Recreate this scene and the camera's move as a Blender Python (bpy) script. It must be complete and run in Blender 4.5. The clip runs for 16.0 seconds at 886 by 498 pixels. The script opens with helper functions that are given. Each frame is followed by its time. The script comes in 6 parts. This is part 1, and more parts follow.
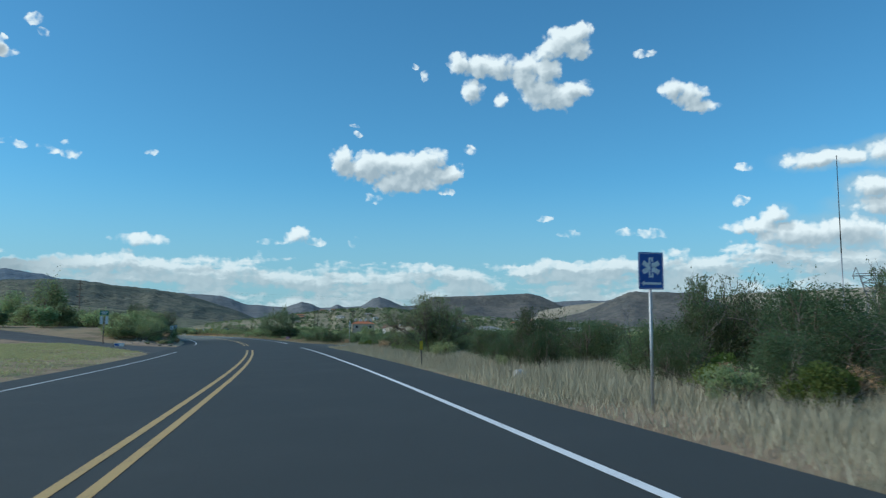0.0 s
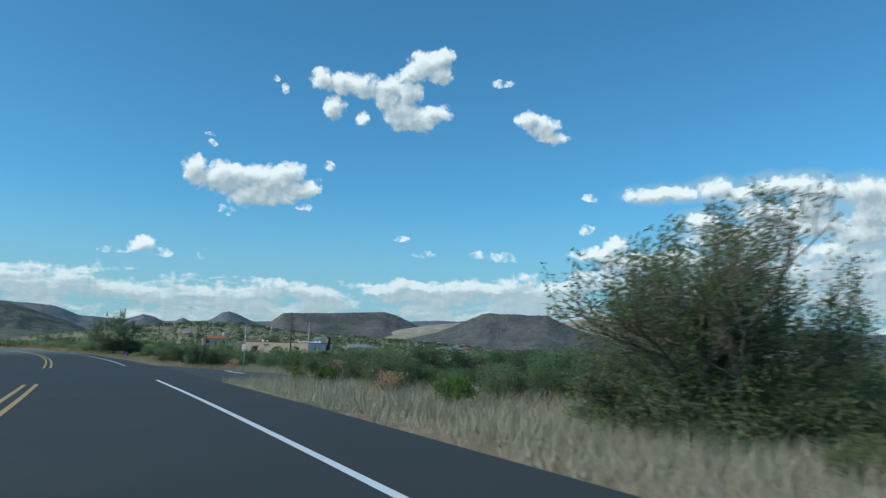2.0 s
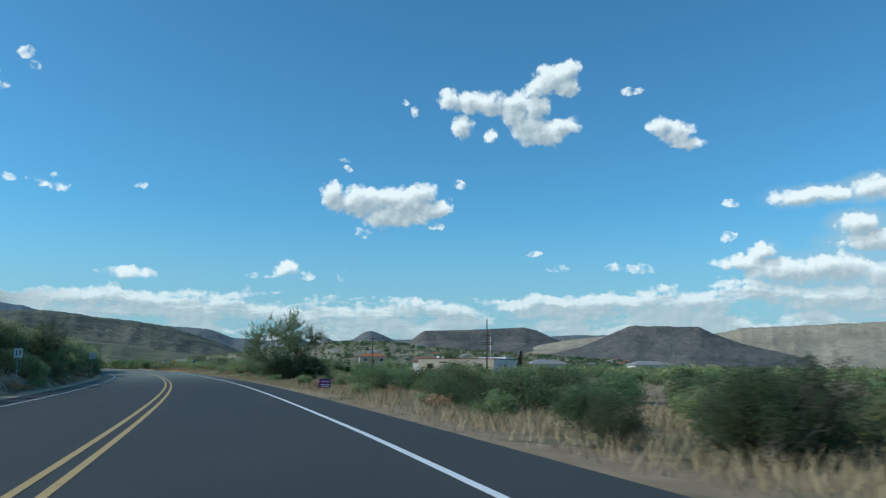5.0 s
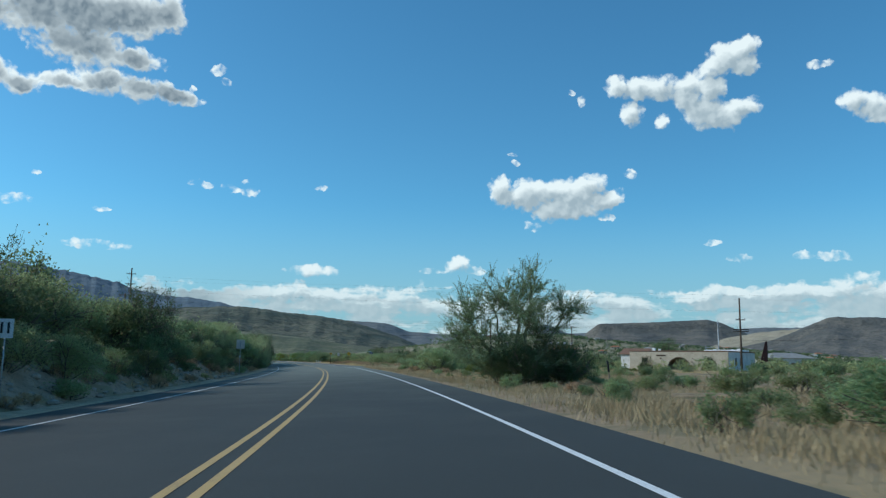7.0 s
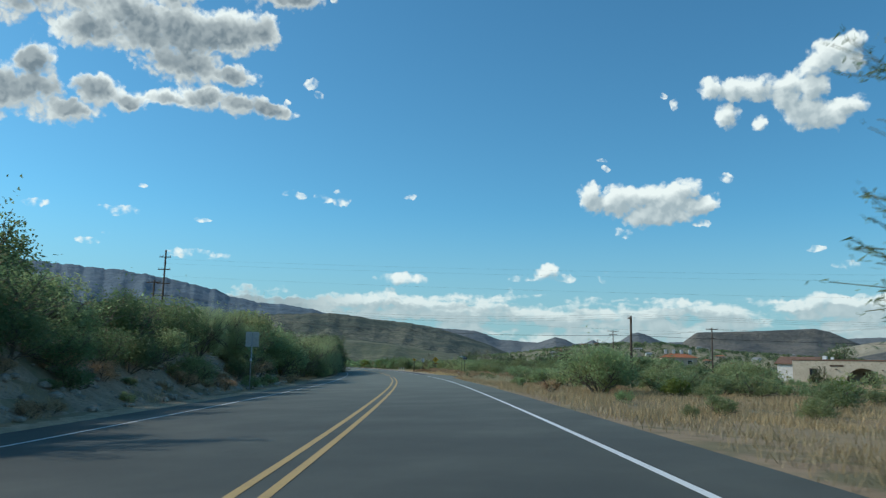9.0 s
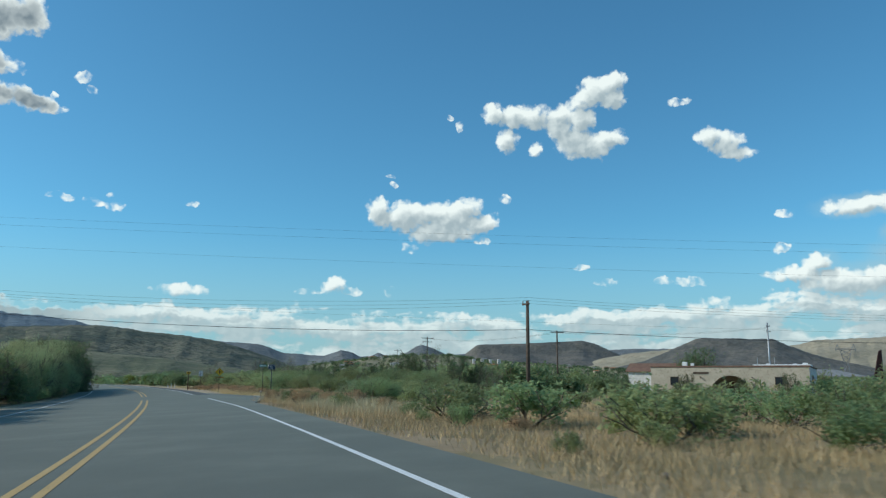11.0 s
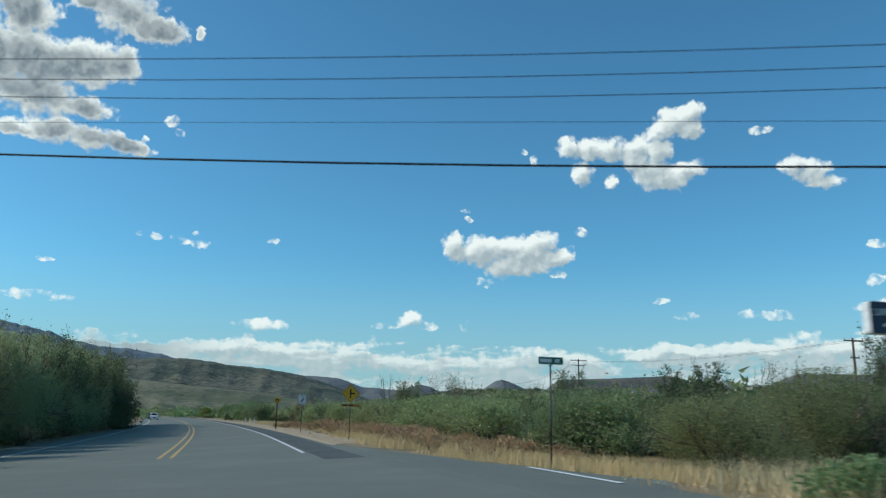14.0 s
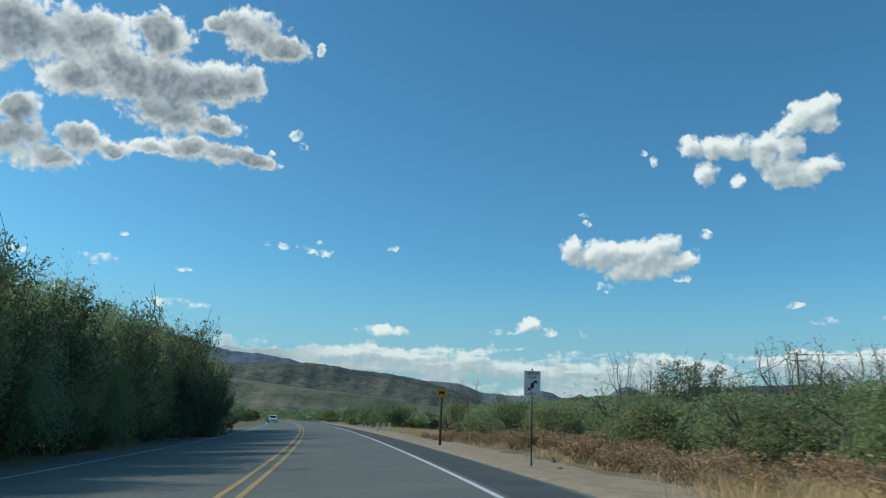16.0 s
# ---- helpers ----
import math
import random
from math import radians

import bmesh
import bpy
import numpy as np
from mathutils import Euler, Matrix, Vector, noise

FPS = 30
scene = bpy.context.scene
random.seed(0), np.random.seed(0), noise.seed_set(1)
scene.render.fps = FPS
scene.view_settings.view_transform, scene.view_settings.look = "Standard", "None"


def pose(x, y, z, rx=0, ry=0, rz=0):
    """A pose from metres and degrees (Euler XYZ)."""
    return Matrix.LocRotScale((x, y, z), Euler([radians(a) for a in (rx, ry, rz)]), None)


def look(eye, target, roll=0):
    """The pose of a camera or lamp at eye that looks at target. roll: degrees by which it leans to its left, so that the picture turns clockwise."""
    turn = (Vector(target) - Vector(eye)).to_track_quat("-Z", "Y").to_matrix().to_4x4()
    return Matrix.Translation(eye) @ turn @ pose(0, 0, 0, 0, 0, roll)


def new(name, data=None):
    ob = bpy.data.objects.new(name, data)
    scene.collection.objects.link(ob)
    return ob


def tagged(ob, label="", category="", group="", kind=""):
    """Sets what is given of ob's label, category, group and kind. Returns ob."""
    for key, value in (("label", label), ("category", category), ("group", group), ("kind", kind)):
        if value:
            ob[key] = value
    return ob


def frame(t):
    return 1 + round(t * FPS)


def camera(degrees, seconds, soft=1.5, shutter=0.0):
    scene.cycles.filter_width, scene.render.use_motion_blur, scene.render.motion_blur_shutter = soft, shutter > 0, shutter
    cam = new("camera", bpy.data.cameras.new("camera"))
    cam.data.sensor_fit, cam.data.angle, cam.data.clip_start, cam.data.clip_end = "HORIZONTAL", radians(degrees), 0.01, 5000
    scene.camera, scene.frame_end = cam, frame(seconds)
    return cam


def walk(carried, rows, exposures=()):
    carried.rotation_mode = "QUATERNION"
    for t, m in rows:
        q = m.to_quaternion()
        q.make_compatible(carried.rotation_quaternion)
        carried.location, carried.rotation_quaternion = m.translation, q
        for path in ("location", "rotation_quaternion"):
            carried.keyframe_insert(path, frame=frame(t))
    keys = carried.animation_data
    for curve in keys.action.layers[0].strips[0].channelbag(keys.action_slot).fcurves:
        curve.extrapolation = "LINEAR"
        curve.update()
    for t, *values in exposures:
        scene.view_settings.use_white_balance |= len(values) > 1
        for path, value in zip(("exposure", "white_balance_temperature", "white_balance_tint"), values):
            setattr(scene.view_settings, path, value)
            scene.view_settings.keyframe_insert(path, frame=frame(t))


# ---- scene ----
cam = camera(59.3, 16.0, soft=1.25, shutter=0.15)
# seconds, x, y, z, pitch, roll, yaw
PATH = [
    (0.0, 0.000, 0.000, 1.150, 6.25, -0.33, 1.77),
    (0.5, -1.696, 7.547, 1.150, 6.14, -0.68, -4.94),
    (1.0, -3.413, 15.109, 1.150, 6.53, -1.46, -7.31),
    (1.5, -5.169, 22.681, 1.150, 7.09, -1.73, -8.34),
    (2.0, -6.993, 30.256, 1.150, 7.78, -1.44, -9.03),
    (2.5, -8.908, 37.829, 1.150, 8.44, -0.41, -8.90),
    (3.0, -10.922, 45.394, 1.150, 8.59, -0.31, -8.13),
    (3.5, -13.023, 52.956, 1.150, 8.35, -0.43, -6.47),
    (4.0, -15.193, 60.518, 1.150, 8.40, -0.11, -4.31),
    (4.5, -17.417, 68.080, 1.150, 8.67, -0.16, -2.36),
    (5.0, -19.689, 75.639, 1.150, 8.79, -0.50, 0.96),
    (5.2, -20.611, 78.662, 1.150, 8.75, -0.34, 3.27),
    (5.6, -22.480, 84.706, 1.150, 8.65, -0.34, 6.24),
    (6.0, -24.383, 90.746, 1.150, 8.45, -0.51, 8.97),
    (6.4, -26.323, 96.782, 1.150, 8.26, -0.73, 11.26),
    (6.8, -28.303, 102.813, 1.150, 8.15, -0.86, 12.94),
    (7.3, -30.836, 110.343, 1.150, 8.29, -0.66, 13.91),
    (7.5, -31.868, 113.351, 1.150, 8.49, -0.32, 13.82),
    (8.0, -34.499, 120.864, 1.150, 8.80, -0.62, 17.38),
    (8.5, -37.198, 128.352, 1.150, 8.87, -1.38, 21.53),
    (9.0, -39.959, 135.805, 1.150, 8.64, -1.41, 19.99),
    (9.5, -42.776, 143.226, 1.150, 8.69, -0.91, 15.58),
    (10.0, -45.641, 150.616, 1.150, 8.91, -0.57, 9.80),
    (10.2, -46.798, 153.564, 1.150, 9.14, -0.35, 8.22),
    (10.6, -49.128, 159.449, 1.150, 9.46, -0.25, 6.05),
    (11.0, -51.478, 165.318, 1.150, 9.85, -0.42, 4.41),
    (11.4, -53.844, 171.172, 1.150, 10.23, -0.71, 3.32),
    (11.8, -56.229, 177.011, 1.150, 10.54, -0.94, 2.85),
    (12.3, -59.239, 184.274, 1.150, 10.73, -0.91, 3.17),
    (12.5, -60.451, 187.155, 1.150, 10.74, -0.75, 3.57),
    (13.0, -63.508, 194.286, 1.150, 11.01, -0.32, 5.55),
    (13.5, -66.612, 201.311, 1.150, 11.58, -0.46, 7.38),
    (14.0, -69.760, 208.231, 1.150, 12.31, -0.99, 9.93),
    (14.5, -72.930, 215.055, 1.150, 12.80, -0.85, 12.75),
    (15.0, -76.099, 221.794, 1.150, 12.51, -1.07, 14.69),
    (15.5, -79.256, 228.452, 1.150, 12.53, -1.05, 16.75),
    (16.0, -82.398, 235.031, 1.150, 12.53, -1.89, 18.57),
]
walk(cam, [(t, pose(x, y, z, 90 + p, r, w)) for t, x, y, z, p, r, w in PATH], [(0.0, -0.02, 5850.0, 8.0), (5.0, 0.0, 5850.0, 8.0), (7.5, 0.0, 5980.0, 8.0), (9.0, 0.02, 6220.0, 8.0), (13.0, 0.05, 6260.0, 8.0), (16.0, -0.06, 6220.0, 8.0)])

# ---------------------------------------------------------------- light
SUN_AZ, SUN_EL = 100.0, 33.0  # degrees to the left of +y, and above the horizon

# clouds: azimuth (to the left of +y), elevation, half width, half height, in degrees
CLOUD_FORKED = [(0.56, 19.69, 0.86, 0.79), (-0.86, 19.52, 1.37, 0.79), (-2.74, 19.42, 1.54, 0.94), (-4.36, 19.53, 1.10, 0.71), (-0.35, 17.66, 0.85, 0.96), (-2.48, 16.96, 0.55, 0.56),
               (-4.27, 18.59, 1.27, 0.95), (-5.40, 17.49, 1.52, 1.11), (-6.66, 17.01, 1.34, 0.79), (-8.04, 17.59, 1.16, 0.75), (-5.97, 18.93, 1.10, 0.86), (-7.33, 20.90, 1.60, 1.08),
               (-8.35, 21.61, 1.00, 0.61), (-5.98, 20.34, 1.10, 0.78), (-8.25, 20.31, 1.00, 0.69)]
CLOUD_LONG = [(9.43, 12.60, 0.92, 0.81), (8.41, 11.90, 1.17, 0.74), (6.99, 12.10, 1.43, 1.15), (5.48, 12.38, 1.35, 0.82), (5.38, 11.23, 1.77, 0.91), (3.91, 11.99, 1.52, 1.15),
             (2.61, 12.75, 1.19, 0.82), (3.52, 11.01, 1.43, 0.58), (1.80, 11.68, 1.27, 0.66), (0.53, 12.18, 0.59, 0.37)]
CLOUD_ROUND = [(-15.13, 17.22, 0.94, 0.77), (-16.16, 16.68, 1.24, 0.92), (-16.99, 15.92, 1.00, 0.42)]
CLOUD_SMALL = [(-13.00, 19.81, 0.80, 0.34), (3.25, 18.76, 0.30, 0.40), (3.99, 19.46, 0.26, 0.24), (29.85, 19.43, 0.34, 0.31), (32.16, 18.60, 0.26, 0.21), (31.30, 12.07, 0.77, 0.25),
              (29.21, 11.95, 0.74, 0.29), (27.84, 11.87, 0.68, 0.30), (28.06, 12.59, 0.31, 0.18), (22.79, 12.47, 0.48, 0.23), (8.52, 15.15, 0.34, 0.20), (8.21, 14.55, 0.34, 0.20),
              (-0.10, 13.54, 0.47, 0.33), (7.00, 9.84, 0.71, 0.33), (1.62, 10.36, 0.59, 0.25), (-19.63, 11.52, 0.51, 0.31), (-19.33, 9.41, 0.51, 0.35), (-7.50, 7.37, 0.74, 0.25),
              (-5.74, 8.38, 0.58, 0.16), (8.31, 6.63, 0.50, 0.37), (12.42, 7.02, 0.97, 0.57), (11.11, 6.57, 0.73, 0.25), (23.14, 6.33, 1.53, 0.43), (14.42, 6.48, 1.12, 0.20),
              (-11.41, 7.34, 0.72, 0.24), (-13.19, 7.25, 0.98, 0.32)]
CLOUD_RIGHT = [(-23.99, 11.71, 1.82, 0.52), (-26.15, 11.72, 1.08, 0.48), (-28.34, 11.91, 1.28, 0.70), (-29.82, 11.50, 1.04, 0.54), (-32.69, 11.98, 2.14, 0.68), (-35.11, 11.32, 2.05, 0.74),
              (-37.79, 11.11, 1.69, 0.95), (-31.16, 10.33, 1.31, 0.62), (-27.41, 9.68, 1.29, 0.63), (-29.24, 8.57, 2.96, 0.70), (-32.26, 9.18, 1.64, 0.99), (-34.82, 9.24, 1.91, 0.67),
              (-37.61, 8.38, 1.95, 0.80), (-41.23, 10.58, 2.12, 1.19), (-41.65, 8.07, 2.39, 1.05), (-21.50, 8.21, 0.88, 0.57), (-19.87, 7.51, 1.78, 0.49), (-22.65, 6.80, 2.37, 0.81),
              (-25.77, 6.80, 2.30, 0.95), (-29.51, 6.29, 2.93, 1.01), (-33.08, 6.09, 2.78, 1.06), (-36.45, 5.57, 2.63, 1.10), (-40.87, 5.65, 2.71, 1.20),
              (-34.6, 10.35, 1.60, 0.62), (-38.6, 9.80, 2.10, 0.85), (-31.6, 7.70, 2.40, 0.55), (-36.2, 7.30, 2.60, 0.70)]
CLOUD_LEFT = [(49.54, 24.06, 4.01, 1.71), (45.48, 24.60, 2.89, 1.49), (40.81, 25.63, 1.79, 1.31), (42.00, 22.70, 4.15, 1.62), (38.63, 22.60, 2.76, 1.36), (36.23, 22.96, 1.87, 1.30),
             (39.77, 20.41, 2.77, 1.06), (36.33, 20.05, 1.76, 0.58), (45.97, 21.62, 2.47, 1.01), (34.17, 23.16, 0.99, 1.00), (53.69, 22.93, 3.35, 1.81), (55.31, 19.72, 2.30, 1.31),
             (34.33, 26.77, 2.19, 1.28), (32.32, 25.97, 1.96, 0.84), (35.45, 27.29, 1.25, 0.67), (37.08, 26.85, 0.82, 0.59), (29.07, 26.18, 0.35, 0.50)]
CLOUD_LOWLEFT = [(49.45, 19.04, 1.18, 0.99), (49.30, 16.88, 1.82, 1.35), (47.01, 16.35, 1.69, 0.73), (45.09, 17.83, 1.62, 0.88), (43.29, 17.45, 1.09, 0.67), (51.78, 17.08, 1.85, 1.38),
                (53.38, 15.31, 2.07, 0.89), (40.71, 17.94, 1.35, 0.46), (38.35, 18.36, 1.55, 0.70), (35.86, 18.21, 1.84, 0.67), (33.80, 17.97, 1.63, 0.48), (32.12, 17.71, 0.74, 0.20)]
CLOUD_WISPS = [(30.43, 20.13, 0.55, 0.36), (43.21, 10.09, 1.47, 0.34), (48.49, 10.03, 0.77, 0.29), (37.65, 9.93, 0.68, 0.16), (38.15, 7.44, 1.94, 0.31), (41.86, 11.83, 0.29, 0.15),
              (44.85, 7.86, 0.75, 0.22), (43.88, 8.46, 0.34, 0.15)]
CLOUDS = CLOUD_FORKED + CLOUD_LONG + CLOUD_ROUND + CLOUD_SMALL + CLOUD_RIGHT + CLOUD_LEFT + CLOUD_LOWLEFT + CLOUD_WISPS


class Nodes:
    """Short hand for building node trees."""

    def __init__(self, tree):
        self.tree = tree

    def node(self, kind, operation=None):
        n = self.tree.nodes.new(kind)
        if operation:
            n.operation = operation
        return n

    def link(self, a, b):
        self.tree.links.new(a, b)

    def feed(self, socket, value):
        if isinstance(value, bpy.types.NodeSocket):
            self.link(value, socket)
        elif value is not None:
            socket.default_value = value

    def math(self, op, a, b=None, c=None, clamp=False):
        n = self.node("ShaderNodeMath", op)
        n.use_clamp = clamp
        for s, v in zip(n.inputs, (a, b, c)):
            self.feed(s, v)
        return n.outputs[0]

    def vec(self, op, a, b=None):
        n = self.node("ShaderNodeVectorMath", op)
        self.feed(n.inputs[0], a)
        self.feed(n.inputs[1], b)
        return n.outputs["Value" if op in ("DOT_PRODUCT", "LENGTH") else "Vector"]

    def ramp(self, value, lo, hi, a=0.0, b=1.0, smooth=True):
        n = self.node("ShaderNodeMapRange")
        n.interpolation_type = "SMOOTHSTEP" if smooth else "LINEAR"
        for s, v in zip(n.inputs, (value, lo, hi, a, b)):
            self.feed(s, v)
        return n.outputs[0]

    def noise(self, vector, scale, detail=4.0, rough=0.55, w=None):
        n = self.node("ShaderNodeTexNoise")
        if w is not None:
            n.noise_dimensions = "4D"
            n.inputs["W"].default_value = w
        self.feed(n.inputs["Vector"], vector)
        n.inputs["Scale"].default_value, n.inputs["Detail"].default_value, n.inputs["Roughness"].default_value = scale, detail, rough
        return n.outputs["Fac"]

    def mix(self, fac, a, b, kind="MIX"):
        n = self.node("ShaderNodeMix")
        n.data_type, n.blend_type = "RGBA", kind
        self.feed(n.inputs[0], fac)
        for s, v in ((n.inputs[6], a), (n.inputs[7], b)):
            self.feed(s, (*v, 1.0) if isinstance(v, tuple) and len(v) == 3 else v)
        return n.outputs[2]


def cloud_group():
    """How much cloud stands at a place of the sky (azimuth, elevation, 0; degrees)."""
    tree = bpy.data.node_groups.new("cloud_density", "ShaderNodeTree")
    tree.interface.new_socket("Place", in_out="INPUT", socket_type="NodeSocketVector")
    tree.interface.new_socket("Density", in_out="OUTPUT", socket_type="NodeSocketFloat")
    tree.interface.new_socket("Bulk", in_out="OUTPUT", socket_type="NodeSocketFloat")
    tree.interface.new_socket("Form", in_out="OUTPUT", socket_type="NodeSocketFloat")
    n = Nodes(tree)
    place = n.node("NodeGroupInput").outputs[0]
    out = n.node("NodeGroupOutput")

    def stir(vector, scale, detail, reach):
        t = n.node("ShaderNodeTexNoise")
        n.link(vector, t.inputs["Vector"])
        t.inputs["Scale"].default_value, t.inputs["Detail"].default_value, t.inputs["Roughness"].default_value = scale, detail, 0.6
        return n.vec("MULTIPLY", n.vec("SUBTRACT", t.outputs["Color"], (0.5, 0.5, 0.5)), reach)

    def heads(vector, scale, smooth):
        t = n.node("ShaderNodeTexVoronoi")
        t.feature = "SMOOTH_F1"
        n.link(vector, t.inputs["Vector"])
        t.inputs["Scale"].default_value, t.inputs["Smoothness"].default_value = scale, smooth
        return n.math("SUBTRACT", 0.45, t.outputs["Distance"])

    bent = n.vec("ADD", place, stir(place, 0.55, 2.0, (0.9, 0.7, 0.0)))
    bent = n.vec("ADD", bent, stir(place, 1.7, 2.0, (0.5, 0.45, 0.0)))
    best = None
    for az, el, a, b in CLOUDS:
        k = 0.7 if az > 31.5 and el > 15 else 0.87 if el > 16 else 0.8
        d = n.vec("MULTIPLY", n.vec("SUBTRACT", bent, (az, el, 0)), (k / a, k / b, 0))
        r = n.vec("DOT_PRODUCT", d, d)
        if b < 0.42:  # small ones stay thin
            r = n.math("MAXIMUM", n.math("ADD", r, 0.1), 0.72)
        best = r if best is None else n.math("SMOOTH_MIN", best, r, 0.35)
    own = n.math("MAXIMUM", n.math("SUBTRACT", 1.0, best), -1.6)
    # the low bank of cloud that runs round the horizon: rows of flat heaps
    split = n.node("ShaderNodeSeparateXYZ")
    n.link(bent, split.inputs[0])
    el = split.outputs[1]
    rise = n.ramp(split.outputs[0], -24.0, -6.0, 1.3, 0.0)
    heap = n.noise(n.vec("MULTIPLY", bent, (0.3, 0.9, 1)), 1.0, 4.0, 0.55, 3.7)
    row = n.noise(n.vec("MULTIPLY", bent, (0.06, 0.8, 1)), 1.0, 2.0, 0.5, 8.2)
    bank = n.math("MULTIPLY", n.ramp(el, -0.5, 1.6, 0.55, 1.0), n.ramp(el, n.math("ADD", 4.2, rise), n.math("ADD", 7.4, rise), 1.0, 0.0))
    bank = n.math("ADD", n.math("MULTIPLY", n.math("SUBTRACT", heap, 0.5), 5.2), n.math("MULTIPLY_ADD", bank, 1.75, n.math("MULTIPLY_ADD", n.math("SUBTRACT", row, 0.5), 4.2, n.ramp(el, n.math("ADD", 5.0, rise), n.math("ADD", 8.0, rise), -0.95, -5.0))))
    field = n.math("MAXIMUM", own, n.math("MINIMUM", bank, 1.0))
    knobs = n.math("ADD", n.math("MULTIPLY", heads(bent, 0.95, 0.5), 0.75), n.math("MULTIPLY", heads(bent, 2.3, 0.45), 0.55))
    frill = n.math("MULTIPLY", n.math("SUBTRACT", n.noise(place, 2.6, 5.0, 0.62), 0.5), 0.7)
    tall = n.ramp(el, 3.0, 8.0, 0.8, 1.0)
    n.link(n.math("ADD", field, n.math("MULTIPLY", n.math("ADD", knobs, frill), tall)), out.inputs[0])
    n.link(n.math("ADD", field, n.math("MULTIPLY", n.math("SUBTRACT", n.noise(place, 0.35, 2.0, 0.5), 0.5), n.ramp(split.outputs[0], 24.0, 32.0, 0.5, 2.0))), out.inputs[1])
    n.link(n.math("ADD", field, n.math("MULTIPLY", knobs, tall)), out.inputs[2])
    return tree


def sky():
    world = bpy.data.worlds.new("sky")
    scene.world = world
    world.use_nodes = True
    world.cycles.sampling_method, world.cycles.sample_map_resolution = "MANUAL", 512
    n = Nodes(world.node_tree)
    world.node_tree.nodes.clear()
    blue = n.node("ShaderNodeTexSky")
    blue.sky_type, blue.sun_disc, blue.sun_elevation, blue.sun_rotation = "NISHITA", False, radians(SUN_EL), radians(-SUN_AZ)
    blue.altitude, blue.air_density, blue.dust_density, blue.ozone_density = 700.0, 1.0, 0.9, 3.0
    where = n.node("ShaderNodeTexCoord").outputs["Generated"]
    split = n.node("ShaderNodeSeparateXYZ")
    n.link(where, split.inputs[0])
    az = n.math("MULTIPLY", n.math("ARCTAN2", n.math("MULTIPLY", split.outputs[0], -1.0), split.outputs[1]), 57.2958)
    el = n.math("MULTIPLY", n.math("ARCSINE", split.outputs[2]), 57.2958)
    join = n.node("ShaderNodeCombineXYZ")
    n.link(az, join.inputs[0]), n.link(el, join.inputs[1])
    tree = cloud_group()
    here, near_sun, far_sun = n.node("ShaderNodeGroup"), n.node("ShaderNodeGroup"), n.node("ShaderNodeGroup")
    here.node_tree = near_sun.node_tree = far_sun.node_tree = tree
    n.link(join.outputs[0], here.inputs[0])
    n.link(n.vec("ADD", join.outputs[0], (0.3, 0.34, 0.0)), near_sun.inputs[0])
    n.link(n.vec("ADD", join.outputs[0], (0.3, 0.7, 0.0)), far_sun.inputs[0])
    cover = n.ramp(here.outputs[0], 0.0, n.ramp(el, 4.0, 9.0, 1.0, 0.6))
    veil = n.math("MULTIPLY", n.ramp(here.outputs[1], -1.3, 0.5, 0.0, 0.6), n.ramp(az, -19.0, -27.0))  # thin cloud between the heaps
    # light from the upper left: the heads that face it shine, the undersides and thick middles are grey
    facing = n.ramp(n.math("SUBTRACT", here.outputs[2], near_sun.outputs[2]), -0.35, 0.45)
    under = n.ramp(far_sun.outputs[1], -0.1, 0.95)
    depth = n.ramp(n.math("ADD", n.math("MULTIPLY", here.outputs[1], 0.5), n.math("MULTIPLY", here.outputs[2], 0.5)), 0.3, 0.95)
    left = n.ramp(az, 24.0, 32.0)  # nearer to the sun the middles stand against the light
    thick = n.math("MAXIMUM", n.math("MULTIPLY", under, n.ramp(left, 0.0, 1.0, 0.85, 0.5)), n.math("MULTIPLY", depth, left))
    thick = n.math("ADD", n.math("MULTIPLY", thick, 0.85), n.math("MULTIPLY", n.math("SUBTRACT", 0.5, facing), n.math("ADD", n.ramp(el, 4.0, 9.0, 0.22, 0.3), n.math("MULTIPLY", left, -0.06))), clamp=True)
    shade = n.mix(thick, (7.6, 8.1, 7.7), n.mix(left, (2.65, 3.4, 3.7), (1.4, 1.82, 2.07)))
    far_cloud = n.ramp(el, 1.0, 8.0, 0.5, 0.0)  # the far bank is paler, through more air
    shade = n.mix(far_cloud, shade, (4.05, 5.05, 5.1))
    clear = n.mix(1.0, blue.outputs[0], (0.58, 1.1, 1.14), "MULTIPLY")
    clear = n.mix(n.ramp(el, 0.5, 12.0, 0.8, 0.0), clear, (2.65, 4.1, 4.55))
    clear = n.mix(veil, clear, (3.3, 4.6, 5.0))
    colour = n.mix(n.math("MULTIPLY", cover, n.ramp(el, 3.0, 8.0, 0.85, 0.97)), clear, shade)
    back = n.node("ShaderNodeBackground")
    n.link(colour, back.inputs[0])
    back.inputs[1].default_value = 0.115
    n.link(back.outputs[0], n.node("ShaderNodeOutputWorld").inputs[0])


sky()
sun = new("sun", bpy.data.lights.new("sun", "SUN"))
sun.data.energy, sun.data.angle, sun.data.color = 2.9, radians(0.53), (1.0, 0.93, 0.82)
sa, se = radians(SUN_AZ), radians(SUN_EL)
sun.matrix_world = look((-math.sin(sa) * math.cos(se) * 500, math.cos(sa) * math.cos(se) * 500, math.sin(se) * 500), (0, 0, 0))


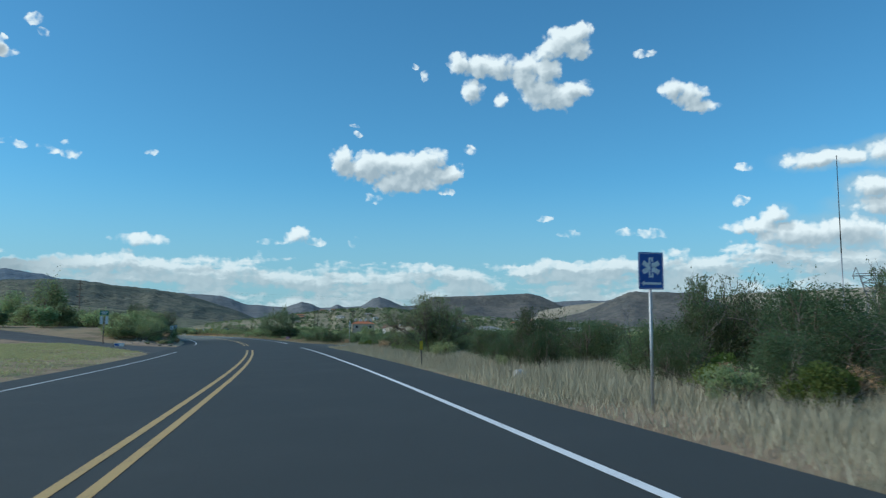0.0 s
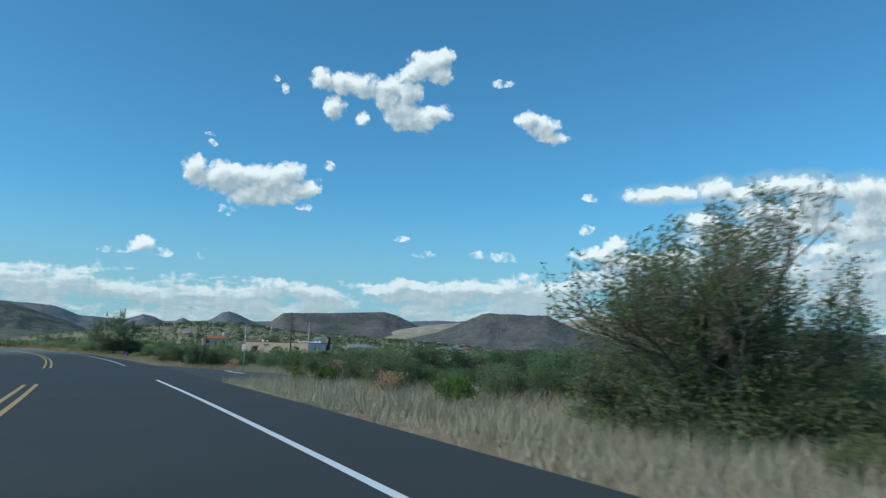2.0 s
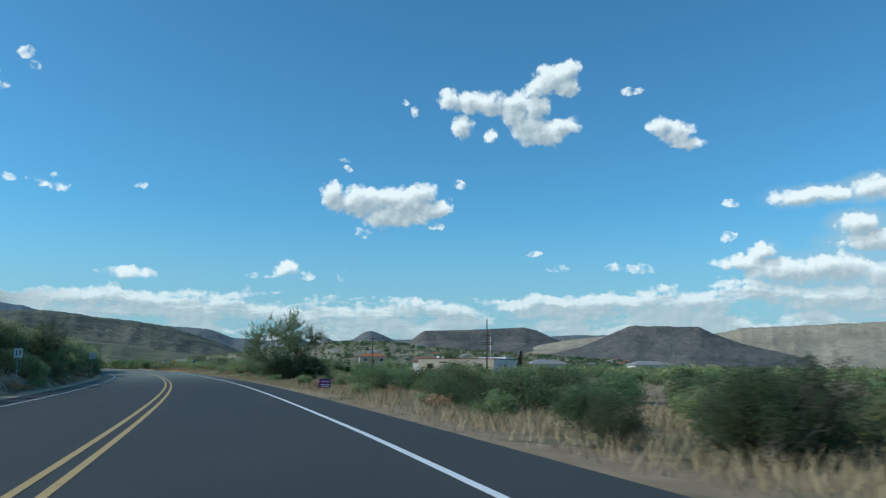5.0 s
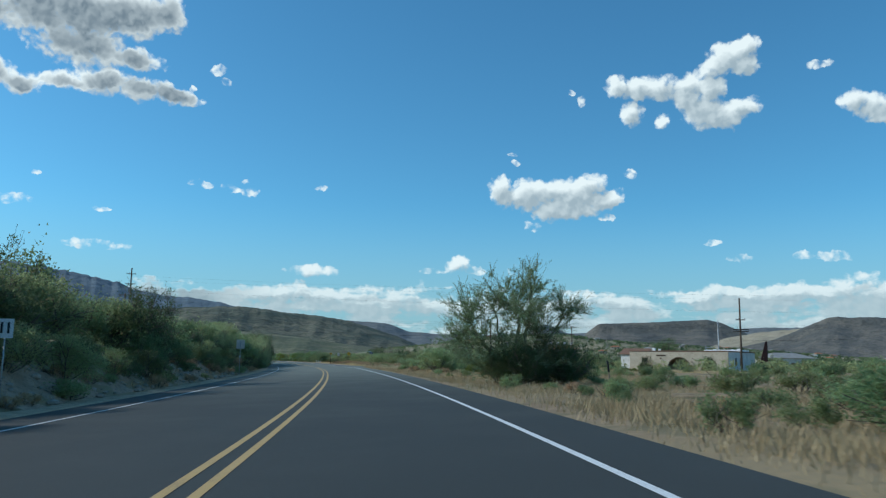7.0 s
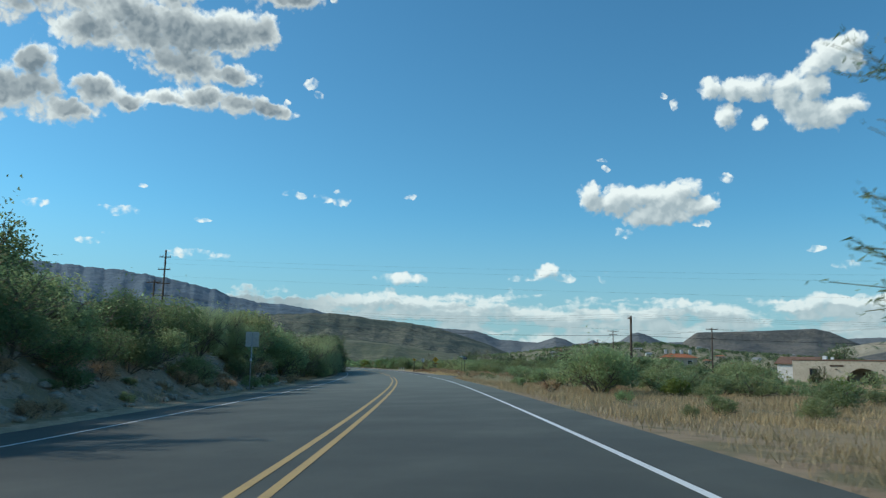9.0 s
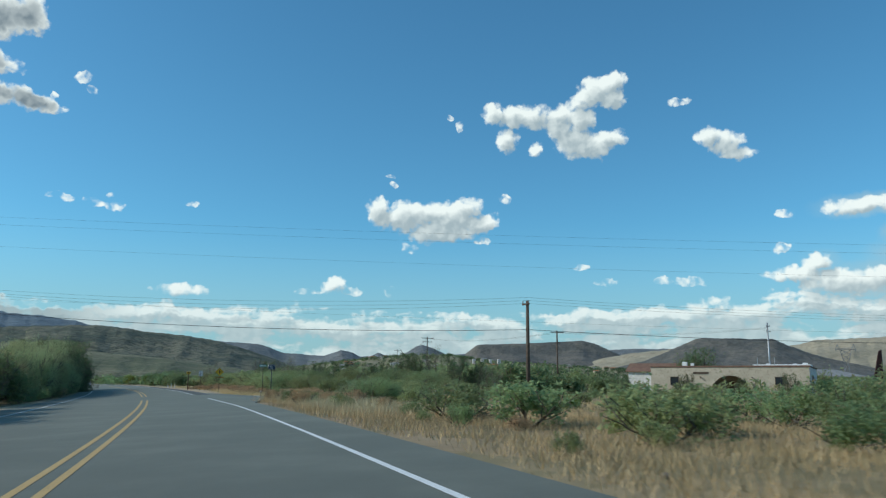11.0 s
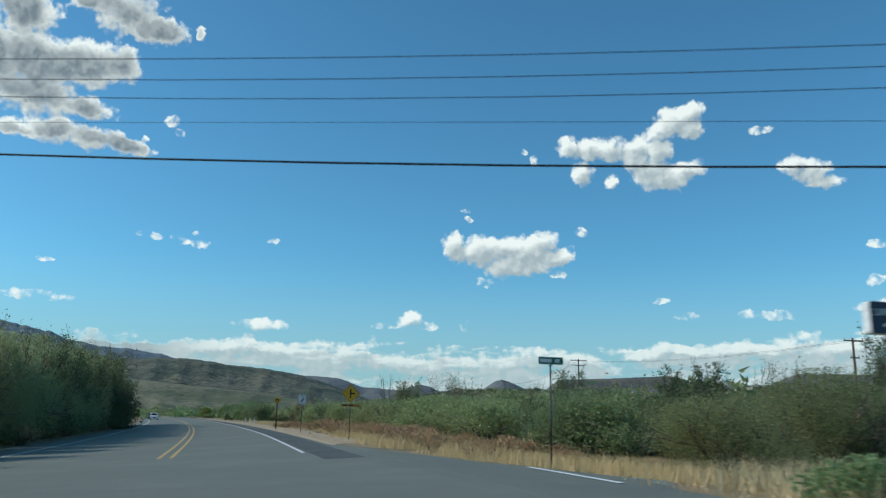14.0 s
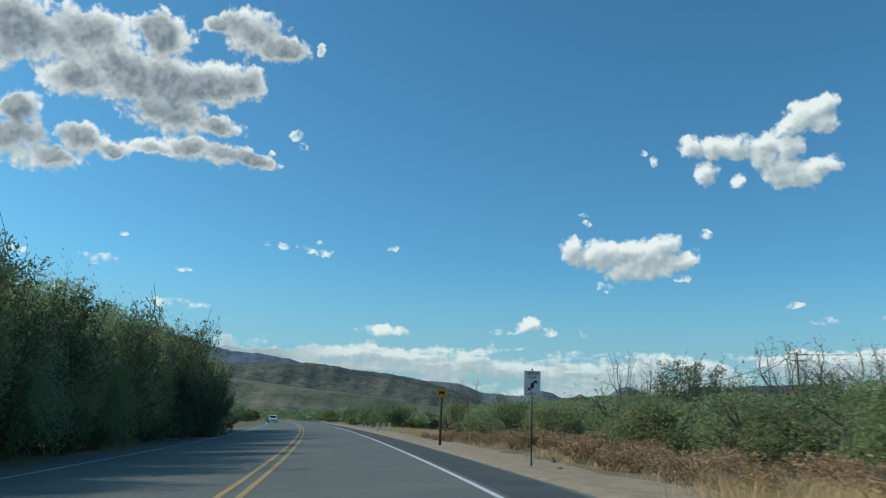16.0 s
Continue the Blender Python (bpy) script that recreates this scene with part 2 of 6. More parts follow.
# ---------------------------------------------------------------- materials
def material(name, build, rough=0.85, bump=None, metal=0.0, spec=0.3):
    """build(n, place) gives the colour; bump = (scale, strength, distance)."""
    m = bpy.data.materials.new(name)
    m.use_nodes = True
    n = Nodes(m.node_tree)
    shader = m.node_tree.nodes["Principled BSDF"]
    place = n.node("ShaderNodeNewGeometry").outputs["Position"]
    made = build(n, place)
    colour, r = made if isinstance(made, tuple) and isinstance(made[0], bpy.types.NodeSocket) else (made, rough)
    n.feed(shader.inputs["Base Color"], (*colour, 1.0) if isinstance(colour, tuple) else colour)
    n.feed(shader.inputs["Roughness"], r)
    shader.inputs["Metallic"].default_value = metal
    shader.inputs["Specular IOR Level"].default_value = spec
    if bump:
        b = n.node("ShaderNodeBump")
        b.inputs["Strength"].default_value, b.inputs["Distance"].default_value = bump[1], bump[2]
        n.link(n.noise(place, bump[0], 5.0, 0.65), b.inputs["Height"])
        n.link(b.outputs[0], shader.inputs["Normal"])
    return m


def mottled(a, b, scale, c=None, fine=None, detail=5.0):
    """Two colours mixed by a noise of that scale; c comes in as small spots of the scale fine."""

    def build(n, place):
        col = n.mix(n.ramp(n.noise(place, scale, detail, 0.6), 0.35, 0.65), a, b)
        if c:
            col = n.mix(n.ramp(n.noise(place, fine, 3.0, 0.6), 0.52, 0.68), col, c)
        return col

    return build


def foliage(name, dark, light, dry=None, glow=0.62):
    """Leaves: a tone of its own for each leaf and each plant, and light that passes through."""
    m = bpy.data.materials.new(name)
    m.use_nodes = True
    n = Nodes(m.node_tree)
    shader = m.node_tree.nodes["Principled BSDF"]
    each = n.node("ShaderNodeNewGeometry").outputs["Random Per Island"]
    plant = n.node("ShaderNodeObjectInfo").outputs["Random"]
    col = n.mix(each, dark, light)
    col = n.mix(n.math("MULTIPLY", plant, 0.55), col, n.mix(0.5, dark, light))
    hue = n.node("ShaderNodeHueSaturation")
    n.link(n.ramp(plant, 0.0, 1.0, 0.5 - 0.04 * glow, 0.5 + 0.04 * glow), hue.inputs["Hue"])
    n.link(n.ramp(n.math("FRACT", n.math("MULTIPLY", plant, 7.3)), 0.0, 1.0, 1.0 - 0.4 * glow, 1.0 + 0.3 * glow), hue.inputs["Value"])
    n.link(col, hue.inputs["Color"])
    col = hue.outputs[0]
    if dry:
        col = n.mix(n.ramp(each, 0.92, 0.95), col, dry)
    n.link(col, shader.inputs["Base Color"])
    shader.inputs["Roughness"].default_value, shader.inputs["Specular IOR Level"].default_value = 0.6, 0.25
    through_leaf = n.node("ShaderNodeBsdfTranslucent")
    n.link(col, through_leaf.inputs[0])
    both = n.node("ShaderNodeMixShader")
    both.inputs[0].default_value = glow
    n.link(shader.outputs[0], both.inputs[1]), n.link(through_leaf.outputs[0], both.inputs[2])
    n.link(both.outputs[0], m.node_tree.nodes["Material Output"].inputs[0])
    return m


def asphalt(n, place):
    grain = n.noise(place, 60.0, 3.0, 0.7)
    stain = n.noise(place, 0.35, 5.0, 0.6)
    col = n.mix(grain, (0.028, 0.0315, 0.0298), (0.054, 0.0592, 0.0563))
    col = n.mix(n.ramp(stain, 0.4, 0.75, 0.0, 0.45), col, (0.06, 0.064, 0.06))
    # the paving grows paler beyond the junction
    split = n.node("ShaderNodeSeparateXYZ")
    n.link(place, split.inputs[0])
    paleness = n.ramp(n.math("MULTIPLY_ADD", n.math("SUBTRACT", stain, 0.5), 30.0, split.outputs[1]), 115.0, 200.0)
    col = n.mix(paleness, col, n.mix(1.0, col, (3.75, 3.65, 3.2), "MULTIPLY"))
    return col, n.ramp(grain, 0.2, 0.8, 0.7, 0.95)


def soil(n, place):
    wide = n.noise(place, 0.05, 5.0, 0.6)
    mid = n.noise(place, 0.9, 5.0, 0.65)
    col = n.mix(n.ramp(mid, 0.35, 0.65), (0.235, 0.165, 0.1), (0.31, 0.225, 0.145))
    col = n.mix(n.ramp(wide, 0.42, 0.62), col, (0.31, 0.235, 0.13))
    scrub = n.math("MULTIPLY", n.ramp(n.noise(place, 0.22, 4.0, 0.7), 0.5, 0.58), n.ramp(wide, 0.3, 0.6, 0.9, 0.4))
    col = n.mix(scrub, col, (0.11, 0.115, 0.055))
    return n.mix(n.ramp(n.noise(place, 14.0, 2.0, 0.6), 0.6, 0.72, 0.0, 0.5), col, (0.2, 0.165, 0.12))


def hill(tan, green, rock, spot=0.02, beds=0.5, dots=0.6):
    def build(n, place):
        squash = n.vec("MULTIPLY", place, (1, 1, 1.6))
        col = n.mix(n.ramp(n.noise(squash, 0.005, 7.0, 0.68), 0.42, 0.6), tan, green)
        ledge = n.noise(n.vec("MULTIPLY", place, (0.0025, 0.0025, 0.09)), 1.0, 4.0, 0.6)  # level beds of rock
        col = n.mix(n.ramp(ledge, 0.55, 0.66, 0.0, beds), col, rock)
        col = n.mix(n.ramp(n.noise(squash, spot * 0.7, 5.0, 0.75), 0.5, 0.62, 0.0, 0.6), col, rock)
        shrub = n.math("MAXIMUM", n.ramp(n.noise(place, spot * 2.2, 3.0, 0.7), 0.53, 0.6), n.ramp(n.noise(place, spot * 5.0, 2.0, 0.6), 0.55, 0.62))
        return n.mix(n.math("MULTIPLY", shrub, dots), col, (green[0] * 0.5, green[1] * 0.53, green[2] * 0.45))

    return build


ASPHALT = material("asphalt", asphalt, 0.85, (90.0, 0.5, 0.006))
DARK_ASPHALT = material("newer_asphalt", mottled((0.075, 0.08, 0.077), (0.1, 0.105, 0.1), 0.6, (0.065, 0.067, 0.065), 40.0), 0.85, (90.0, 0.5, 0.006))
SIDE_ASPHALT = material("worn_asphalt", mottled((0.06, 0.063, 0.062), (0.086, 0.088, 0.085), 0.8, (0.04, 0.041, 0.04), 30.0), 0.9, (80.0, 0.5, 0.006))
SOIL = material("desert_soil", soil, 0.95, (3.0, 0.8, 0.06))
GRAVEL = material("gravel_shoulder", mottled((0.4, 0.3, 0.19), (0.5, 0.385, 0.255), 2.0, (0.24, 0.185, 0.13), 26.0), 0.95, (18.0, 0.9, 0.03))


def worn_paint(base, under):
    def build(n, place):
        worn = n.math("ADD", n.math("MULTIPLY", n.noise(place, 35.0, 4.0, 0.7), 0.7), n.math("MULTIPLY", n.noise(place, 1.5, 3.0, 0.6), 0.3))
        return n.mix(n.ramp(worn, 0.52, 0.66, 0.0, 0.75), base, under)

    return build


WHITE_LINE = material("white_road_paint", worn_paint((0.72, 0.73, 0.72), (0.3, 0.3, 0.3)), 0.6)
YELLOW_LINE = material("yellow_road_paint", worn_paint((0.5, 0.33, 0.12), (0.2, 0.15, 0.09)), 0.6)
HILL_LEFT = material("scrub_hillside", hill((0.155, 0.148, 0.1), (0.066, 0.082, 0.058), (0.115, 0.11, 0.08), 0.02, 0.12, 0.8), 0.95, (0.012, 1.0, 22.0))
# far hills: the haze of the distance is mixed into this grey
HILL_HAZED = material("hazed_hillside", hill((0.19, 0.195, 0.195), (0.135, 0.15, 0.155), (0.175, 0.18, 0.18)), 0.95, (0.015, 1.0, 12.0))
HILL_TAN = material("tan_hillside", hill((0.215, 0.2, 0.12), (0.105, 0.115, 0.062), (0.165, 0.15, 0.095), 0.04), 0.95, (0.03, 1.0, 6.0))
# the blue of this mountain is air haze put into the base colour
MOUNTAIN_HAZED = material("hazed_mountain", hill((0.14, 0.185, 0.22), (0.112, 0.15, 0.18), (0.15, 0.19, 0.222), 0.02, 0.2, 0.4), 0.95, (0.008, 1.0, 30.0))
# rock colour darkened to stand for the cloud shadow on these mesas
MESA_SHADED = material("cloud_shaded_mesa_rock", hill((0.15, 0.138, 0.118), (0.095, 0.096, 0.09), (0.185, 0.165, 0.135), 0.02, 0.4, 0.4), 0.95, (0.015, 1.0, 12.0))
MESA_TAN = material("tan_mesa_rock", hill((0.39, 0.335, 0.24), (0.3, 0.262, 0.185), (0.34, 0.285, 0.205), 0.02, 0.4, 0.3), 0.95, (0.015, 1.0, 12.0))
BANK_STONE = material("bank_stone", mottled((0.42, 0.37, 0.31), (0.3, 0.26, 0.21), 3.0, (0.2, 0.17, 0.14), 20.0), 0.95)
DIRT = material("cut_bank_dirt", mottled((0.46, 0.335, 0.235), (0.35, 0.255, 0.175), 1.1, (0.22, 0.17, 0.125), 7.0), 0.95, (4.0, 1.0, 0.12))
FOOTHILL = material("foothill_scrub", hill((0.36, 0.3, 0.19), (0.21, 0.195, 0.11), (0.33, 0.27, 0.175), 0.05, 0.3, 0.5), 0.95, (0.03, 1.0, 6.0))
BARK = material("grey_brown_bark", mottled((0.12, 0.1, 0.075), (0.19, 0.165, 0.13), 9.0, (0.08, 0.07, 0.055), 40.0), 0.95, (40.0, 0.7, 0.01))
LEAF_MESQUITE = foliage("mesquite_leaf", (0.13, 0.187, 0.085), (0.26, 0.335, 0.158), (0.25, 0.21, 0.12))
LEAF_OLIVE = foliage("olive_leaf", (0.205, 0.255, 0.112), (0.37, 0.44, 0.21), (0.34, 0.28, 0.15))
LEAF_BRIGHT = foliage("fresh_green_leaf", (0.12, 0.17, 0.04), (0.24, 0.3, 0.08))
LEAF_DARK = foliage("dark_mesquite_leaf", (0.075, 0.115, 0.052), (0.17, 0.225, 0.105), (0.2, 0.17, 0.1))
LEAF_PALO = foliage("palo_verde_leaf", (0.24, 0.33, 0.17), (0.42, 0.52, 0.29))
LEAF_HEDGE = foliage("hedge_leaf", (0.25, 0.3, 0.15), (0.45, 0.5, 0.26), (0.34, 0.28, 0.16))
LEAF_SILVER = foliage("silver_twig_leaf", (0.235, 0.28, 0.15), (0.42, 0.465, 0.26))
STRAW = foliage("dry_straw", (0.42, 0.29, 0.14), (0.66, 0.49, 0.27), glow=0.12)
BROWN_STRAW = foliage("brown_straw", (0.28, 0.21, 0.12), (0.47, 0.37, 0.21), glow=0.12)
PALE_STRAW = foliage("pale_straw", (0.28, 0.255, 0.17), (0.47, 0.43, 0.3), glow=0.12)
TAN_STRAW = foliage("tan_straw", (0.45, 0.37, 0.21), (0.7, 0.6, 0.38), glow=0.12)
YELLOW_GRASS = foliage("yellow_green_grass", (0.36, 0.36, 0.15), (0.55, 0.53, 0.26), glow=0.3)
GOLD_STRAW = foliage("golden_straw", (0.55, 0.39, 0.19), (0.8, 0.62, 0.35), glow=0.12)
RUST_WEED = foliage("rust_brown_weed", (0.36, 0.235, 0.125), (0.58, 0.4, 0.23), glow=0.12)

# ---------------------------------------------------------------- the road's line
# metres along the road from the camera's first place, and the heading there (degrees to the left of +y)
BENDS = [(-200, 6), (-60, 10.5), (0, 12.6), (20, 13.1), (40, 14.66), (60, 16.09), (80, 16.98), (100, 17.97), (120, 19.18), (140, 20.47),
         (160, 21.46), (180, 22.12), (200, 23.13), (220, 24.5), (240, 25.39), (260, 26.2), (280, 27.2), (300, 27.9), (340, 29.0), (420, 30.6), (560, 33)]
RS = np.arange(-200, 560.5, 1.0)
RH = np.radians(np.interp(RS, *np.array(BENDS).T))
_z = 200
RX = np.concatenate([[0], np.cumsum(-np.sin((RH[1:] + RH[:-1]) / 2))])
RY = np.concatenate([[0], np.cumsum(np.cos((RH[1:] + RH[:-1]) / 2))])
RX, RY = RX - RX[_z], RY - RY[_z]
BANK = math.tan(radians(3.0))
EDGE_R, EDGE_L, YELLOW, WHITE_R, WHITE_L = 3.6, -9.0, -1.66, 2.4, -7.25
# how the right edge line draws in at the two junctions
DRIFT_R = [(0, 0.02), (15, -0.09), (31, -0.28), (58, -0.38), (78, -0.16), (90, -0.02), (210, 0.05), (228, -0.2), (246, -0.22), (264, -0.08), (300, -0.05)]


def on_road(s, off):
    """x and y of the place s metres along the road and off metres to the right of the camera's line."""
    h = np.interp(s, RS, RH)
    return np.interp(s, RS, RX) + np.cos(h) * off, np.interp(s, RS, RY) + np.sin(h) * off


def heading(s):
    return math.degrees(np.interp(s, RS, RH))


def road_coords(x, y):
    x, y = np.atleast_1d(np.asarray(x, float)), np.atleast_1d(np.asarray(y, float))
    s, off = np.zeros_like(x), np.zeros_like(x)
    for k in range(0, len(x), 4000):
        d = (x[k:k + 4000, None] - RX) ** 2 + (y[k:k + 4000, None] - RY) ** 2
        j = d.argmin(1)
        dx, dy, h = x[k:k + 4000] - RX[j], y[k:k + 4000] - RY[j], RH[j]
        s[k:k + 4000] = RS[j] - np.sin(h) * dx + np.cos(h) * dy
        off[k:k + 4000] = np.cos(h) * dx + np.sin(h) * dy
    return s, off


def step(v, a, b):
    t = np.clip((v - a) / (b - a), 0, 1)
    return t * t * (3 - 2 * t)


def waves(x, y, size):
    """Soft unevenness, about -1 to 1."""
    a, b = x / size, y / size
    return (np.sin(a * 1.3 + 2.1 * np.sin(b * 0.7)) + np.sin(b * 1.7 + 1.6 * np.sin(a * 0.9 + 1)) + 0.6 * np.sin(a * 3.1 + b * 2.3)) / 2.6


# side roads: their two edges, as (metres along, metres to the right)
SIDE_RIGHT = ([(57, 3.5), (58, 6.0), (57.6, 9.0), (57, 13.0), (56, 20.0), (54, 40.0)], [(79, 3.5), (71, 6.4), (65.5, 8.4), (62.5, 13.0), (61.5, 20.0), (59.5, 40.0)])
SIDE_STREET = ([(213, 3.5), (219, 4.6), (225, 6.0), (230, 7.0)], [(250, 3.5), (243, 4.9), (237, 6.5), (233.5, 7.3)])
SIDE_LEFT = ([(64, -8.9), (74, -11.3), (84, -15.5), (93, -20.5), (104, -29.0), (128, -48.0), (150, -64.0)], [(93, -8.9), (95, -13.0), (101, -18.0), (108, -24.0), (118, -33.0), (141, -52.0), (164, -70.0)])
SIDE_ROADS = (SIDE_RIGHT, SIDE_STREET, SIDE_LEFT)


def on_side_road(s, off, room=0.0):
    """Whether a place lies on a side road, or within that room of it."""
    s, off = np.asarray(s, float), np.asarray(off, float)
    hit = np.zeros(np.shape(s), bool)
    for a, b in SIDE_ROADS:
        ring = np.array([(p - room, q) for p, q in a] + [(p + room, q) for p, q in b[::-1]])
        inside = np.zeros(np.shape(s), bool)
        for (p0, q0), (p1, q1) in zip(ring, np.roll(ring, -1, 0)):
            cross = ((q0 > off) != (q1 > off)) & (s < (p1 - p0) * (off - q0) / (q1 - q0 + 1e-9) + p0)
            inside ^= cross
        hit |= inside
    return hit


def ground_height(x, y, s=None, off=None):
    if s is None:
        s, off = road_coords(x, y)
    x, y = np.atleast_1d(x), np.atleast_1d(y)
    side = np.where(off > 0, off - EDGE_R, EDGE_L - off)
    rough = waves(x, y, 3.1) * 0.07 + waves(x + 40, y, 9.0) * 0.16
    flat = on_side_road(s, off, 3.0)
    rough = rough * step(side, 0.3, 5) * (1 - flat)
    far = np.hypot(x, y)
    right = BANK * EDGE_R * np.exp(-np.maximum(side, 0) / 9.0) - 0.03
    cut = 2.0 * step(s, 95, 130) * (1 - step(s, 204, 232))
    left = -0.5 + 0.45 * step(side, 0, 14) + cut * step(side, 1.0, 5.2) * (1 - step(side, 30, 90))
    z = np.where(off > 0, right, left) + rough + waves(x, y, 160.0) * 0.9 * step(side, 60, 260)
    return np.where(side < 0.05, BANK * np.clip(off, EDGE_L, EDGE_R) - 0.1, z)


def gz(x, y):
    return float(ground_height(np.array([x]), np.array([y]))[0])


# ---------------------------------------------------------------- mesh helpers
def mesh_of(name, verts, faces, mats, smooth=False):
    me = bpy.data.meshes.new(name)
    me.from_pydata([tuple(v) for v in verts], [], faces if isinstance(faces, list) else faces.tolist())
    for m in mats if isinstance(mats, (list, tuple)) else [mats]:
        me.materials.append(m)
    if smooth:
        me.polygons.foreach_set("use_smooth", [True] * len(me.polygons))
    me.update()
    return me


def grid_faces(nu, nv):
    i = np.arange((nu - 1) * (nv - 1))
    a = (i // (nv - 1)) * nv + i % (nv - 1)
    return np.stack([a, a + nv, a + nv + 1, a + 1], 1)


def part(name, bm, mat, parent=None, label="", smooth=False):
    """A bmesh as one mesh object, under its thing."""
    me = bpy.data.meshes.new(name)
    bm.to_mesh(me)
    bm.free()
    me.materials.append(mat)
    if smooth:
        me.polygons.foreach_set("use_smooth", [True] * len(me.polygons))
    ob = new(name, me)
    ob.parent = parent
    if label:
        ob["label"] = label
    return ob


def box(bm, x0, y0, z0, x1, y1, z1, bevel=0.0):
    made = bmesh.ops.create_cube(bm, size=1.0, matrix=Matrix.Translation(((x0 + x1) / 2, (y0 + y1) / 2, (z0 + z1) / 2)) @ Matrix.Diagonal((x1 - x0, y1 - y0, z1 - z0, 1)))
    if bevel:
        edges = list({e for v in made["verts"] for e in v.link_edges})
        bmesh.ops.bevel(bm, geom=edges, offset=bevel, segments=2, affect="EDGES", profile=0.5)
    return bm


def tube(bm, a, b, r0, r1=None, seg=8):
    a, b = Vector(a), Vector(b)
    m = Matrix.Translation((a + b) / 2) @ (b - a).to_track_quat("Z", "Y").to_matrix().to_4x4()
    bmesh.ops.create_cone(bm, cap_ends=True, segments=seg, radius1=r0, radius2=r0 if r1 is None else r1, depth=(b - a).length, matrix=m)
    return bm


def thing(name, s, off, turn=0.0, label="", category="", group="", sink=0.0, z=None):
    """An Empty at the thing's base, on the ground, turned along the road."""
    x, y = (float(v) for v in on_road(s, off))
    ob = new(name)
    ob.empty_display_size = 0.2
    ob.matrix_world = pose(x, y, (gz(x, y) if z is None else z) - sink, 0, 0, heading(s) + turn)
    return tagged(ob, label, category, group)


# ---------------------------------------------------------------- ground, road
def spread(near, first, far, grow):
    out = [0.0]
    d = first
    while out[-1] < far:
        if out[-1] > near:
            d *= grow
        out.append(out[-1] + d)
    return np.array(out)


def build_ground():
    h = radians(21)
    v = spread(26, 1.1, 4900, 1.16)
    v = np.concatenate([-v[:0:-1], v]) - 6
    u = spread(330, 3.0, 4900, 1.2)
    back = spread(40, 4.0, 4900, 1.25)
    u = np.concatenate([-back[:0:-1], u])
    U, V = np.meshgrid(u, v, indexing="ij")
    # the grid's middle line follows the road's bow
    bow = np.interp(U, [-60, 0, 60, 120, 180, 240, 300, 360], [6, 0, -5, -7.5, -7, -3, 5, 17]) * np.exp(-np.abs(V) / 200)
    V = V - bow
    x, y = (-math.sin(h) * U + math.cos(h) * V).ravel(), (math.cos(h) * U + math.sin(h) * V).ravel()
    z = ground_height(x, y)
    ground = new("ground", mesh_of("ground", np.stack([x, y, z], 1), grid_faces(len(u), len(v)), SOIL, True))
    tagged(ground, "flat tan desert ground with dry grass and scrub", "ground", kind="structure")


def ribbon(name, s0, s1, a, b, mat, lift, label, category, kind="structure", pace=2.0, thick=0.0, parent=None, drift=()):
    """A strip along the road between two offsets, on the banked surface."""
    s = np.linspace(s0, s1, max(2, int((s1 - s0) / pace) + 1))
    offs = np.linspace(a, b, max(2, int(abs(b - a) / 2.5) + 1))
    S, O = np.meshgrid(s, offs, indexing="ij")
    O = O + (np.interp(S, *np.array(drift).T) if drift else 0.0)
    x, y = on_road(S.ravel(), O.ravel())
    z = BANK * O.ravel() + lift
    verts = np.stack([x, y, z], 1)
    faces = grid_faces(len(s), len(offs)).tolist()
    if thick:
        n, m = len(verts), len(offs)
        low = verts - (0, 0, thick)
        verts = np.concatenate([verts, low])
        for i in range(len(s) - 1):
            for j, flip in ((0, False), (m - 1, True)):
                q = [i * m + j, i * m + j + n, (i + 1) * m + j + n, (i + 1) * m + j]
                faces.append(q if flip else q[::-1])
    ob = new(name, mesh_of(name, verts, faces, mat))
    ob.parent = parent
    return tagged(ob, label, category, kind=kind)


build_ground()
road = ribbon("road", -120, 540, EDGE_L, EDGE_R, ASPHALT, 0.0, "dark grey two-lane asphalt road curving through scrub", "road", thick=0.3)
ribbon("road_shoulder", 240, 540, 2.55, EDGE_R - 0.02, DARK_ASPHALT, 0.004, "darker newer asphalt strip along the road shoulder", "road shoulder", drift=DRIFT_R)
LINES = [(-120, 58.5, WHITE_R), (78.5, 227, WHITE_R), (243.6, 540, WHITE_R), (-120, 66, WHITE_L), (100, 540, WHITE_L)]
for a, b, o in LINES:
    ribbon("edge_line", a, b, o - 0.05, o + 0.05, WHITE_LINE, 0.005, "worn white painted road edge line", "road marking", drift=DRIFT_R if o > 0 else ())
for a, b in ((-120, 59), (79, 230.5), (244.0, 540)):
    for d in (-0.17, 0.17):
        ribbon("centre_line", a, b, YELLOW + d - 0.06, YELLOW + d + 0.06, YELLOW_LINE, 0.005, "worn yellow painted double centre line", "road marking")
ribbon("stop_line", 64.8, 69.1, 6.0, 6.13, WHITE_LINE, -0.145, "worn white line across the side road mouth", "road marking")
ribbon("stop_line", 232.2, 236.4, 6.25, 6.37, WHITE_LINE, -0.165, "worn white line across the side road mouth", "road marking")


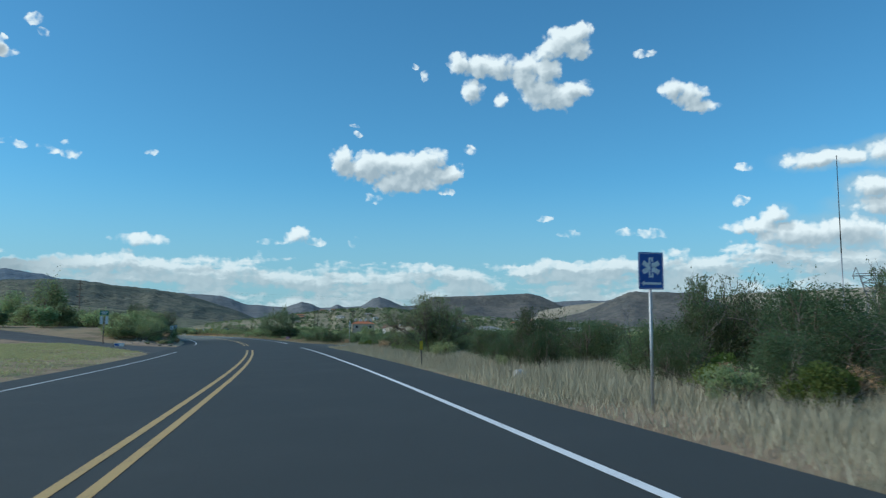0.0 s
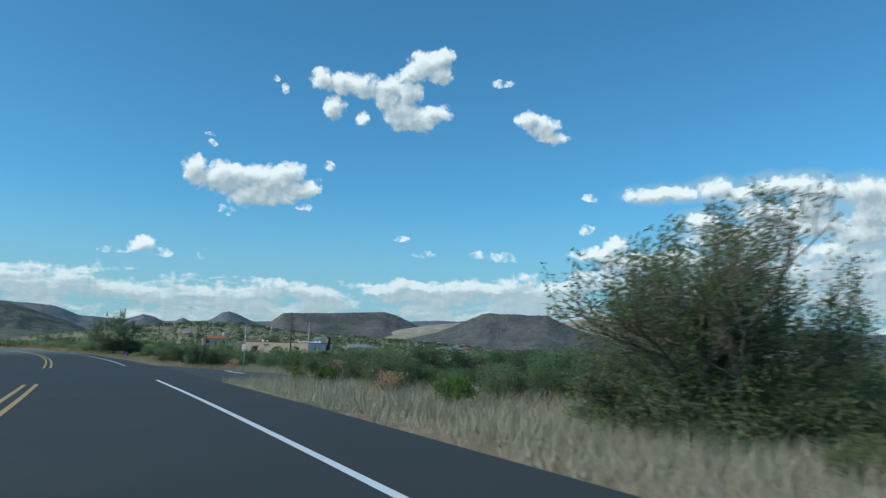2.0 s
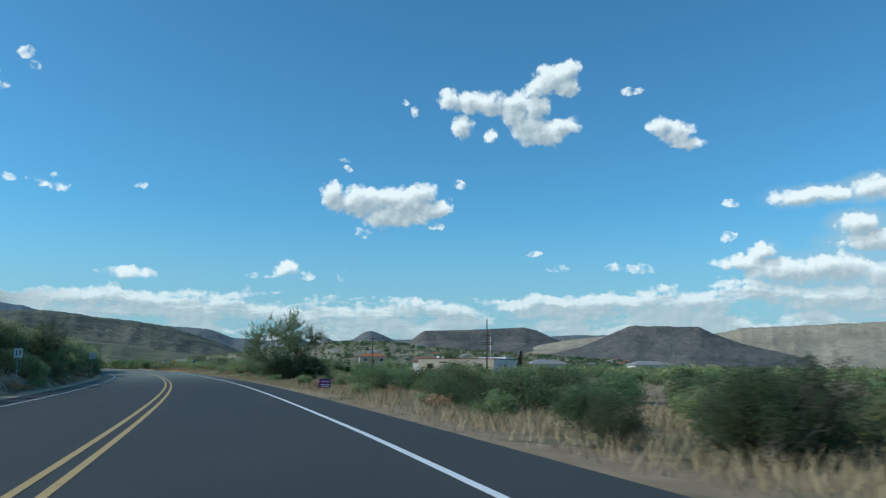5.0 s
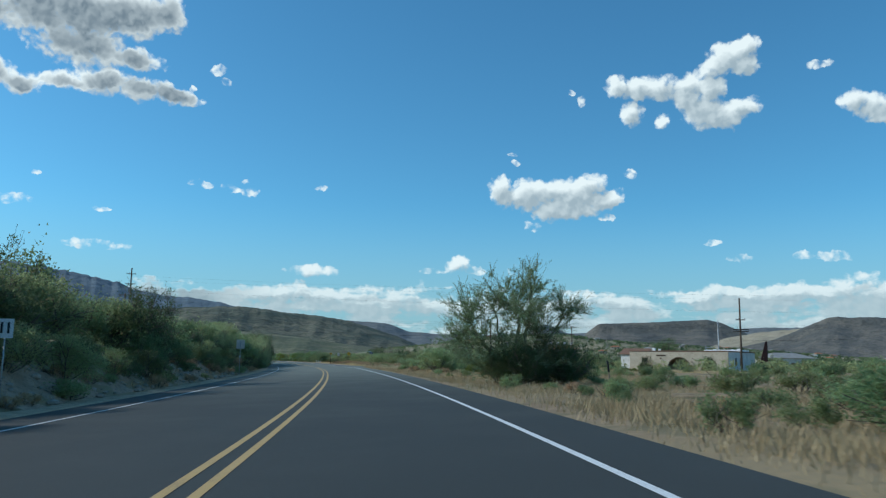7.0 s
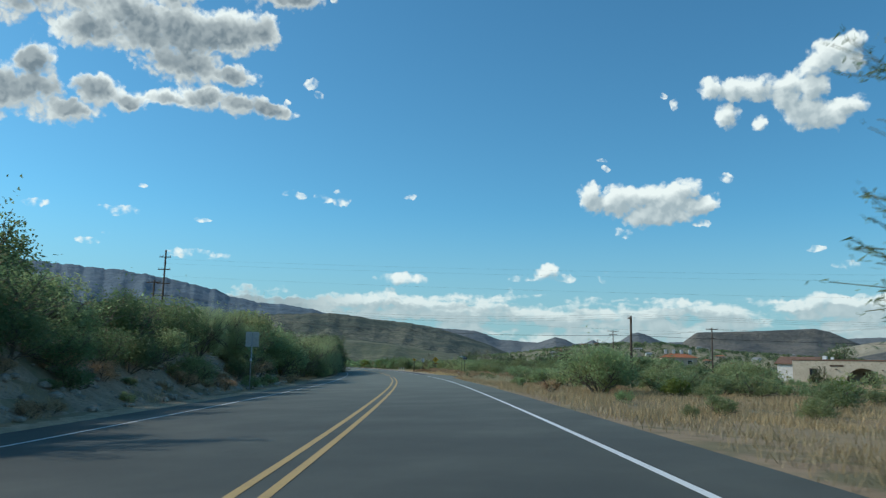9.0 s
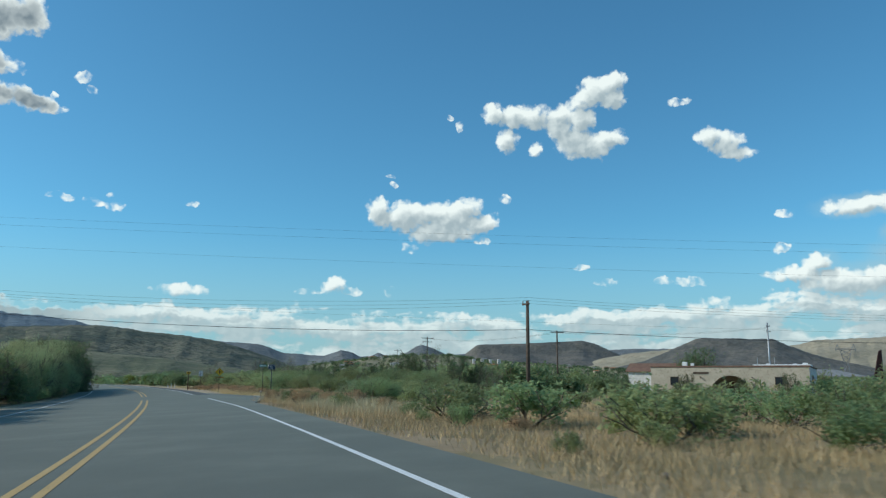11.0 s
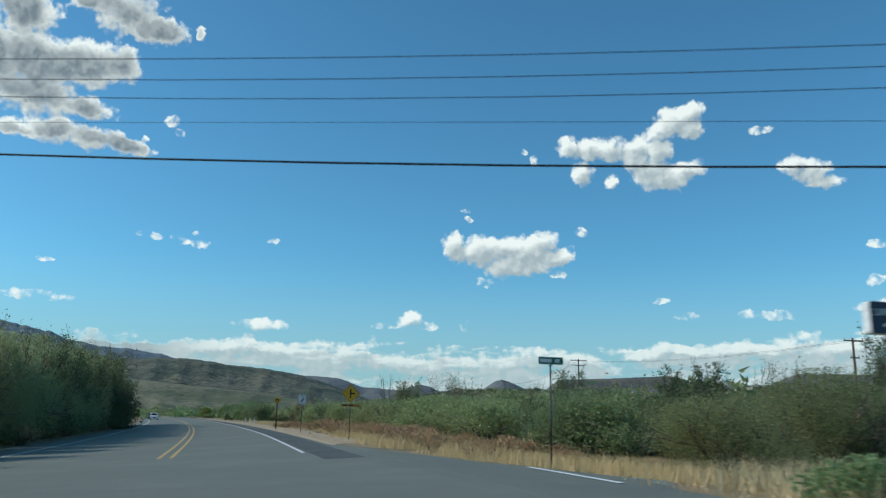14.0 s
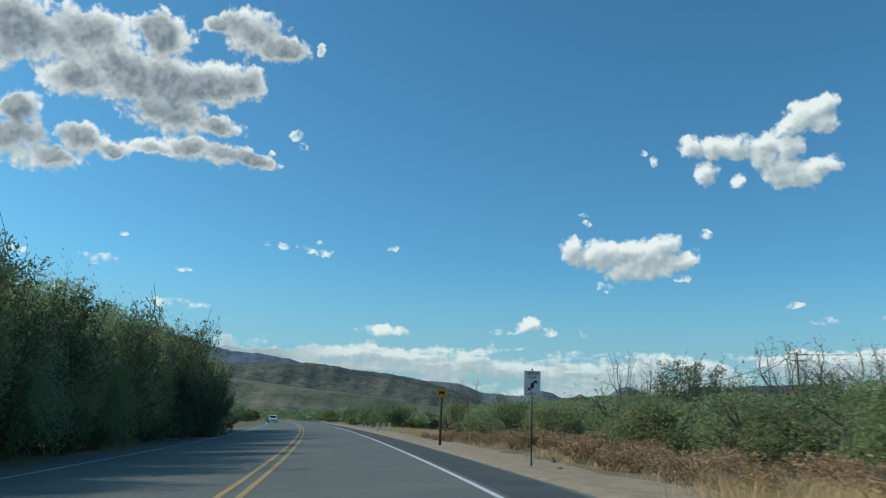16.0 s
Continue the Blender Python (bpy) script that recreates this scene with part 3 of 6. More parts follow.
def side_road(edges, label, mat=None):
    """A side road between its two edges."""
    ways = []
    for e in edges:
        e = np.array(e, float)
        d = np.concatenate([[0], np.cumsum(np.hypot(*np.diff(e, axis=0).T))])
        t = np.linspace(0, 1, 36) ** 1.5 * d[-1]
        ways.append(np.stack([np.interp(t, d, e[:, 0]), np.interp(t, d, e[:, 1])], 1))
    w = np.linspace(0, 1, 9)[None, :, None]
    so = ways[0][:, None] * (1 - w) + ways[1][:, None] * w
    s, o = so[..., 0].ravel(), so[..., 1].ravel()
    x, y = on_road(s, o)
    z = ground_height(x, y) + 0.04
    rim = (np.abs(o - EDGE_R) < 0.4) | (np.abs(o - EDGE_L) < 0.4)
    z[rim] = BANK * np.clip(o[rim], EDGE_L, EDGE_R) - 0.006
    # both edges slope down into the ground
    s, z = s.reshape(36, 9), z.reshape(36, 9)
    o = np.pad(o.reshape(36, 9), ((0, 0), (1, 1)), mode="edge").ravel()
    s = np.concatenate([s[:, :1] - 0.4, s, s[:, -1:] + 0.4], 1).ravel()
    z = np.concatenate([z[:, :1] - 0.16, z, z[:, -1:] - 0.16], 1).ravel()
    x, y = on_road(s, o)
    ob = new("side_road", mesh_of("side_road", np.stack([x, y, z], 1), grid_faces(36, 11), mat or SIDE_ASPHALT))
    tagged(ob, label, "side road", kind="structure")


def dirt_bank():
    """The raw earth of the cut beside the road, rougher than the ground under it."""
    s, o = np.arange(98, 214.1, 0.55), np.arange(-9.7, -16.1, -0.4)
    S, O = np.meshgrid(s, o, indexing="ij")
    x, y = on_road(S.ravel(), O.ravel())
    u = np.minimum((-9.7 - O.ravel()) / 0.8, 1) * step(S.ravel(), 98, 102) * (1 - step(S.ravel(), 208, 214))
    z = ground_height(x, y) - 0.08 + u * (0.14 + 0.09 * waves(x, y, 0.7) + 0.1 * waves(y, x, 1.6))
    ob = new("dirt_bank", mesh_of("dirt_bank", np.stack([x, y, z], 1), grid_faces(len(s), len(o))[:, ::-1], DIRT, True))
    tagged(ob, "rough brown earth bank cut beside the road", "bank", kind="structure")


def gravel_shoulder(s0, s1, wide, side=1):
    """Bare gravel between the asphalt and the grass, with a ragged outer edge."""
    s, u = np.arange(s0, s1, 0.6), np.linspace(0, 1, 9)
    S, U = np.meshgrid(s, u, indexing="ij")
    ends = step(S, s0, s0 + 6) * (1 - step(S, s1 - 30, s1))
    O = (EDGE_R if side > 0 else EDGE_L) + side * (0.03 + U * (0.15 + ends * (wide + 0.5 * waves(S, S * 0.3, 2.1) + 0.3 * waves(S * 3, S, 1.3))))
    x, y = on_road(S.ravel(), O.ravel())
    z = ground_height(x, y) + 0.03 - 0.06 * (U.ravel() > 0.99) + 0.012 * waves(x, y, 0.35)
    ob = new("gravel_shoulder", mesh_of("gravel_shoulder", np.stack([x, y, z], 1), grid_faces(len(s), len(u))[:, ::side], GRAVEL, True))
    tagged(ob, "pale tan gravel shoulder beside the asphalt", "shoulder", kind="structure")


gravel_shoulder(248, 420, 2.6)
gravel_shoulder(98, 262, 0.9, -1)
dirt_bank()
side_road(SIDE_RIGHT, "worn grey asphalt side road joining at a sharp angle")
side_road(SIDE_STREET, "worn grey asphalt street mouth beside dry grass", ASPHALT)
side_road(SIDE_LEFT, "dark asphalt side road behind a grass island")


# ---------------------------------------------------------------- hills and mesas
def spur(arc, u, size, seed):
    """Spurs and gullies that run down a slope, about -1 to 1."""
    out = np.zeros(len(arc))
    for k, (a, b) in enumerate(zip(arc, u)):
        v = Vector((a / size + b * 0.5, b * 1.5, seed))
        out[k] = 0.55 - 1.6 * abs(noise.noise(v)) + 0.35 * (0.5 - 1.6 * abs(noise.noise(v * 2.3))) + 0.3 * noise.noise(v * 6.1)
    return out


def ridge(name, r, crest, mat, label, cliff=0.0, depth=5.0, pace=0.16, seed=0.0):
    """A ridge whose crest stands at (azimuth, elevation) pairs at the distance r from the middle of the walk."""
    cx, cy = -20.0, 80.0
    az0, az1 = crest[-1][0], crest[0][0]
    az = np.arange(az0, az1 + pace / 2, pace)
    el = np.interp(az, *np.array(crest[::-1]).T)
    top = r * np.tan(np.radians(el))
    jag = waves(az * 40 + seed, az * 3, 14.0) * 0.012 + waves(az * 97 + seed, az, 9.0) * 0.008
    top = top * (1 + jag * (1.0 if cliff < 0.3 else 0.3))
    u = np.concatenate([np.linspace(0, 0.8, 20), np.linspace(0.83, 1, 8), np.linspace(1.05, 1.6, 3)])
    A, Uu = np.meshgrid(az, u, indexing="ij")
    T = np.repeat(top[:, None], len(u), 1)
    reach = depth * top.max()
    cut = spur(np.radians(A.ravel()) * r, Uu.ravel(), 1.0 * top.max() + 15.0, seed).reshape(A.shape)
    talus = (1 - cliff) * np.clip(Uu / 0.84, 0, 1) ** 1.25
    wall = cliff * step(Uu, 0.84, 0.97)
    h = np.clip(talus + wall + cut * (0.03 if cliff < 0.12 else 0.026) * np.clip(Uu * (1.0 - Uu) * 5, 0, 1), -0.05, None)
    h = np.where(Uu > 1, 1 - (Uu - 1) * 0.12, np.minimum(h, 0.35 + 0.65 * Uu))
    h[:, u == 1.0] = 1.0
    R = r - reach * (1 - Uu) * (1 + 0.05 * waves(A * 9 + seed, A, 8.0)) - reach * 0.035 * cut * np.clip(Uu * (1.0 - Uu) * 4, 0, 1)
    a = np.radians(A)
    x, y = cx - np.sin(a) * R, cy + np.cos(a) * R
    verts = np.stack([x.ravel(), y.ravel(), (T * h - 6 * (1 - np.clip(Uu * 4, 0, 1))).ravel()], 1)
    ob = new(name, mesh_of(name, verts, grid_faces(len(az), len(u))[:, ::-1], mat, True))
    return tagged(ob, label, "hill", kind="structure")


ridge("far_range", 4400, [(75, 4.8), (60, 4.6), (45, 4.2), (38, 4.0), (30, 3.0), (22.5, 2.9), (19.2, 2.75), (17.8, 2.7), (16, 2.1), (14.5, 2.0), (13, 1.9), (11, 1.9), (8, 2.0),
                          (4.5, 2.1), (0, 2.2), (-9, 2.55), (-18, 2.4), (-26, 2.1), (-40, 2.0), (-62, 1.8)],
      HILL_HAZED, "far mountain range on the horizon with blue-grey haze in its colour", 0.1, seed=3.0)
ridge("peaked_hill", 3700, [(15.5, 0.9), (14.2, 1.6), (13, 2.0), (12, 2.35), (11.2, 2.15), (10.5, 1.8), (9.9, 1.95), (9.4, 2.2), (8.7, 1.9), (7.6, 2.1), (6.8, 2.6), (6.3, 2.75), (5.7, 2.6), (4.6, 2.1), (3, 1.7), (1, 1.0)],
      HILL_HAZED, "dark pointed hills beyond the town with haze in their colour", 0.1, 3.5, seed=5.0)
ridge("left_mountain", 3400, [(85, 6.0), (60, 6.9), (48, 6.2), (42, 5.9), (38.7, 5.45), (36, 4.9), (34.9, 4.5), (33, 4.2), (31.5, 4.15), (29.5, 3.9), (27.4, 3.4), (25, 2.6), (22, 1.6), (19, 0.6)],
      MOUNTAIN_HAZED, "dark mountain behind the valley with blue haze in its colour", 0.15, 4.5, seed=13.0)
ridge("brown_ridge", 2700, [(60, 3.2), (48, 3.4), (40, 3.3), (34, 3.3), (31, 3.5), (29, 3.62), (27, 3.6), (25.5, 3.35), (23, 3.15), (21, 2.9), (19.7, 2.6), (18, 2.1), (16.5, 1.6), (15, 1.0), (12, 0.3)],
      HILL_LEFT, "scrub-covered brown ridge beside the valley", 0.08, 7.0, seed=7.0)
ridge("low_slope", 1700, [(70, 2.0), (50, 2.4), (38, 2.5), (32, 2.3), (28, 1.9), (24, 1.6), (21, 1.2), (18, 0.8), (15, 0.4)],
      HILL_TAN, "sunlit tan lower slope with dark shrubs", 0.0, 9.0, seed=19.0)
ridge("dark_mesa", 3300, [(4.2, 1.0), (3.2, 2.2), (2.4, 2.8), (-0.9, 2.9), (-5, 3.1), (-5.8, 2.9), (-8, 1.9), (-10.5, 0.9)], MESA_SHADED, "flat-topped mesa with steep rim, cloud shade in its dark colour", 0.3, 4.0, seed=11.0)
ridge("shaded_mesa", 2600, [(-5, 0.8), (-9, 1.7), (-11.8, 2.9), (-12.4, 3.2), (-13, 3.2), (-17.2, 3.1), (-18, 2.7), (-19.9, 1.95), (-23, 1.2), (-25, 0.6)], MESA_SHADED,
      "brown mesa with rocky cap, cloud shade in its dark colour", 0.25, 4.0, seed=17.0)
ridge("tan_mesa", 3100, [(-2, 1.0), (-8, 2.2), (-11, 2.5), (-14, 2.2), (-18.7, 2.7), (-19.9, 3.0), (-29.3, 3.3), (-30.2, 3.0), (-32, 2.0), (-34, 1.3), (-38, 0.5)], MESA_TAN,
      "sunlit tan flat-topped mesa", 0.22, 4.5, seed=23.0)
TOWN_SLOPE = ridge("town_slope", 1500, [(22, 0.3), (15, 1.15), (10, 1.8), (7.5, 2.0), (5, 2.0), (2, 1.6), (-3, 1.3), (-8, 1.0), (-16, 0.4)], FOOTHILL, "low tan foothill with scattered scrub and houses", 0.0, 14.0, seed=31.0)


# ---------------------------------------------------------------- plants
def grow(rng, height, width, stems, levels=3, spread_=0.55, thick=0.02):
    """Branches of a plant as a list of (a, b, radius a, radius b), and the places of its twigs' ends."""
    branches, tips, twigs = [], [], []

    def limb(a, way, length, radius, level):
        n = 3
        p = np.array(a, float)
        for k in range(n):
            way = way + rng.normal(0, 0.16, 3) + (0, 0, 0.05)
            way = way / np.linalg.norm(way)
            q = p + way * length / n
            q[2] = max(q[2], 0.05)
            branches.append((p.copy(), q.copy(), radius * (1 - 0.25 * k / n), radius * (1 - 0.25 * (k + 1) / n)))
            if level < levels and (k > 0 or level > 0):
                for _ in range(2 if level < 2 else 1):
                    side = way + rng.normal(0, spread_, 3) * (1, 1, 0.7)
                    limb(q, side / np.linalg.norm(side), length * rng.uniform(0.5, 0.75), radius * 0.55, level + 1)
            if level >= levels - 1:
                tips.append((q.copy(), way.copy()))
            if level == levels:
                twigs.append((p.copy(), q.copy()))
            p = q

    for k in range(stems):
        a = 2 * math.pi * (k + rng.uniform(0, 0.7)) / stems
        out = rng.uniform(0.4, 1.4) * width / height
        way = np.array([math.cos(a) * out, math.sin(a) * out, 1.0])
        start = np.array([math.cos(a), math.sin(a), 0]) * 0.02 + (0, 0, -0.1)
        limb(start, way / np.linalg.norm(way), height * rng.uniform(0.42, 0.6), thick * height ** 0.9, 0)
    return branches, tips, twigs


def tubes_mesh(name, branches, mat, sides=4, least=0.0):
    verts, faces = [], []
    for a, b, r0, r1 in branches:
        if r0 < least:
            continue
        d = (b - a) / (np.linalg.norm(b - a) + 1e-9)
        u = np.cross(d, (0.3, 0.8, 0.5))
        u /= np.linalg.norm(u) + 1e-9
        v = np.cross(d, u)
        base = len(verts)
        for p, r in ((a, max(r0, 0.006)), (b, max(r1, 0.005))):
            for k in range(sides):
                t = 2 * math.pi * k / sides
                verts.append(p + r * (math.cos(t) * u + math.sin(t) * v))
        for k in range(sides):
            faces.append([base + k, base + (k + 1) % sides, base + sides + (k + 1) % sides, base + sides + k])
    return mesh_of(name, verts, faces, mat, True)


def leaves_mesh(name, rng, p, ways, size, slim, mat):
    """Small pointed leaves at those places, mostly along the twigs' ways."""
    count = len(p)
    w = ways * 0.8 + rng.normal(0, 0.5, (count, 3))
    w /= np.linalg.norm(w, axis=1)[:, None] + 1e-9
    u = np.cross(w, rng.normal(0, 1, (count, 3)))
    u /= np.linalg.norm(u, axis=1)[:, None] + 1e-9
    ln = (size * rng.uniform(0.6, 1.4, count))[:, None]
    verts = np.stack([p - w * ln * 0.5 - u * ln * slim, p - w * ln * 0.5 + u * ln * slim, p + w * ln * 0.5], 1).reshape(-1, 3)
    return mesh_of(name, verts, np.arange(3 * count).reshape(-1, 3), mat)


def leaf_cloud(rng, height, width, lobes, count):
    """Places of leaves: near the skin of many rounded lobes."""
    a = rng.uniform(0, 2 * math.pi, lobes)
    rad = np.sqrt(rng.uniform(0, 1, lobes)) * 0.38 * width
    up = height * (0.2 + 0.55 * rng.uniform(0, 1, lobes) * (1 - 0.55 * (rad / (0.38 * width)) ** 2))
    centre = np.stack([np.cos(a) * rad, np.sin(a) * rad, up], 1)
    size = rng.uniform(0.13, 0.24, lobes)[:, None] * np.array([width, width, height * 1.05])
    k = rng.integers(0, lobes, count)
    d = rng.normal(0, 1, (count, 3))
    d /= np.linalg.norm(d, axis=1)[:, None]
    p = centre[k] + d * size[k] * (rng.uniform(0, 1, count) ** 0.33)[:, None] * rng.uniform(0.75, 1.18, count)[:, None]
    p[:, 2] = np.maximum(np.abs(p[:, 2]), 0.03)
    return p


def plant(name, seed, height, width, stems, count, size, slim, mat, label, levels=3, lobes=22, airy=False, category="bush", skirt=0.3):
    """The meshes of one kind of plant: its trunk with all limbs, and its crown of single leaves."""
    rng = np.random.default_rng(seed)
    branches, tips, twigs = grow(rng, height, width, stems, levels, 0.7 if airy else 0.55, 0.013 if airy else 0.02)
    places = np.array([p for p, _ in tips])
    scale = np.array([width / 2 / np.percentile(np.hypot(places[:, 0], places[:, 1]), 96)] * 2 + [height * (1.0 if airy else 0.93) / np.percentile(places[:, 2], 99.5)])
    branches = [(a * scale, b * scale, r0, r1) for a, b, r0, r1 in branches]
    places = places * scale
    twig_a, twig_b = np.array([a for a, _ in twigs]) * scale, np.array([b for _, b in twigs]) * scale

    def along(count):
        """Places on the twigs, and the twigs' directions."""
        k, t = rng.integers(0, len(twig_a), count), rng.uniform(0, 1.15, count)[:, None]
        return twig_a[k] + (twig_b[k] - twig_a[k]) * t + rng.normal(0, 0.012 * height + 0.01, (count, 3)), twig_b[k] - twig_a[k]

    trunk = tubes_mesh("trunk", branches, BARK, 3, 0.0)
    p, w = along(count)
    if airy:
        low = rng.uniform(0, 1, count) < skirt  # a skirt of leaves round the foot
        p[low] = leaf_cloud(rng, height * 0.45, width * 1.0, 18, low.sum())
    else:
        low = rng.uniform(0, 1, count) < 0.9
        p[low] = leaf_cloud(rng, height * 0.93, width, lobes, low.sum())
    w[low] = rng.normal(0, 1, (low.sum(), 3))
    w /= np.linalg.norm(w, axis=1)[:, None] + 1e-9
    stray = p[:, 2] > np.percentile(p[:, 2], 98.8)  # no leaf hangs loose above the twigs
    p[stray, 2] *= rng.uniform(0.7, 0.95, stray.sum())
    p[:, 2] *= height / np.percentile(p[:, 2], 99.6)
    leaf = leaves_mesh("crown", rng, p, w, size, slim, mat)
    return (name, trunk, leaf, label, category, height)


PLANT_RNG = random.Random(5)


def set_plant(kind, s, off, height=0.0, wide=1.0, turn=None, label="", group="roadside bushes"):
    """One plant of its own, that tall."""
    name, trunk, leaf, words, category, grown = kind
    k = height / grown if height else PLANT_RNG.uniform(0.75, 1.15)
    x, y = (float(v) for v in on_road(s, off))
    ob = new(name)
    ob.empty_display_size = 0.2
    ob.matrix_world = pose(x, y, gz(x, y) - 0.03, 0, 0, PLANT_RNG.uniform(0, 360) if turn is None else turn) @ Matrix.Diagonal((k * wide, k * wide, k, 1))
    tagged(ob, label or words, category, group)
    for n, me in (("trunk", trunk), ("crown", leaf)):
        c = new(n, me)
        c.parent = ob
    return ob


DARK_WORDS, OLIVE_WORDS = "dark green mesquite bush with thin grey stems", "olive green thorny desert bush beside the road"
MESQUITE = [plant("mesquite_bush", 10 + k, 3.0, 4.0, 7, 7500, 0.13, 0.2, LEAF_MESQUITE, DARK_WORDS, 2) for k in range(3)]
TALL_BUSH = [plant("tall_mesquite", 15 + k, 5.0, 5.2, 7, 42000, 0.105, 0.19, LEAF_HEDGE, "tall dark green mesquite leaning towards the road", 2, 34) for k in range(2)]
OLIVE = [plant("acacia_bush", 20 + k, 2.4, 3.8, 7, 7500, 0.12, 0.2, LEAF_OLIVE, OLIVE_WORDS, 2) for k in range(3)]
FINE_OLIVE = [plant("acacia_bush", 120 + k, 2.4, 3.8, 7, 26000, 0.062, 0.2, LEAF_OLIVE, OLIVE_WORDS, 2, 30) for k in range(3)]
FINE_OLIVE.append(plant("mesquite_bush", 124, 2.6, 3.8, 7, 26000, 0.066, 0.2, LEAF_MESQUITE, DARK_WORDS, 2, 30))
FINE_DARK = [plant("mesquite_bush", 140 + k, 3.0, 4.0, 7, 16000, 0.088, 0.2, LEAF_DARK, DARK_WORDS, 2, 30) for k in range(3)]
GREEN_FAR = [plant("valley_tree", 130 + k, 3.4, 4.2, 5, 1700, 0.3, 0.3, LEAF_BRIGHT, "light green tree at the far end of the road", 1, category="tree") for k in range(2)]
MESQUITE_MID = [plant("mesquite_shrub", 85 + k, 3.0, 4.0, 5, 3200, 0.2, 0.22, LEAF_MESQUITE, DARK_WORDS, 1) for k in range(3)]
OLIVE_MID = [plant("acacia_shrub", 95 + k, 2.4, 3.8, 5, 3200, 0.19, 0.22, LEAF_OLIVE, OLIVE_WORDS, 1) for k in range(3)]
MESQUITE_FAR = [plant("mesquite_bush", 80 + k, 3.0, 4.0, 5, 1600, 0.32, 0.28, LEAF_MESQUITE, DARK_WORDS, 1) for k in range(3)]
OLIVE_FAR = [plant("thorn_bush", 90 + k, 2.4, 3.8, 5, 1600, 0.3, 0.28, LEAF_OLIVE, OLIVE_WORDS, 1) for k in range(3)]
BRIGHT = [plant("desert_shrub", 30 + k, 1.2, 2.0, 7, 2600, 0.1, 0.28, LEAF_BRIGHT, "fresh green low desert shrub in dry grass", 1, 14) for k in range(2)]
SCRUB = [plant("creosote_shrub", 40 + k, 1.1, 1.8, 7, 2000, 0.09, 0.28, LEAF_OLIVE, "small grey-green creosote shrub in dry grass", 1, 12) for k in range(3)]
SILVER = [plant("saltbush", 45 + k, 1.3, 2.2, 7, 3000, 0.09, 0.25, LEAF_SILVER, "silver-green saltbush shrub on the verge", 1, 14) for k in range(2)]
RUSTY = [plant("dry_weed", 50 + k, 0.8, 1.4, 9, 1800, 0.09, 0.12, RUST_WEED, "rust-brown dried weed clump on the verge", 1, 12, category="weed") for k in range(2)]
GREEN_BARK = material("green_palo_verde_bark", mottled((0.16, 0.18, 0.1), (0.22, 0.23, 0.13), 7.0, (0.1, 0.09, 0.06), 30.0), 0.9)


def palo_verde(seed):
    """A leaning tree of a few bare limbs, each of which ends in a loose fan of thin green twigs."""
    rng = np.random.default_rng(seed)
    fans = ((0.0, 0.0, 3.9, 1.6, 1.6), (0.75, 0.3, 4.6, 1.1, 1.3), (-1.0, 0.0, 3.9, 1.3, 1.4), (-2.1, -0.4, 3.2, 1.2, 1.2), (-1.5, -0.5, 2.1, 1.5, 1.2), (2.2, 0.1, 3.6, 0.75, 0.8),
            (0.4, 1.3, 3.4, 1.3, 1.2), (0.3, -1.2, 3.0, 1.2, 1.3), (1.1, 0.4, 2.5, 1.2, 1.1), (-0.4, 0.2, 1.6, 1.6, 1.1), (-2.0, 0.0, 2.0, 1.1, 1.0),
            (-1.2, 0.3, 0.8, 1.5, 0.8), (0.6, -0.3, 0.8, 1.5, 0.8))
    branches, a_, b_ = [], [], []

    def stem(p, q, r0, r1, parts, bend):
        """A bent limb from p to q."""
        pts = [p + (q - p) * k / parts + (rng.normal(0, bend, 3) if 0 < k < parts else 0) for k in range(parts + 1)]
        for k in range(parts):
            branches.append((pts[k], pts[k + 1], r0 + (r1 - r0) * k / parts, r0 + (r1 - r0) * (k + 1) / parts))
        return pts

    for x, y, z, wide, high in fans:
        heart = np.array([x, y, z])
        foot = np.array([x * 0.1, y * 0.1, -0.1])
        knee = np.array([x * 0.55, y * 0.5, z * 0.5])
        stem(foot, knee, 0.075, 0.05, 3, 0.05)
        stem(knee, heart, 0.05, 0.025, 3, 0.06)
        for _ in range(20):
            d = rng.normal(0, 1, 3) * (1, 1, 0.75) + (0.15 * x, 0.15 * y, 0.75)
            d /= np.linalg.norm(d)
            tip = heart + d * np.array([wide, wide, high]) * rng.uniform(0.7, 1.12)
            pts = stem(heart + (knee - heart) * rng.uniform(0, 0.25), tip, 0.016, 0.006, 3, 0.07)
            for k in range(1, 4):
                for _ in range(4):
                    w = (pts[k] - pts[k - 1]) / np.linalg.norm(pts[k] - pts[k - 1]) + rng.normal(0, 0.5, 3) + (0, 0, 0.2)
                    end = pts[k] + w * rng.uniform(0.2, 0.5)
                    branches.append((pts[k], end, 0.005, 0.004))
                    a_.append(pts[k]), b_.append(end)
    a_, b_ = np.array(a_), np.array(b_)
    k, t = rng.integers(0, len(a_), 52000), rng.uniform(0, 1.1, 52000)[:, None]
    p = a_[k] + (b_[k] - a_[k]) * t + rng.normal(0, 0.035, (52000, 3))
    w = b_[k] - a_[k]
    w /= np.linalg.norm(w, axis=1)[:, None]
    p[:, 2] = np.maximum(p[:, 2], 0.05)
    return ("palo_verde_tree", tubes_mesh("trunk", branches, GREEN_BARK, 4, 0.0), leaves_mesh("crown", rng, p, w, 0.085, 0.12, LEAF_PALO),
            "airy silver-green palo verde tree with feathery twigs", "tree", 5.9)


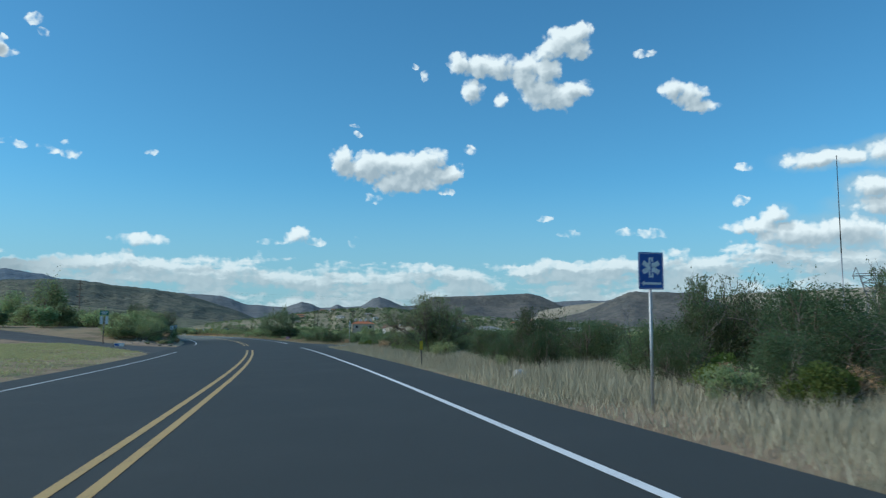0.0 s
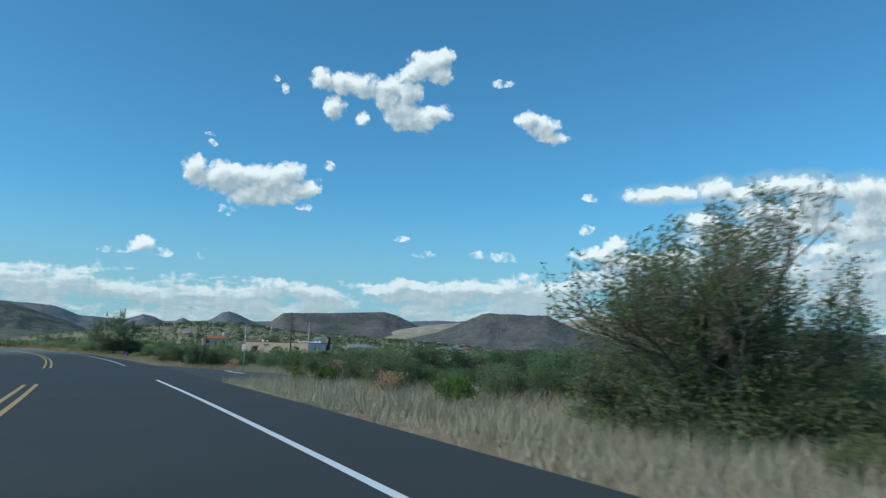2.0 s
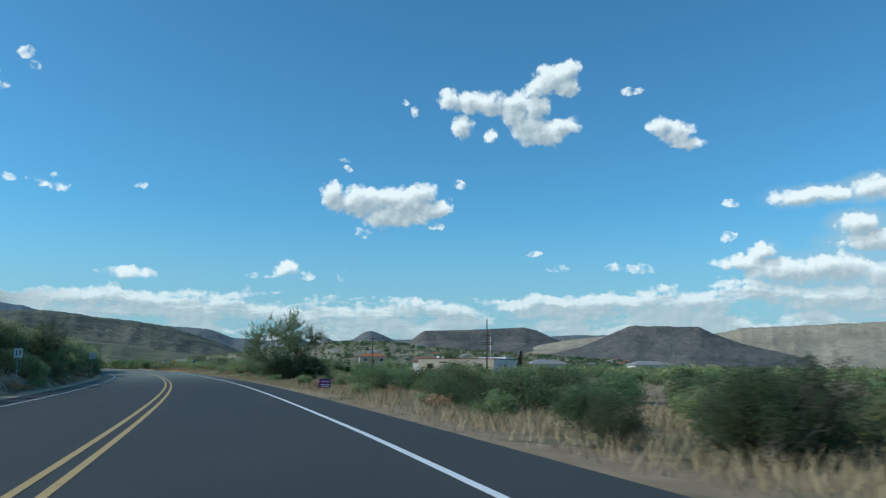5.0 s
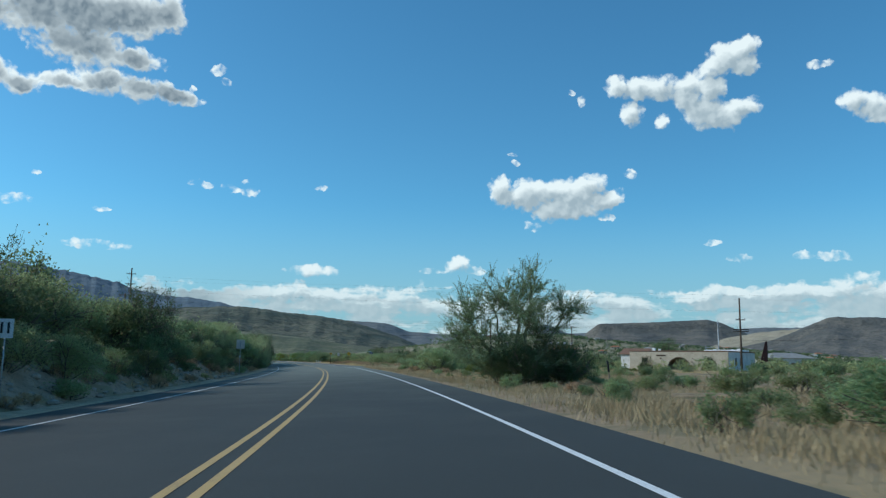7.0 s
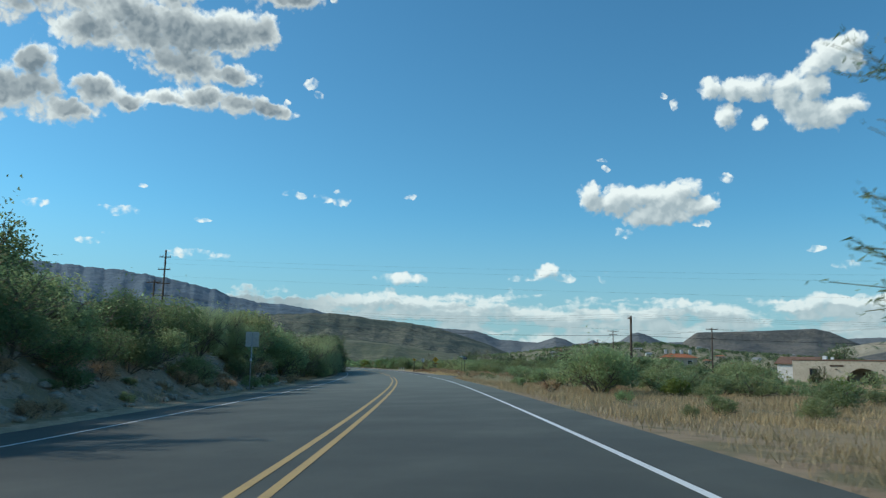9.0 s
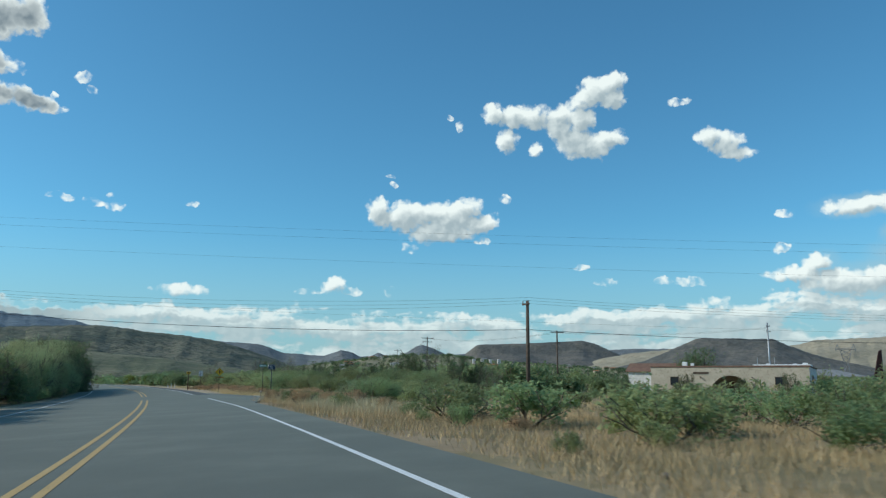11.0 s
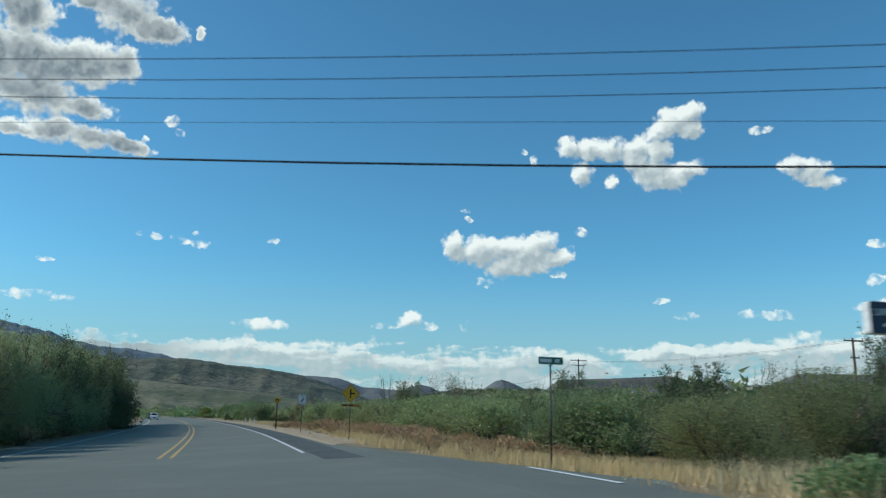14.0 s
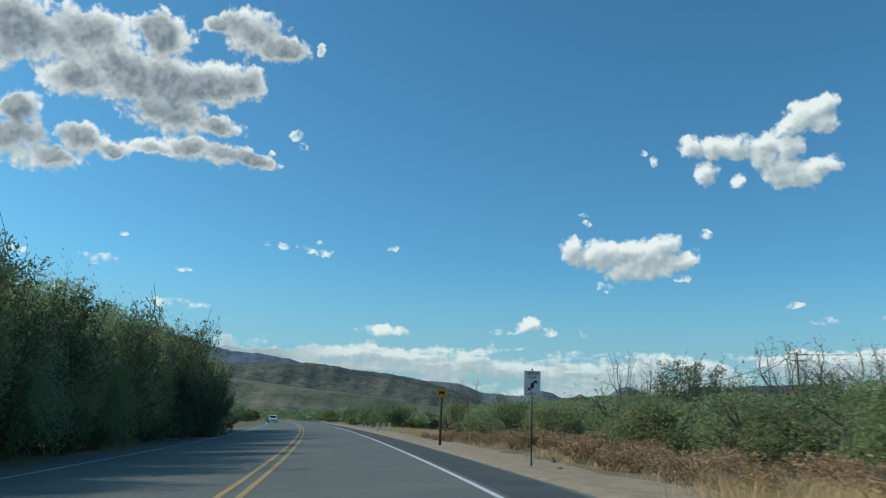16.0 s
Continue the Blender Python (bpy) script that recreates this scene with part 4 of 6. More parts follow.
PALOVERDE = palo_verde(61)
FAN_BUSH = plant("fan_mesquite", 61, 3.0, 4.0, 9, 34000, 0.055, 0.25, LEAF_MESQUITE, "wide feathery green mesquite bush beside the dry verge", 4, airy=True)
OPEN_BUSH = [plant("open_mesquite", 64 + k, 3.0, 3.6, 6, 18000, 0.072, 0.25, LEAF_DARK, "open mesquite bush with feathery twig tops", 4, airy=True) for k in range(2)]
BARE = [plant("bare_desert_tree", 70 + k, 3.4, 3.0, 4, 4500, 0.05, 0.16, LEAF_SILVER, "thin half-bare desert tree with fine twigs", 3, airy=True, category="tree") for k in range(2)]
TALL_TREE = plant("cottonwood_tree", 77, 11.0, 8.0, 4, 7000, 0.3, 0.4, LEAF_OLIVE, "tall spreading cottonwood tree on the bank", 3, 24, category="tree")


def blades(name, rng, s, off, height, mat, label, lean=0.6, width=0.009):
    """Dry grass: thin bent blades, joined into one."""
    x, y = on_road(s, off)
    z = ground_height(x, y, *(np.asarray(s), np.asarray(off)))
    n = len(x)
    a = rng.uniform(0, 2 * math.pi, n)
    h = height * rng.uniform(0.3, 1.5, n)
    l = lean * h * rng.uniform(0.2, 1.3, n)
    b = rng.uniform(0, 2 * math.pi, n)
    p = np.stack([x, y, z - 0.02], 1)
    u = np.stack([np.cos(a), np.sin(a), 0 * a], 1) * width * rng.uniform(0.6, 1.6, n)[:, None]
    tip = p + np.stack([np.cos(b) * l, np.sin(b) * l, h], 1)
    verts = np.stack([p - u, p + u, tip], 1).reshape(-1, 3)
    ob = new(name, mesh_of(name, verts, np.arange(3 * n).reshape(-1, 3), mat))
    tagged(ob, label, "grass", kind="stuff")


def tufts(rng, s0, s1, a, b, count, per, radius=0.22, patch=0.0):
    """Places of blades that stand in tufts; patch: how much bare ground lies between."""
    s, o = rng.uniform(s0, s1, count), a + (b - a) * rng.beta(1.2, 1.5, count)
    ok = ~on_side_road(s, o, 0.5) & (waves(s, o * 2.2, 2.3) + rng.normal(0, 0.4, count) > patch)
    s, o = s[ok], o[ok]
    s = np.repeat(s, per) + rng.normal(0, radius, len(s) * per)
    o = np.repeat(o, per) + rng.normal(0, radius, len(o) * per)
    good = (o > EDGE_R + 0.12) | (o < EDGE_L - 0.12)
    return s[good], o[good]


G = np.random.default_rng(8)
blades("dry_grass", G, *tufts(G, 2, 57, 4.6, 10.0, 9000, 17, 0.42, 0.0), 0.31, PALE_STRAW, "tall pale dry grass on the road verge", width=0.0048)
blades("dry_grass", G, *tufts(G, 2, 57, 3.7, 7.0, 5200, 14, 0.4, -0.3), 0.15, PALE_STRAW, "short pale dry grass at the road edge", width=0.005)
blades("dry_grass", G, *tufts(G, 61.5, 76, 7.0, 26, 3200, 16, 0.35, -0.4), 0.24, PALE_STRAW, "pale dry grass along the side road", width=0.006)
blades("dry_grass", G, *tufts(G, 74, 130, 4.6, 13, 8400, 7, 0.42, -0.1), 0.25, BROWN_STRAW, "brown dry grass on the road verge")
blades("dry_grass", G, *tufts(G, 118, 210, 4.2, 24, 18000, 12, 0.45, -0.3), 0.18, BROWN_STRAW, "brown dry grass on the road verge", width=0.0065)
blades("dry_grass", G, *tufts(G, 158, 202, 4.2, 20, 8000, 11, 0.45, 0.1), 0.19, STRAW, "golden dry grass on the road verge", width=0.0065)
blades("dry_grass", G, *tufts(G, 195, 233, 4.4, 14, 6400, 9, 0.42, 0.05), 0.27, STRAW, "golden dry grass on the road verge")
blades("dry_grass", G, *tufts(G, 198, 232, 4.9, 9.6, 5200, 9, 0.3, -0.1), 0.42, TAN_STRAW, "tall tan dry grass and weeds on the verge", width=0.007)
blades("dry_grass", G, *tufts(G, 232, 262, 5.6, 10, 5400, 15, 0.36), 0.34, GOLD_STRAW, "golden dry grass beside the street mouth", width=0.0058)
blades("dry_grass", G, *tufts(G, 255, 345, 6.6, 12, 6500, 13, 0.36, 0.0), 0.3, GOLD_STRAW, "golden dry grass beyond the gravel shoulder", width=0.006)
blades("dry_grass", G, *tufts(G, 100, 330, -10.1, -13, 1500, 12, 0.25, 0.2), 0.3, STRAW, "thin dry grass along the dirt bank")
blades("dry_grass", G, *tufts(G, 198, 262, 13, 60, 7000, 7, 0.5), 0.3, STRAW, "golden dry grass before the adobe building", width=0.015)
blades("dry_grass", G, *tufts(G, 10, 200, 14, 60, 4000, 10, 0.4), 0.3, BROWN_STRAW, "sparse dry grass between the bushes", width=0.02)
blades("dry_grass", G, *tufts(G, -10, 92, -30, -9.6, 9500, 14, 0.4, -1.5), 0.11, YELLOW_GRASS, "short yellow-green grass island beside the junction", width=0.024)


def far_scrub(name, rng, count, mat, label, where, slope=None):
    """Shrubs far from the road, each a clump of a few dozen leaves, joined into one."""
    x, y, size = where(rng, count)
    z = ground_height(x, y)
    if slope:
        for k, (a, b) in enumerate(zip(x, y)):
            found, place, *_ = slope.ray_cast(Vector((a, b, 300)), Vector((0, 0, -1)))
            z[k] = max(z[k], place.z) if found else z[k]
    per = 90
    n = len(x)
    d = rng.normal(0, 1, (n, per, 3))
    d /= np.linalg.norm(d, axis=2)[:, :, None]
    d *= rng.uniform(0.55, 1.0, (n, per, 1)) * (1, 1, 0.75)
    p = np.stack([x, y, z + size * 0.45], 1)[:, None] + d * size[:, None, None] * 0.75
    w = rng.normal(0, 1, (n, per, 3)) * size[:, None, None] * 0.11
    u = rng.normal(0, 1, (n, per, 3)) * size[:, None, None] * 0.085
    verts = np.stack([p - w, p + u, p + w], 2).reshape(-1, 3)
    ob = new(name, mesh_of(name, verts, np.arange(3 * n * per).reshape(-1, 3), mat))
    tagged(ob, label, "shrubs", kind="stuff")


def scattered(s0, s1, a, b, big):
    def where(rng, count):
        s, o = rng.uniform(s0, s1, count), rng.uniform(a, b, count)
        x, y = on_road(s, o)
        return x, y, rng.uniform(0.5, 1.5, count) * big
    return where


def fan(az0, az1, r0, r1, big):
    def where(rng, count):
        a, r = np.radians(rng.uniform(az0, az1, count)), np.sqrt(rng.uniform(r0 ** 2, r1 ** 2, count))
        return -20 - np.sin(a) * r, 80 + np.cos(a) * r, rng.uniform(0.5, 1.5, count) * big
    return where


far_scrub("far_scrub", G, 1500, LEAF_OLIVE, "scattered olive scrub across the desert flat", scattered(60, 420, 60, 260, 1.7))
far_scrub("far_scrub", G, 1300, LEAF_MESQUITE, "far dark green scrub before the hills", fan(-45, 30, 380, 900, 3.0))
far_scrub("far_scrub", G, 2600, LEAF_MESQUITE, "green scrub dotted over the town slope", fan(-15, 19, 420, 1450, 2.6), TOWN_SLOPE)
far_scrub("far_scrub", G, 1000, LEAF_DARK, "dark green trees between the far houses", fan(-13, 13, 480, 1300, 3.6), TOWN_SLOPE)
far_scrub("far_scrub", G, 900, LEAF_OLIVE, "far scrub on the valley floor beside the road", fan(10, 60, 380, 900, 3.0))

# bushes that stand out, one by one: metres along the road, metres to its right, height, width to height
DARK_NEAR = [(12.5, 9.4, 1.9, 1.0), (15.5, 11.0, 2.0, 1.1), (19.0, 13.0, 2.4, 1.1), (16.0, 14.5, 2.3, 1.1), (21.5, 8.6, 1.4, 1.1), (24.5, 10.2, 1.5, 1.1), (28.0, 11.5, 1.7, 1.2), (10.0, 12.0, 1.9, 1.0)]
DARK_MORE = [(31.0, 8.6, 1.3, 1.2), (42.0, 9.6, 1.4, 1.3), (46.0, 11.5, 1.6, 1.2), (50.0, 12.3, 1.5, 1.3), (53.0, 10.4, 0.75, 1.2), (70.5, 10.4, 1.05, 1.2), (72.5, 12.6, 1.1, 1.2)]
DARK_THIRD = [(75.5, 11.0, 1.2, 1.2), (68.5, 17.5, 1.7, 1.1), (66.0, 21.5, 1.0, 1.1), (41.0, 12.0, 1.5, 1.1), (36.0, 10.8, 1.4, 1.2), (89.0, 8.2, 1.15, 1.1), (92.0, 6.9, 0.9, 1.1), (96.0, 12.0, 1.1, 1.2), (100.5, 9.0, 1.3, 1.2)]
DARK_FOURTH = [(103.5, 8.0, 1.25, 1.2), (107.0, 9.4, 1.4, 1.2), (110.7, 7.0, 1.3, 1.0), (114.0, 8.8, 1.3, 1.1), (118.0, 10.0, 1.2, 1.1)]
for n, (s, o, h, w) in enumerate(DARK_NEAR + DARK_MORE + DARK_THIRD + DARK_FOURTH):
    set_plant((FINE_DARK if n < 8 else MESQUITE)[n % 3], s, o, h, w)
set_plant(FAN_BUSH, 38.6, 7.2, 3.05, 1.0, turn=0.0)
set_plant(FAN_BUSH, 39.6, 8.0, 2.6, 1.0, turn=130.0)
set_plant(FINE_DARK[2], 23.6, 8.2, 1.5, 1.2)
set_plant(OPEN_BUSH[1], 24.3, 8.0, 1.9, 1.0)
set_plant(FINE_DARK[0], 18.4, 11.4, 2.0, 1.0)
set_plant(FINE_DARK[1], 16.8, 9.6, 1.7, 1.0)
set_plant(OPEN_BUSH[1], 17.6, 10.4, 2.5, 0.9)
set_plant(OPEN_BUSH[0], 33.6, 29.8, 4.6, 0.7)
set_plant(PALOVERDE, 148.2, 7.9, 6.1, 1.16, turn=20.0)
for s, o, h in ((149.0, 9.7, 2.5), (147.8, 8.7, 1.7), (150.6, 11.0, 2.3), (147.4, 6.9, 1.5), (147.0, 8.0, 2.0), (148.6, 8.2, 2.3), (148.2, 10.8, 2.0)):
    set_plant(FINE_DARK[int(s) % 3], s, o, h, 1.0)
OLIVE_RIGHT = [(175.5, 7.6, 2.1, 1.1), (178.0, 8.4, 2.0, 1.1), (183.0, 13.0, 1.6, 1.2), (190.0, 20.0, 2.0, 1.2), (216.0, 10.4, 1.0, 1.3), (218.5, 12.0, 1.2, 1.4)]
OLIVE_NEXT = [(222.5, 9.6, 1.35, 1.4), (222.5, 12.0, 1.4, 1.4), (229.0, 16.5, 1.6, 1.3), (224.0, 18.0, 1.4, 1.3), (241.0, 10.4, 1.9, 1.3), (245.5, 12.6, 2.3, 1.2), (249.0, 9.8, 1.9, 1.3), (253.5, 12.0, 2.3, 1.2)]
OLIVE_LAST = [(257.5, 10.6, 1.9, 1.3), (260.5, 13.6, 2.3, 1.2), (264.0, 11.0, 2.2, 1.2), (267.5, 10.4, 2.0, 1.2), (271.5, 12.2, 2.3, 1.2), (275.5, 10.8, 2.0, 1.2), (280.0, 12.0, 2.3, 1.2), (286.0, 10.5, 2.2, 1.2)]
for n, (s, o, h, w) in enumerate(OLIVE_RIGHT + OLIVE_NEXT + OLIVE_LAST):
    set_plant(OLIVE[n % 3], s, o, h, w)
for s, o, h in ((214.0, 9.2, 1.25), (211.5, 11.4, 0.9), (218.0, 9.4, 1.1)):
    set_plant(SILVER[int(s) % 2], s, o, h)
for s, o, h in ((209.5, 12.6, 0.7), (173.5, 10.2, 0.8), (168.0, 14.0, 0.9), (9.0, 6.6, 0.7), (6.5, 7.4, 0.9)):
    set_plant(BRIGHT[int(s) % 2], s, o, h)
for s, o, h in ((250.0, 7.4, 0.7), (252.5, 8.2, 0.7), (256.5, 7.2, 0.6), (261.0, 8.0, 0.7), (266.0, 8.6, 0.7), (270.0, 7.8, 0.7), (217.0, 7.4, 0.7), (220.0, 6.6, 0.6), (178.0, 5.9, 0.6), (74.5, 7.4, 0.6)):
    set_plant(RUSTY[int(s * 2) % 2], s, o, h)
for s, o, h in ((268.0, 15.0, 3.6), (262.0, 17.5, 3.4), (274.0, 17.0, 3.8), (247.0, 22.0, 3.8), (283.0, 15.5, 3.4), (291.0, 15.0, 3.2), (233.0, 25.0, 3.0)):
    set_plant(BARE[int(s) % 2], s, o, h)
for kind, s, o, h, w in ((BARE[0], 239.0, 22.4, 4.6, 0.8), (OPEN_BUSH[0], 240.2, 20.1, 3.9, 0.8), (OPEN_BUSH[1], 235.8, 24.1, 3.5, 0.9), (BARE[1], 274.7, 16.3, 4.5, 1.3), (BARE[0], 286.4, 15.3, 4.6, 0.9),
                         (OPEN_BUSH[0], 282.1, 15.1, 3.9, 0.9), (BARE[1], 308.6, 10.4, 4.3, 0.7)):
    set_plant(kind, s, o, h, w, group="trees")
set_plant(OPEN_BUSH[1], 157.0, -12.6, 4.1, 1.0, group="bushes on the bank")
for s, o, h in ((155.5, -11.3, 2.5), (158.5, -11.6, 2.2)):
    set_plant(MESQUITE[int(s) % 3], s, o, h, 0.9, group="bushes on the bank")
# the thicket behind, and the far side of the flat
for n in range(70):
    set_plant((OLIVE_FAR if n % 3 else MESQUITE_FAR)[n % 3], PLANT_RNG.uniform(240, 400), PLANT_RNG.uniform(14, 46), PLANT_RNG.uniform(1.8, 2.8), 1.2)
for n in range(46):
    set_plant((OLIVE_FAR if n % 3 else MESQUITE_FAR)[n % 3], PLANT_RNG.uniform(242, 262), PLANT_RNG.uniform(18, 28), PLANT_RNG.uniform(1.4, 2.2), 1.3)
for n in range(30):
    set_plant((OLIVE_FAR if n % 2 else MESQUITE_FAR)[n % 3], PLANT_RNG.uniform(100, 200), PLANT_RNG.uniform(22, 70), PLANT_RNG.uniform(0.9, 1.6), 1.2)
for n in range(40):
    set_plant(SCRUB[n % 3], PLANT_RNG.uniform(76, 215), PLANT_RNG.uniform(9, 60), PLANT_RNG.uniform(0.5, 1.1))
for n in range(26):
    set_plant((OLIVE_FAR if n % 2 else MESQUITE_FAR)[n % 3], PLANT_RNG.uniform(5, 100), PLANT_RNG.uniform(24, 80), PLANT_RNG.uniform(1.0, 1.8), 1.2)
# the left side: bushes on the bank, close to the road further on
LEFT_NEAR = [(112.0, -12.8, 2.3, 1.0), (117.0, -12.6, 2.4, 1.0), (122.0, -14.0, 2.6, 1.0), (128.0, -13.4, 2.7, 1.0), (134.0, -14.2, 2.9, 1.0), (140.0, -15.0, 3.4, 0.9), (146.0, -14.5, 3.0, 1.0), (152.0, -14.5, 2.6, 1.1)]
LEFT_NEXT = [(158.0, -14.0, 2.5, 1.1), (164.0, -14.4, 2.7, 1.1), (170.0, -13.6, 2.6, 1.1), (176.0, -13.4, 2.8, 1.1), (182.0, -13.4, 3.0, 1.0), (188.0, -13.0, 3.2, 1.0), (194.0, -13.0, 3.4, 1.0), (200.0, -12.8, 3.0, 1.0)]
LEFT_LAST = [(208.0, -13.6, 2.8, 1.0), (236.0, -11.6, 3.0, 0.9), (240.5, -11.4, 3.3, 0.9), (245.0, -11.2, 3.7, 0.9), (249.5, -10.9, 4.2, 0.85), (254.0, -10.9, 4.6, 0.85), (258.0, -10.7, 5.0, 0.8), (262.5, -10.7, 5.4, 0.8)]
LEFT_WALL = [(267.0, -10.7, 5.3, 0.8), (271.5, -10.9, 6.1, 0.75), (276.0, -10.7, 5.6, 0.8), (280.5, -10.9, 6.4, 0.75), (285.0, -10.8, 5.9, 0.8), (290.0, -10.9, 6.6, 0.75), (295.0, -10.8, 6.0, 0.8), (300.0, -10.9, 6.8, 0.75), (305.5, -11.2, 6.3, 0.75), (311.0, -11.5, 7.1, 0.7), (317.0, -11.6, 6.6, 0.75), (323.0, -11.8, 7.2, 0.7), (329.0, -11.8, 6.8, 0.7), (335.0, -11.8, 7.3, 0.7)]
for n, (s, o, h, w) in enumerate(LEFT_NEAR + LEFT_NEXT + LEFT_LAST + LEFT_WALL):
    set_plant(TALL_BUSH[n % 2] if h > 3.1 else MESQUITE[n % 3] if n % 2 else OLIVE[n % 3], s, o, h, w, group="bushes on the bank")
for s, o, h in ((264.0, -13.0, 5.7), (270.0, -13.4, 5.9), (277.0, -13.2, 6.0), (285.0, -13.0, 6.6), (255.0, -13.0, 5.1), (293.0, -13.2, 6.3), (302.0, -13.2, 7.0), (310.0, -13.0, 6.6), (318.0, -13.0, 7.4), (326.0, -12.8, 7.0), (334.0, -12.6, 7.4)):
    set_plant(TALL_BUSH[int(s) % 2], s, o, h, 0.9, group="bushes on the bank")
for s, o, h in ((143.0, -16.5, 4.4), (266.0, -11.8, 5.9), (273.5, -11.6, 6.2), (279.0, -11.6, 6.5), (287.5, -11.4, 6.6), (299.0, -11.2, 7.4), (308.0, -11.0, 7.6), (320.0, -11.0, 7.8)):
    set_plant(OPEN_BUSH[int(s) % 2], s, o, h, 0.9, group="bushes on the bank")
for n in range(56):
    set_plant((OLIVE_FAR if n % 2 else MESQUITE_FAR)[n % 3], PLANT_RNG.uniform(104, 330), PLANT_RNG.uniform(-36, -18), PLANT_RNG.uniform(2.2, 3.6), 1.1, group="bushes on the bank")
for n in range(24):
    set_plant((OLIVE_FAR if n % 2 else MESQUITE_FAR)[n % 3], PLANT_RNG.uniform(330, 470), PLANT_RNG.uniform(-40, -15), PLANT_RNG.uniform(2.0, 3.2), 1.2, group="bushes on the bank")
for s, o, h in ((160.0, -11.8, 0.9), (168.0, -12.0, 0.9), (183.0, -11.6, 1.0), (196.0, -11.4, 1.2), (200.0, -11.6, 1.3), (131.0, -12.0, 0.8), (124.0, -11.8, 0.8)):
    set_plant(RUSTY[int(s) % 2], s, o, h, group="bushes on the bank")
set_plant(TALL_TREE, 213.0, -38.0, 12.5, 1.0, group="trees")
set_plant(TALL_TREE, 222.0, -46.0, 11.0, 1.0, group="trees")


def thicket(seed, kinds, s0, s1, a, b, count, low, high, wide=1.1, apart=1.7, group="roadside bushes", keep=None):
    """Bushes of several kinds over a stretch of the verge, none too near to another or on a side road."""
    rng = random.Random(seed)
    placed = []
    for _ in range(count * 12):
        s, o = rng.uniform(s0, s1), rng.uniform(a, b)
        if len(placed) >= count:
            break
        if bool(on_side_road(s, o, 1.2)) or any((s - p) ** 2 + (o - q) ** 2 < apart ** 2 for p, q in placed) or (keep and not keep(s, o)):
            continue
        placed.append((s, o))
        kind = kinds[rng.randrange(len(kinds))]
        tall = rng.uniform(low, high)
        if (o > 13.5 and not 205 < s < 245) or o < -14.5 or tall < 1.3:  # behind the first row, and where small, a coarser crown will do
            kind = MID.get(id(kind), kind)
        set_plant(kind, s, o, tall, wide * rng.uniform(0.85, 1.2), group=group)


MID = {id(a): b for a, b in zip(MESQUITE + OLIVE + FINE_OLIVE, MESQUITE_MID + OLIVE_MID + OLIVE_MID + MESQUITE_MID[:1])}
MIXED = MESQUITE + OLIVE
for n, (s, o, h) in enumerate(((55.0, 8.6, 1.2), (53.5, 10.6, 0.75), (55.0, 12.6, 0.85), (51.3, 8.8, 0.7), (50.0, 13.4, 1.4), (54.0, 15.6, 1.3), (52.0, 17.6, 1.5), (48.0, 10.4, 0.85), (53.8, 20.0, 1.5), (53.2, 7.3, 1.2), (51.8, 7.7, 1.25), (54.8, 7.9, 1.15), (50.4, 7.1, 0.95), (52.6, 9.0, 0.8), (49.0, 8.2, 0.65), (47.0, 8.6, 0.9))):
    set_plant(MESQUITE[n % 3], s, o, h, 1.15)
thicket(27, SCRUB + BRIGHT + OLIVE_MID, 204, 250, 15, 48, 44, 0.5, 0.9, 1.2, 2.2)
thicket(26, MIXED, 205, 236, -15.5, -11.2, 14, 3.2, 4.3, 0.9, 2.0, "bushes on the bank")
thicket(25, FINE_DARK, 9, 34, 6.9, 9.5, 13, 0.9, 1.5, 1.1, 1.6)
thicket(1, MESQUITE, 18, 55, 9.5, 15, 13, 0.6, 0.95)
thicket(20, SCRUB + RUSTY + BRIGHT, 8, 57, 6.0, 9.5, 26, 0.35, 0.85, 1.0, 1.5, "verge weeds")
thicket(2, MESQUITE + OLIVE[:1], 63.5, 75, 9.4, 17, 14, 0.85, 1.35)
thicket(34, SCRUB + RUSTY + BRIGHT, 62.0, 70.0, 8.6, 26.0, 60, 0.35, 0.8, 1.2, 0.85, "verge weeds")
thicket(33, FINE_DARK + MESQUITE[:1], 62.8, 69.0, 13.4, 25.0, 15, 1.15, 1.65, 1.15, 1.6)
thicket(21, MESQUITE, 75, 86, 8.0, 17, 10, 0.8, 1.2)
thicket(3, MESQUITE + SCRUB, 84, 104, 6.6, 15, 12, 0.7, 1.15, 1.2, 2.2)
thicket(4, MESQUITE, 103, 122, 7.4, 15, 16, 0.9, 1.3, 1.2, 2.0)
thicket(22, SCRUB + OLIVE, 122, 178, 8.4, 26, 46, 0.45, 0.95, 1.3, 2.0)
thicket(6, OLIVE + SCRUB, 174, 196, 7.2, 18, 18, 0.8, 1.4, 1.2, 2.2)
thicket(7, FINE_OLIVE, 208, 229, 9.6, 24, 34, 0.9, 1.35, 1.3, 1.9, keep=lambda s, o: o < 6.8 + (s - 206) * 0.82)
thicket(8, FINE_OLIVE, 233, 262, 9.4, 26, 36, 1.8, 2.5, 1.15, 1.9)
thicket(9, OLIVE + MESQUITE[:1], 262, 312, 9.6, 24, 40, 2.0, 2.7, 1.15, 2.2)
thicket(10, OLIVE_FAR, 236, 270, 24, 44, 36, 2.7, 3.5, 1.2, 2.2, keep=lambda s, o: o < 2 + (s - 206) * 0.88)
thicket(11, OPEN_BUSH, 238, 300, 12, 22, 9, 2.7, 3.4, 0.8, 3.0)
thicket(12, RUSTY + RUSTY + SCRUB, 203, 230, 4.9, 8.4, 34, 0.4, 0.8, 1.0, 0.9, "verge weeds")
thicket(13, RUSTY, 240, 302, 6.4, 9.6, 74, 0.4, 0.8, 1.15, 0.8, "verge weeds")
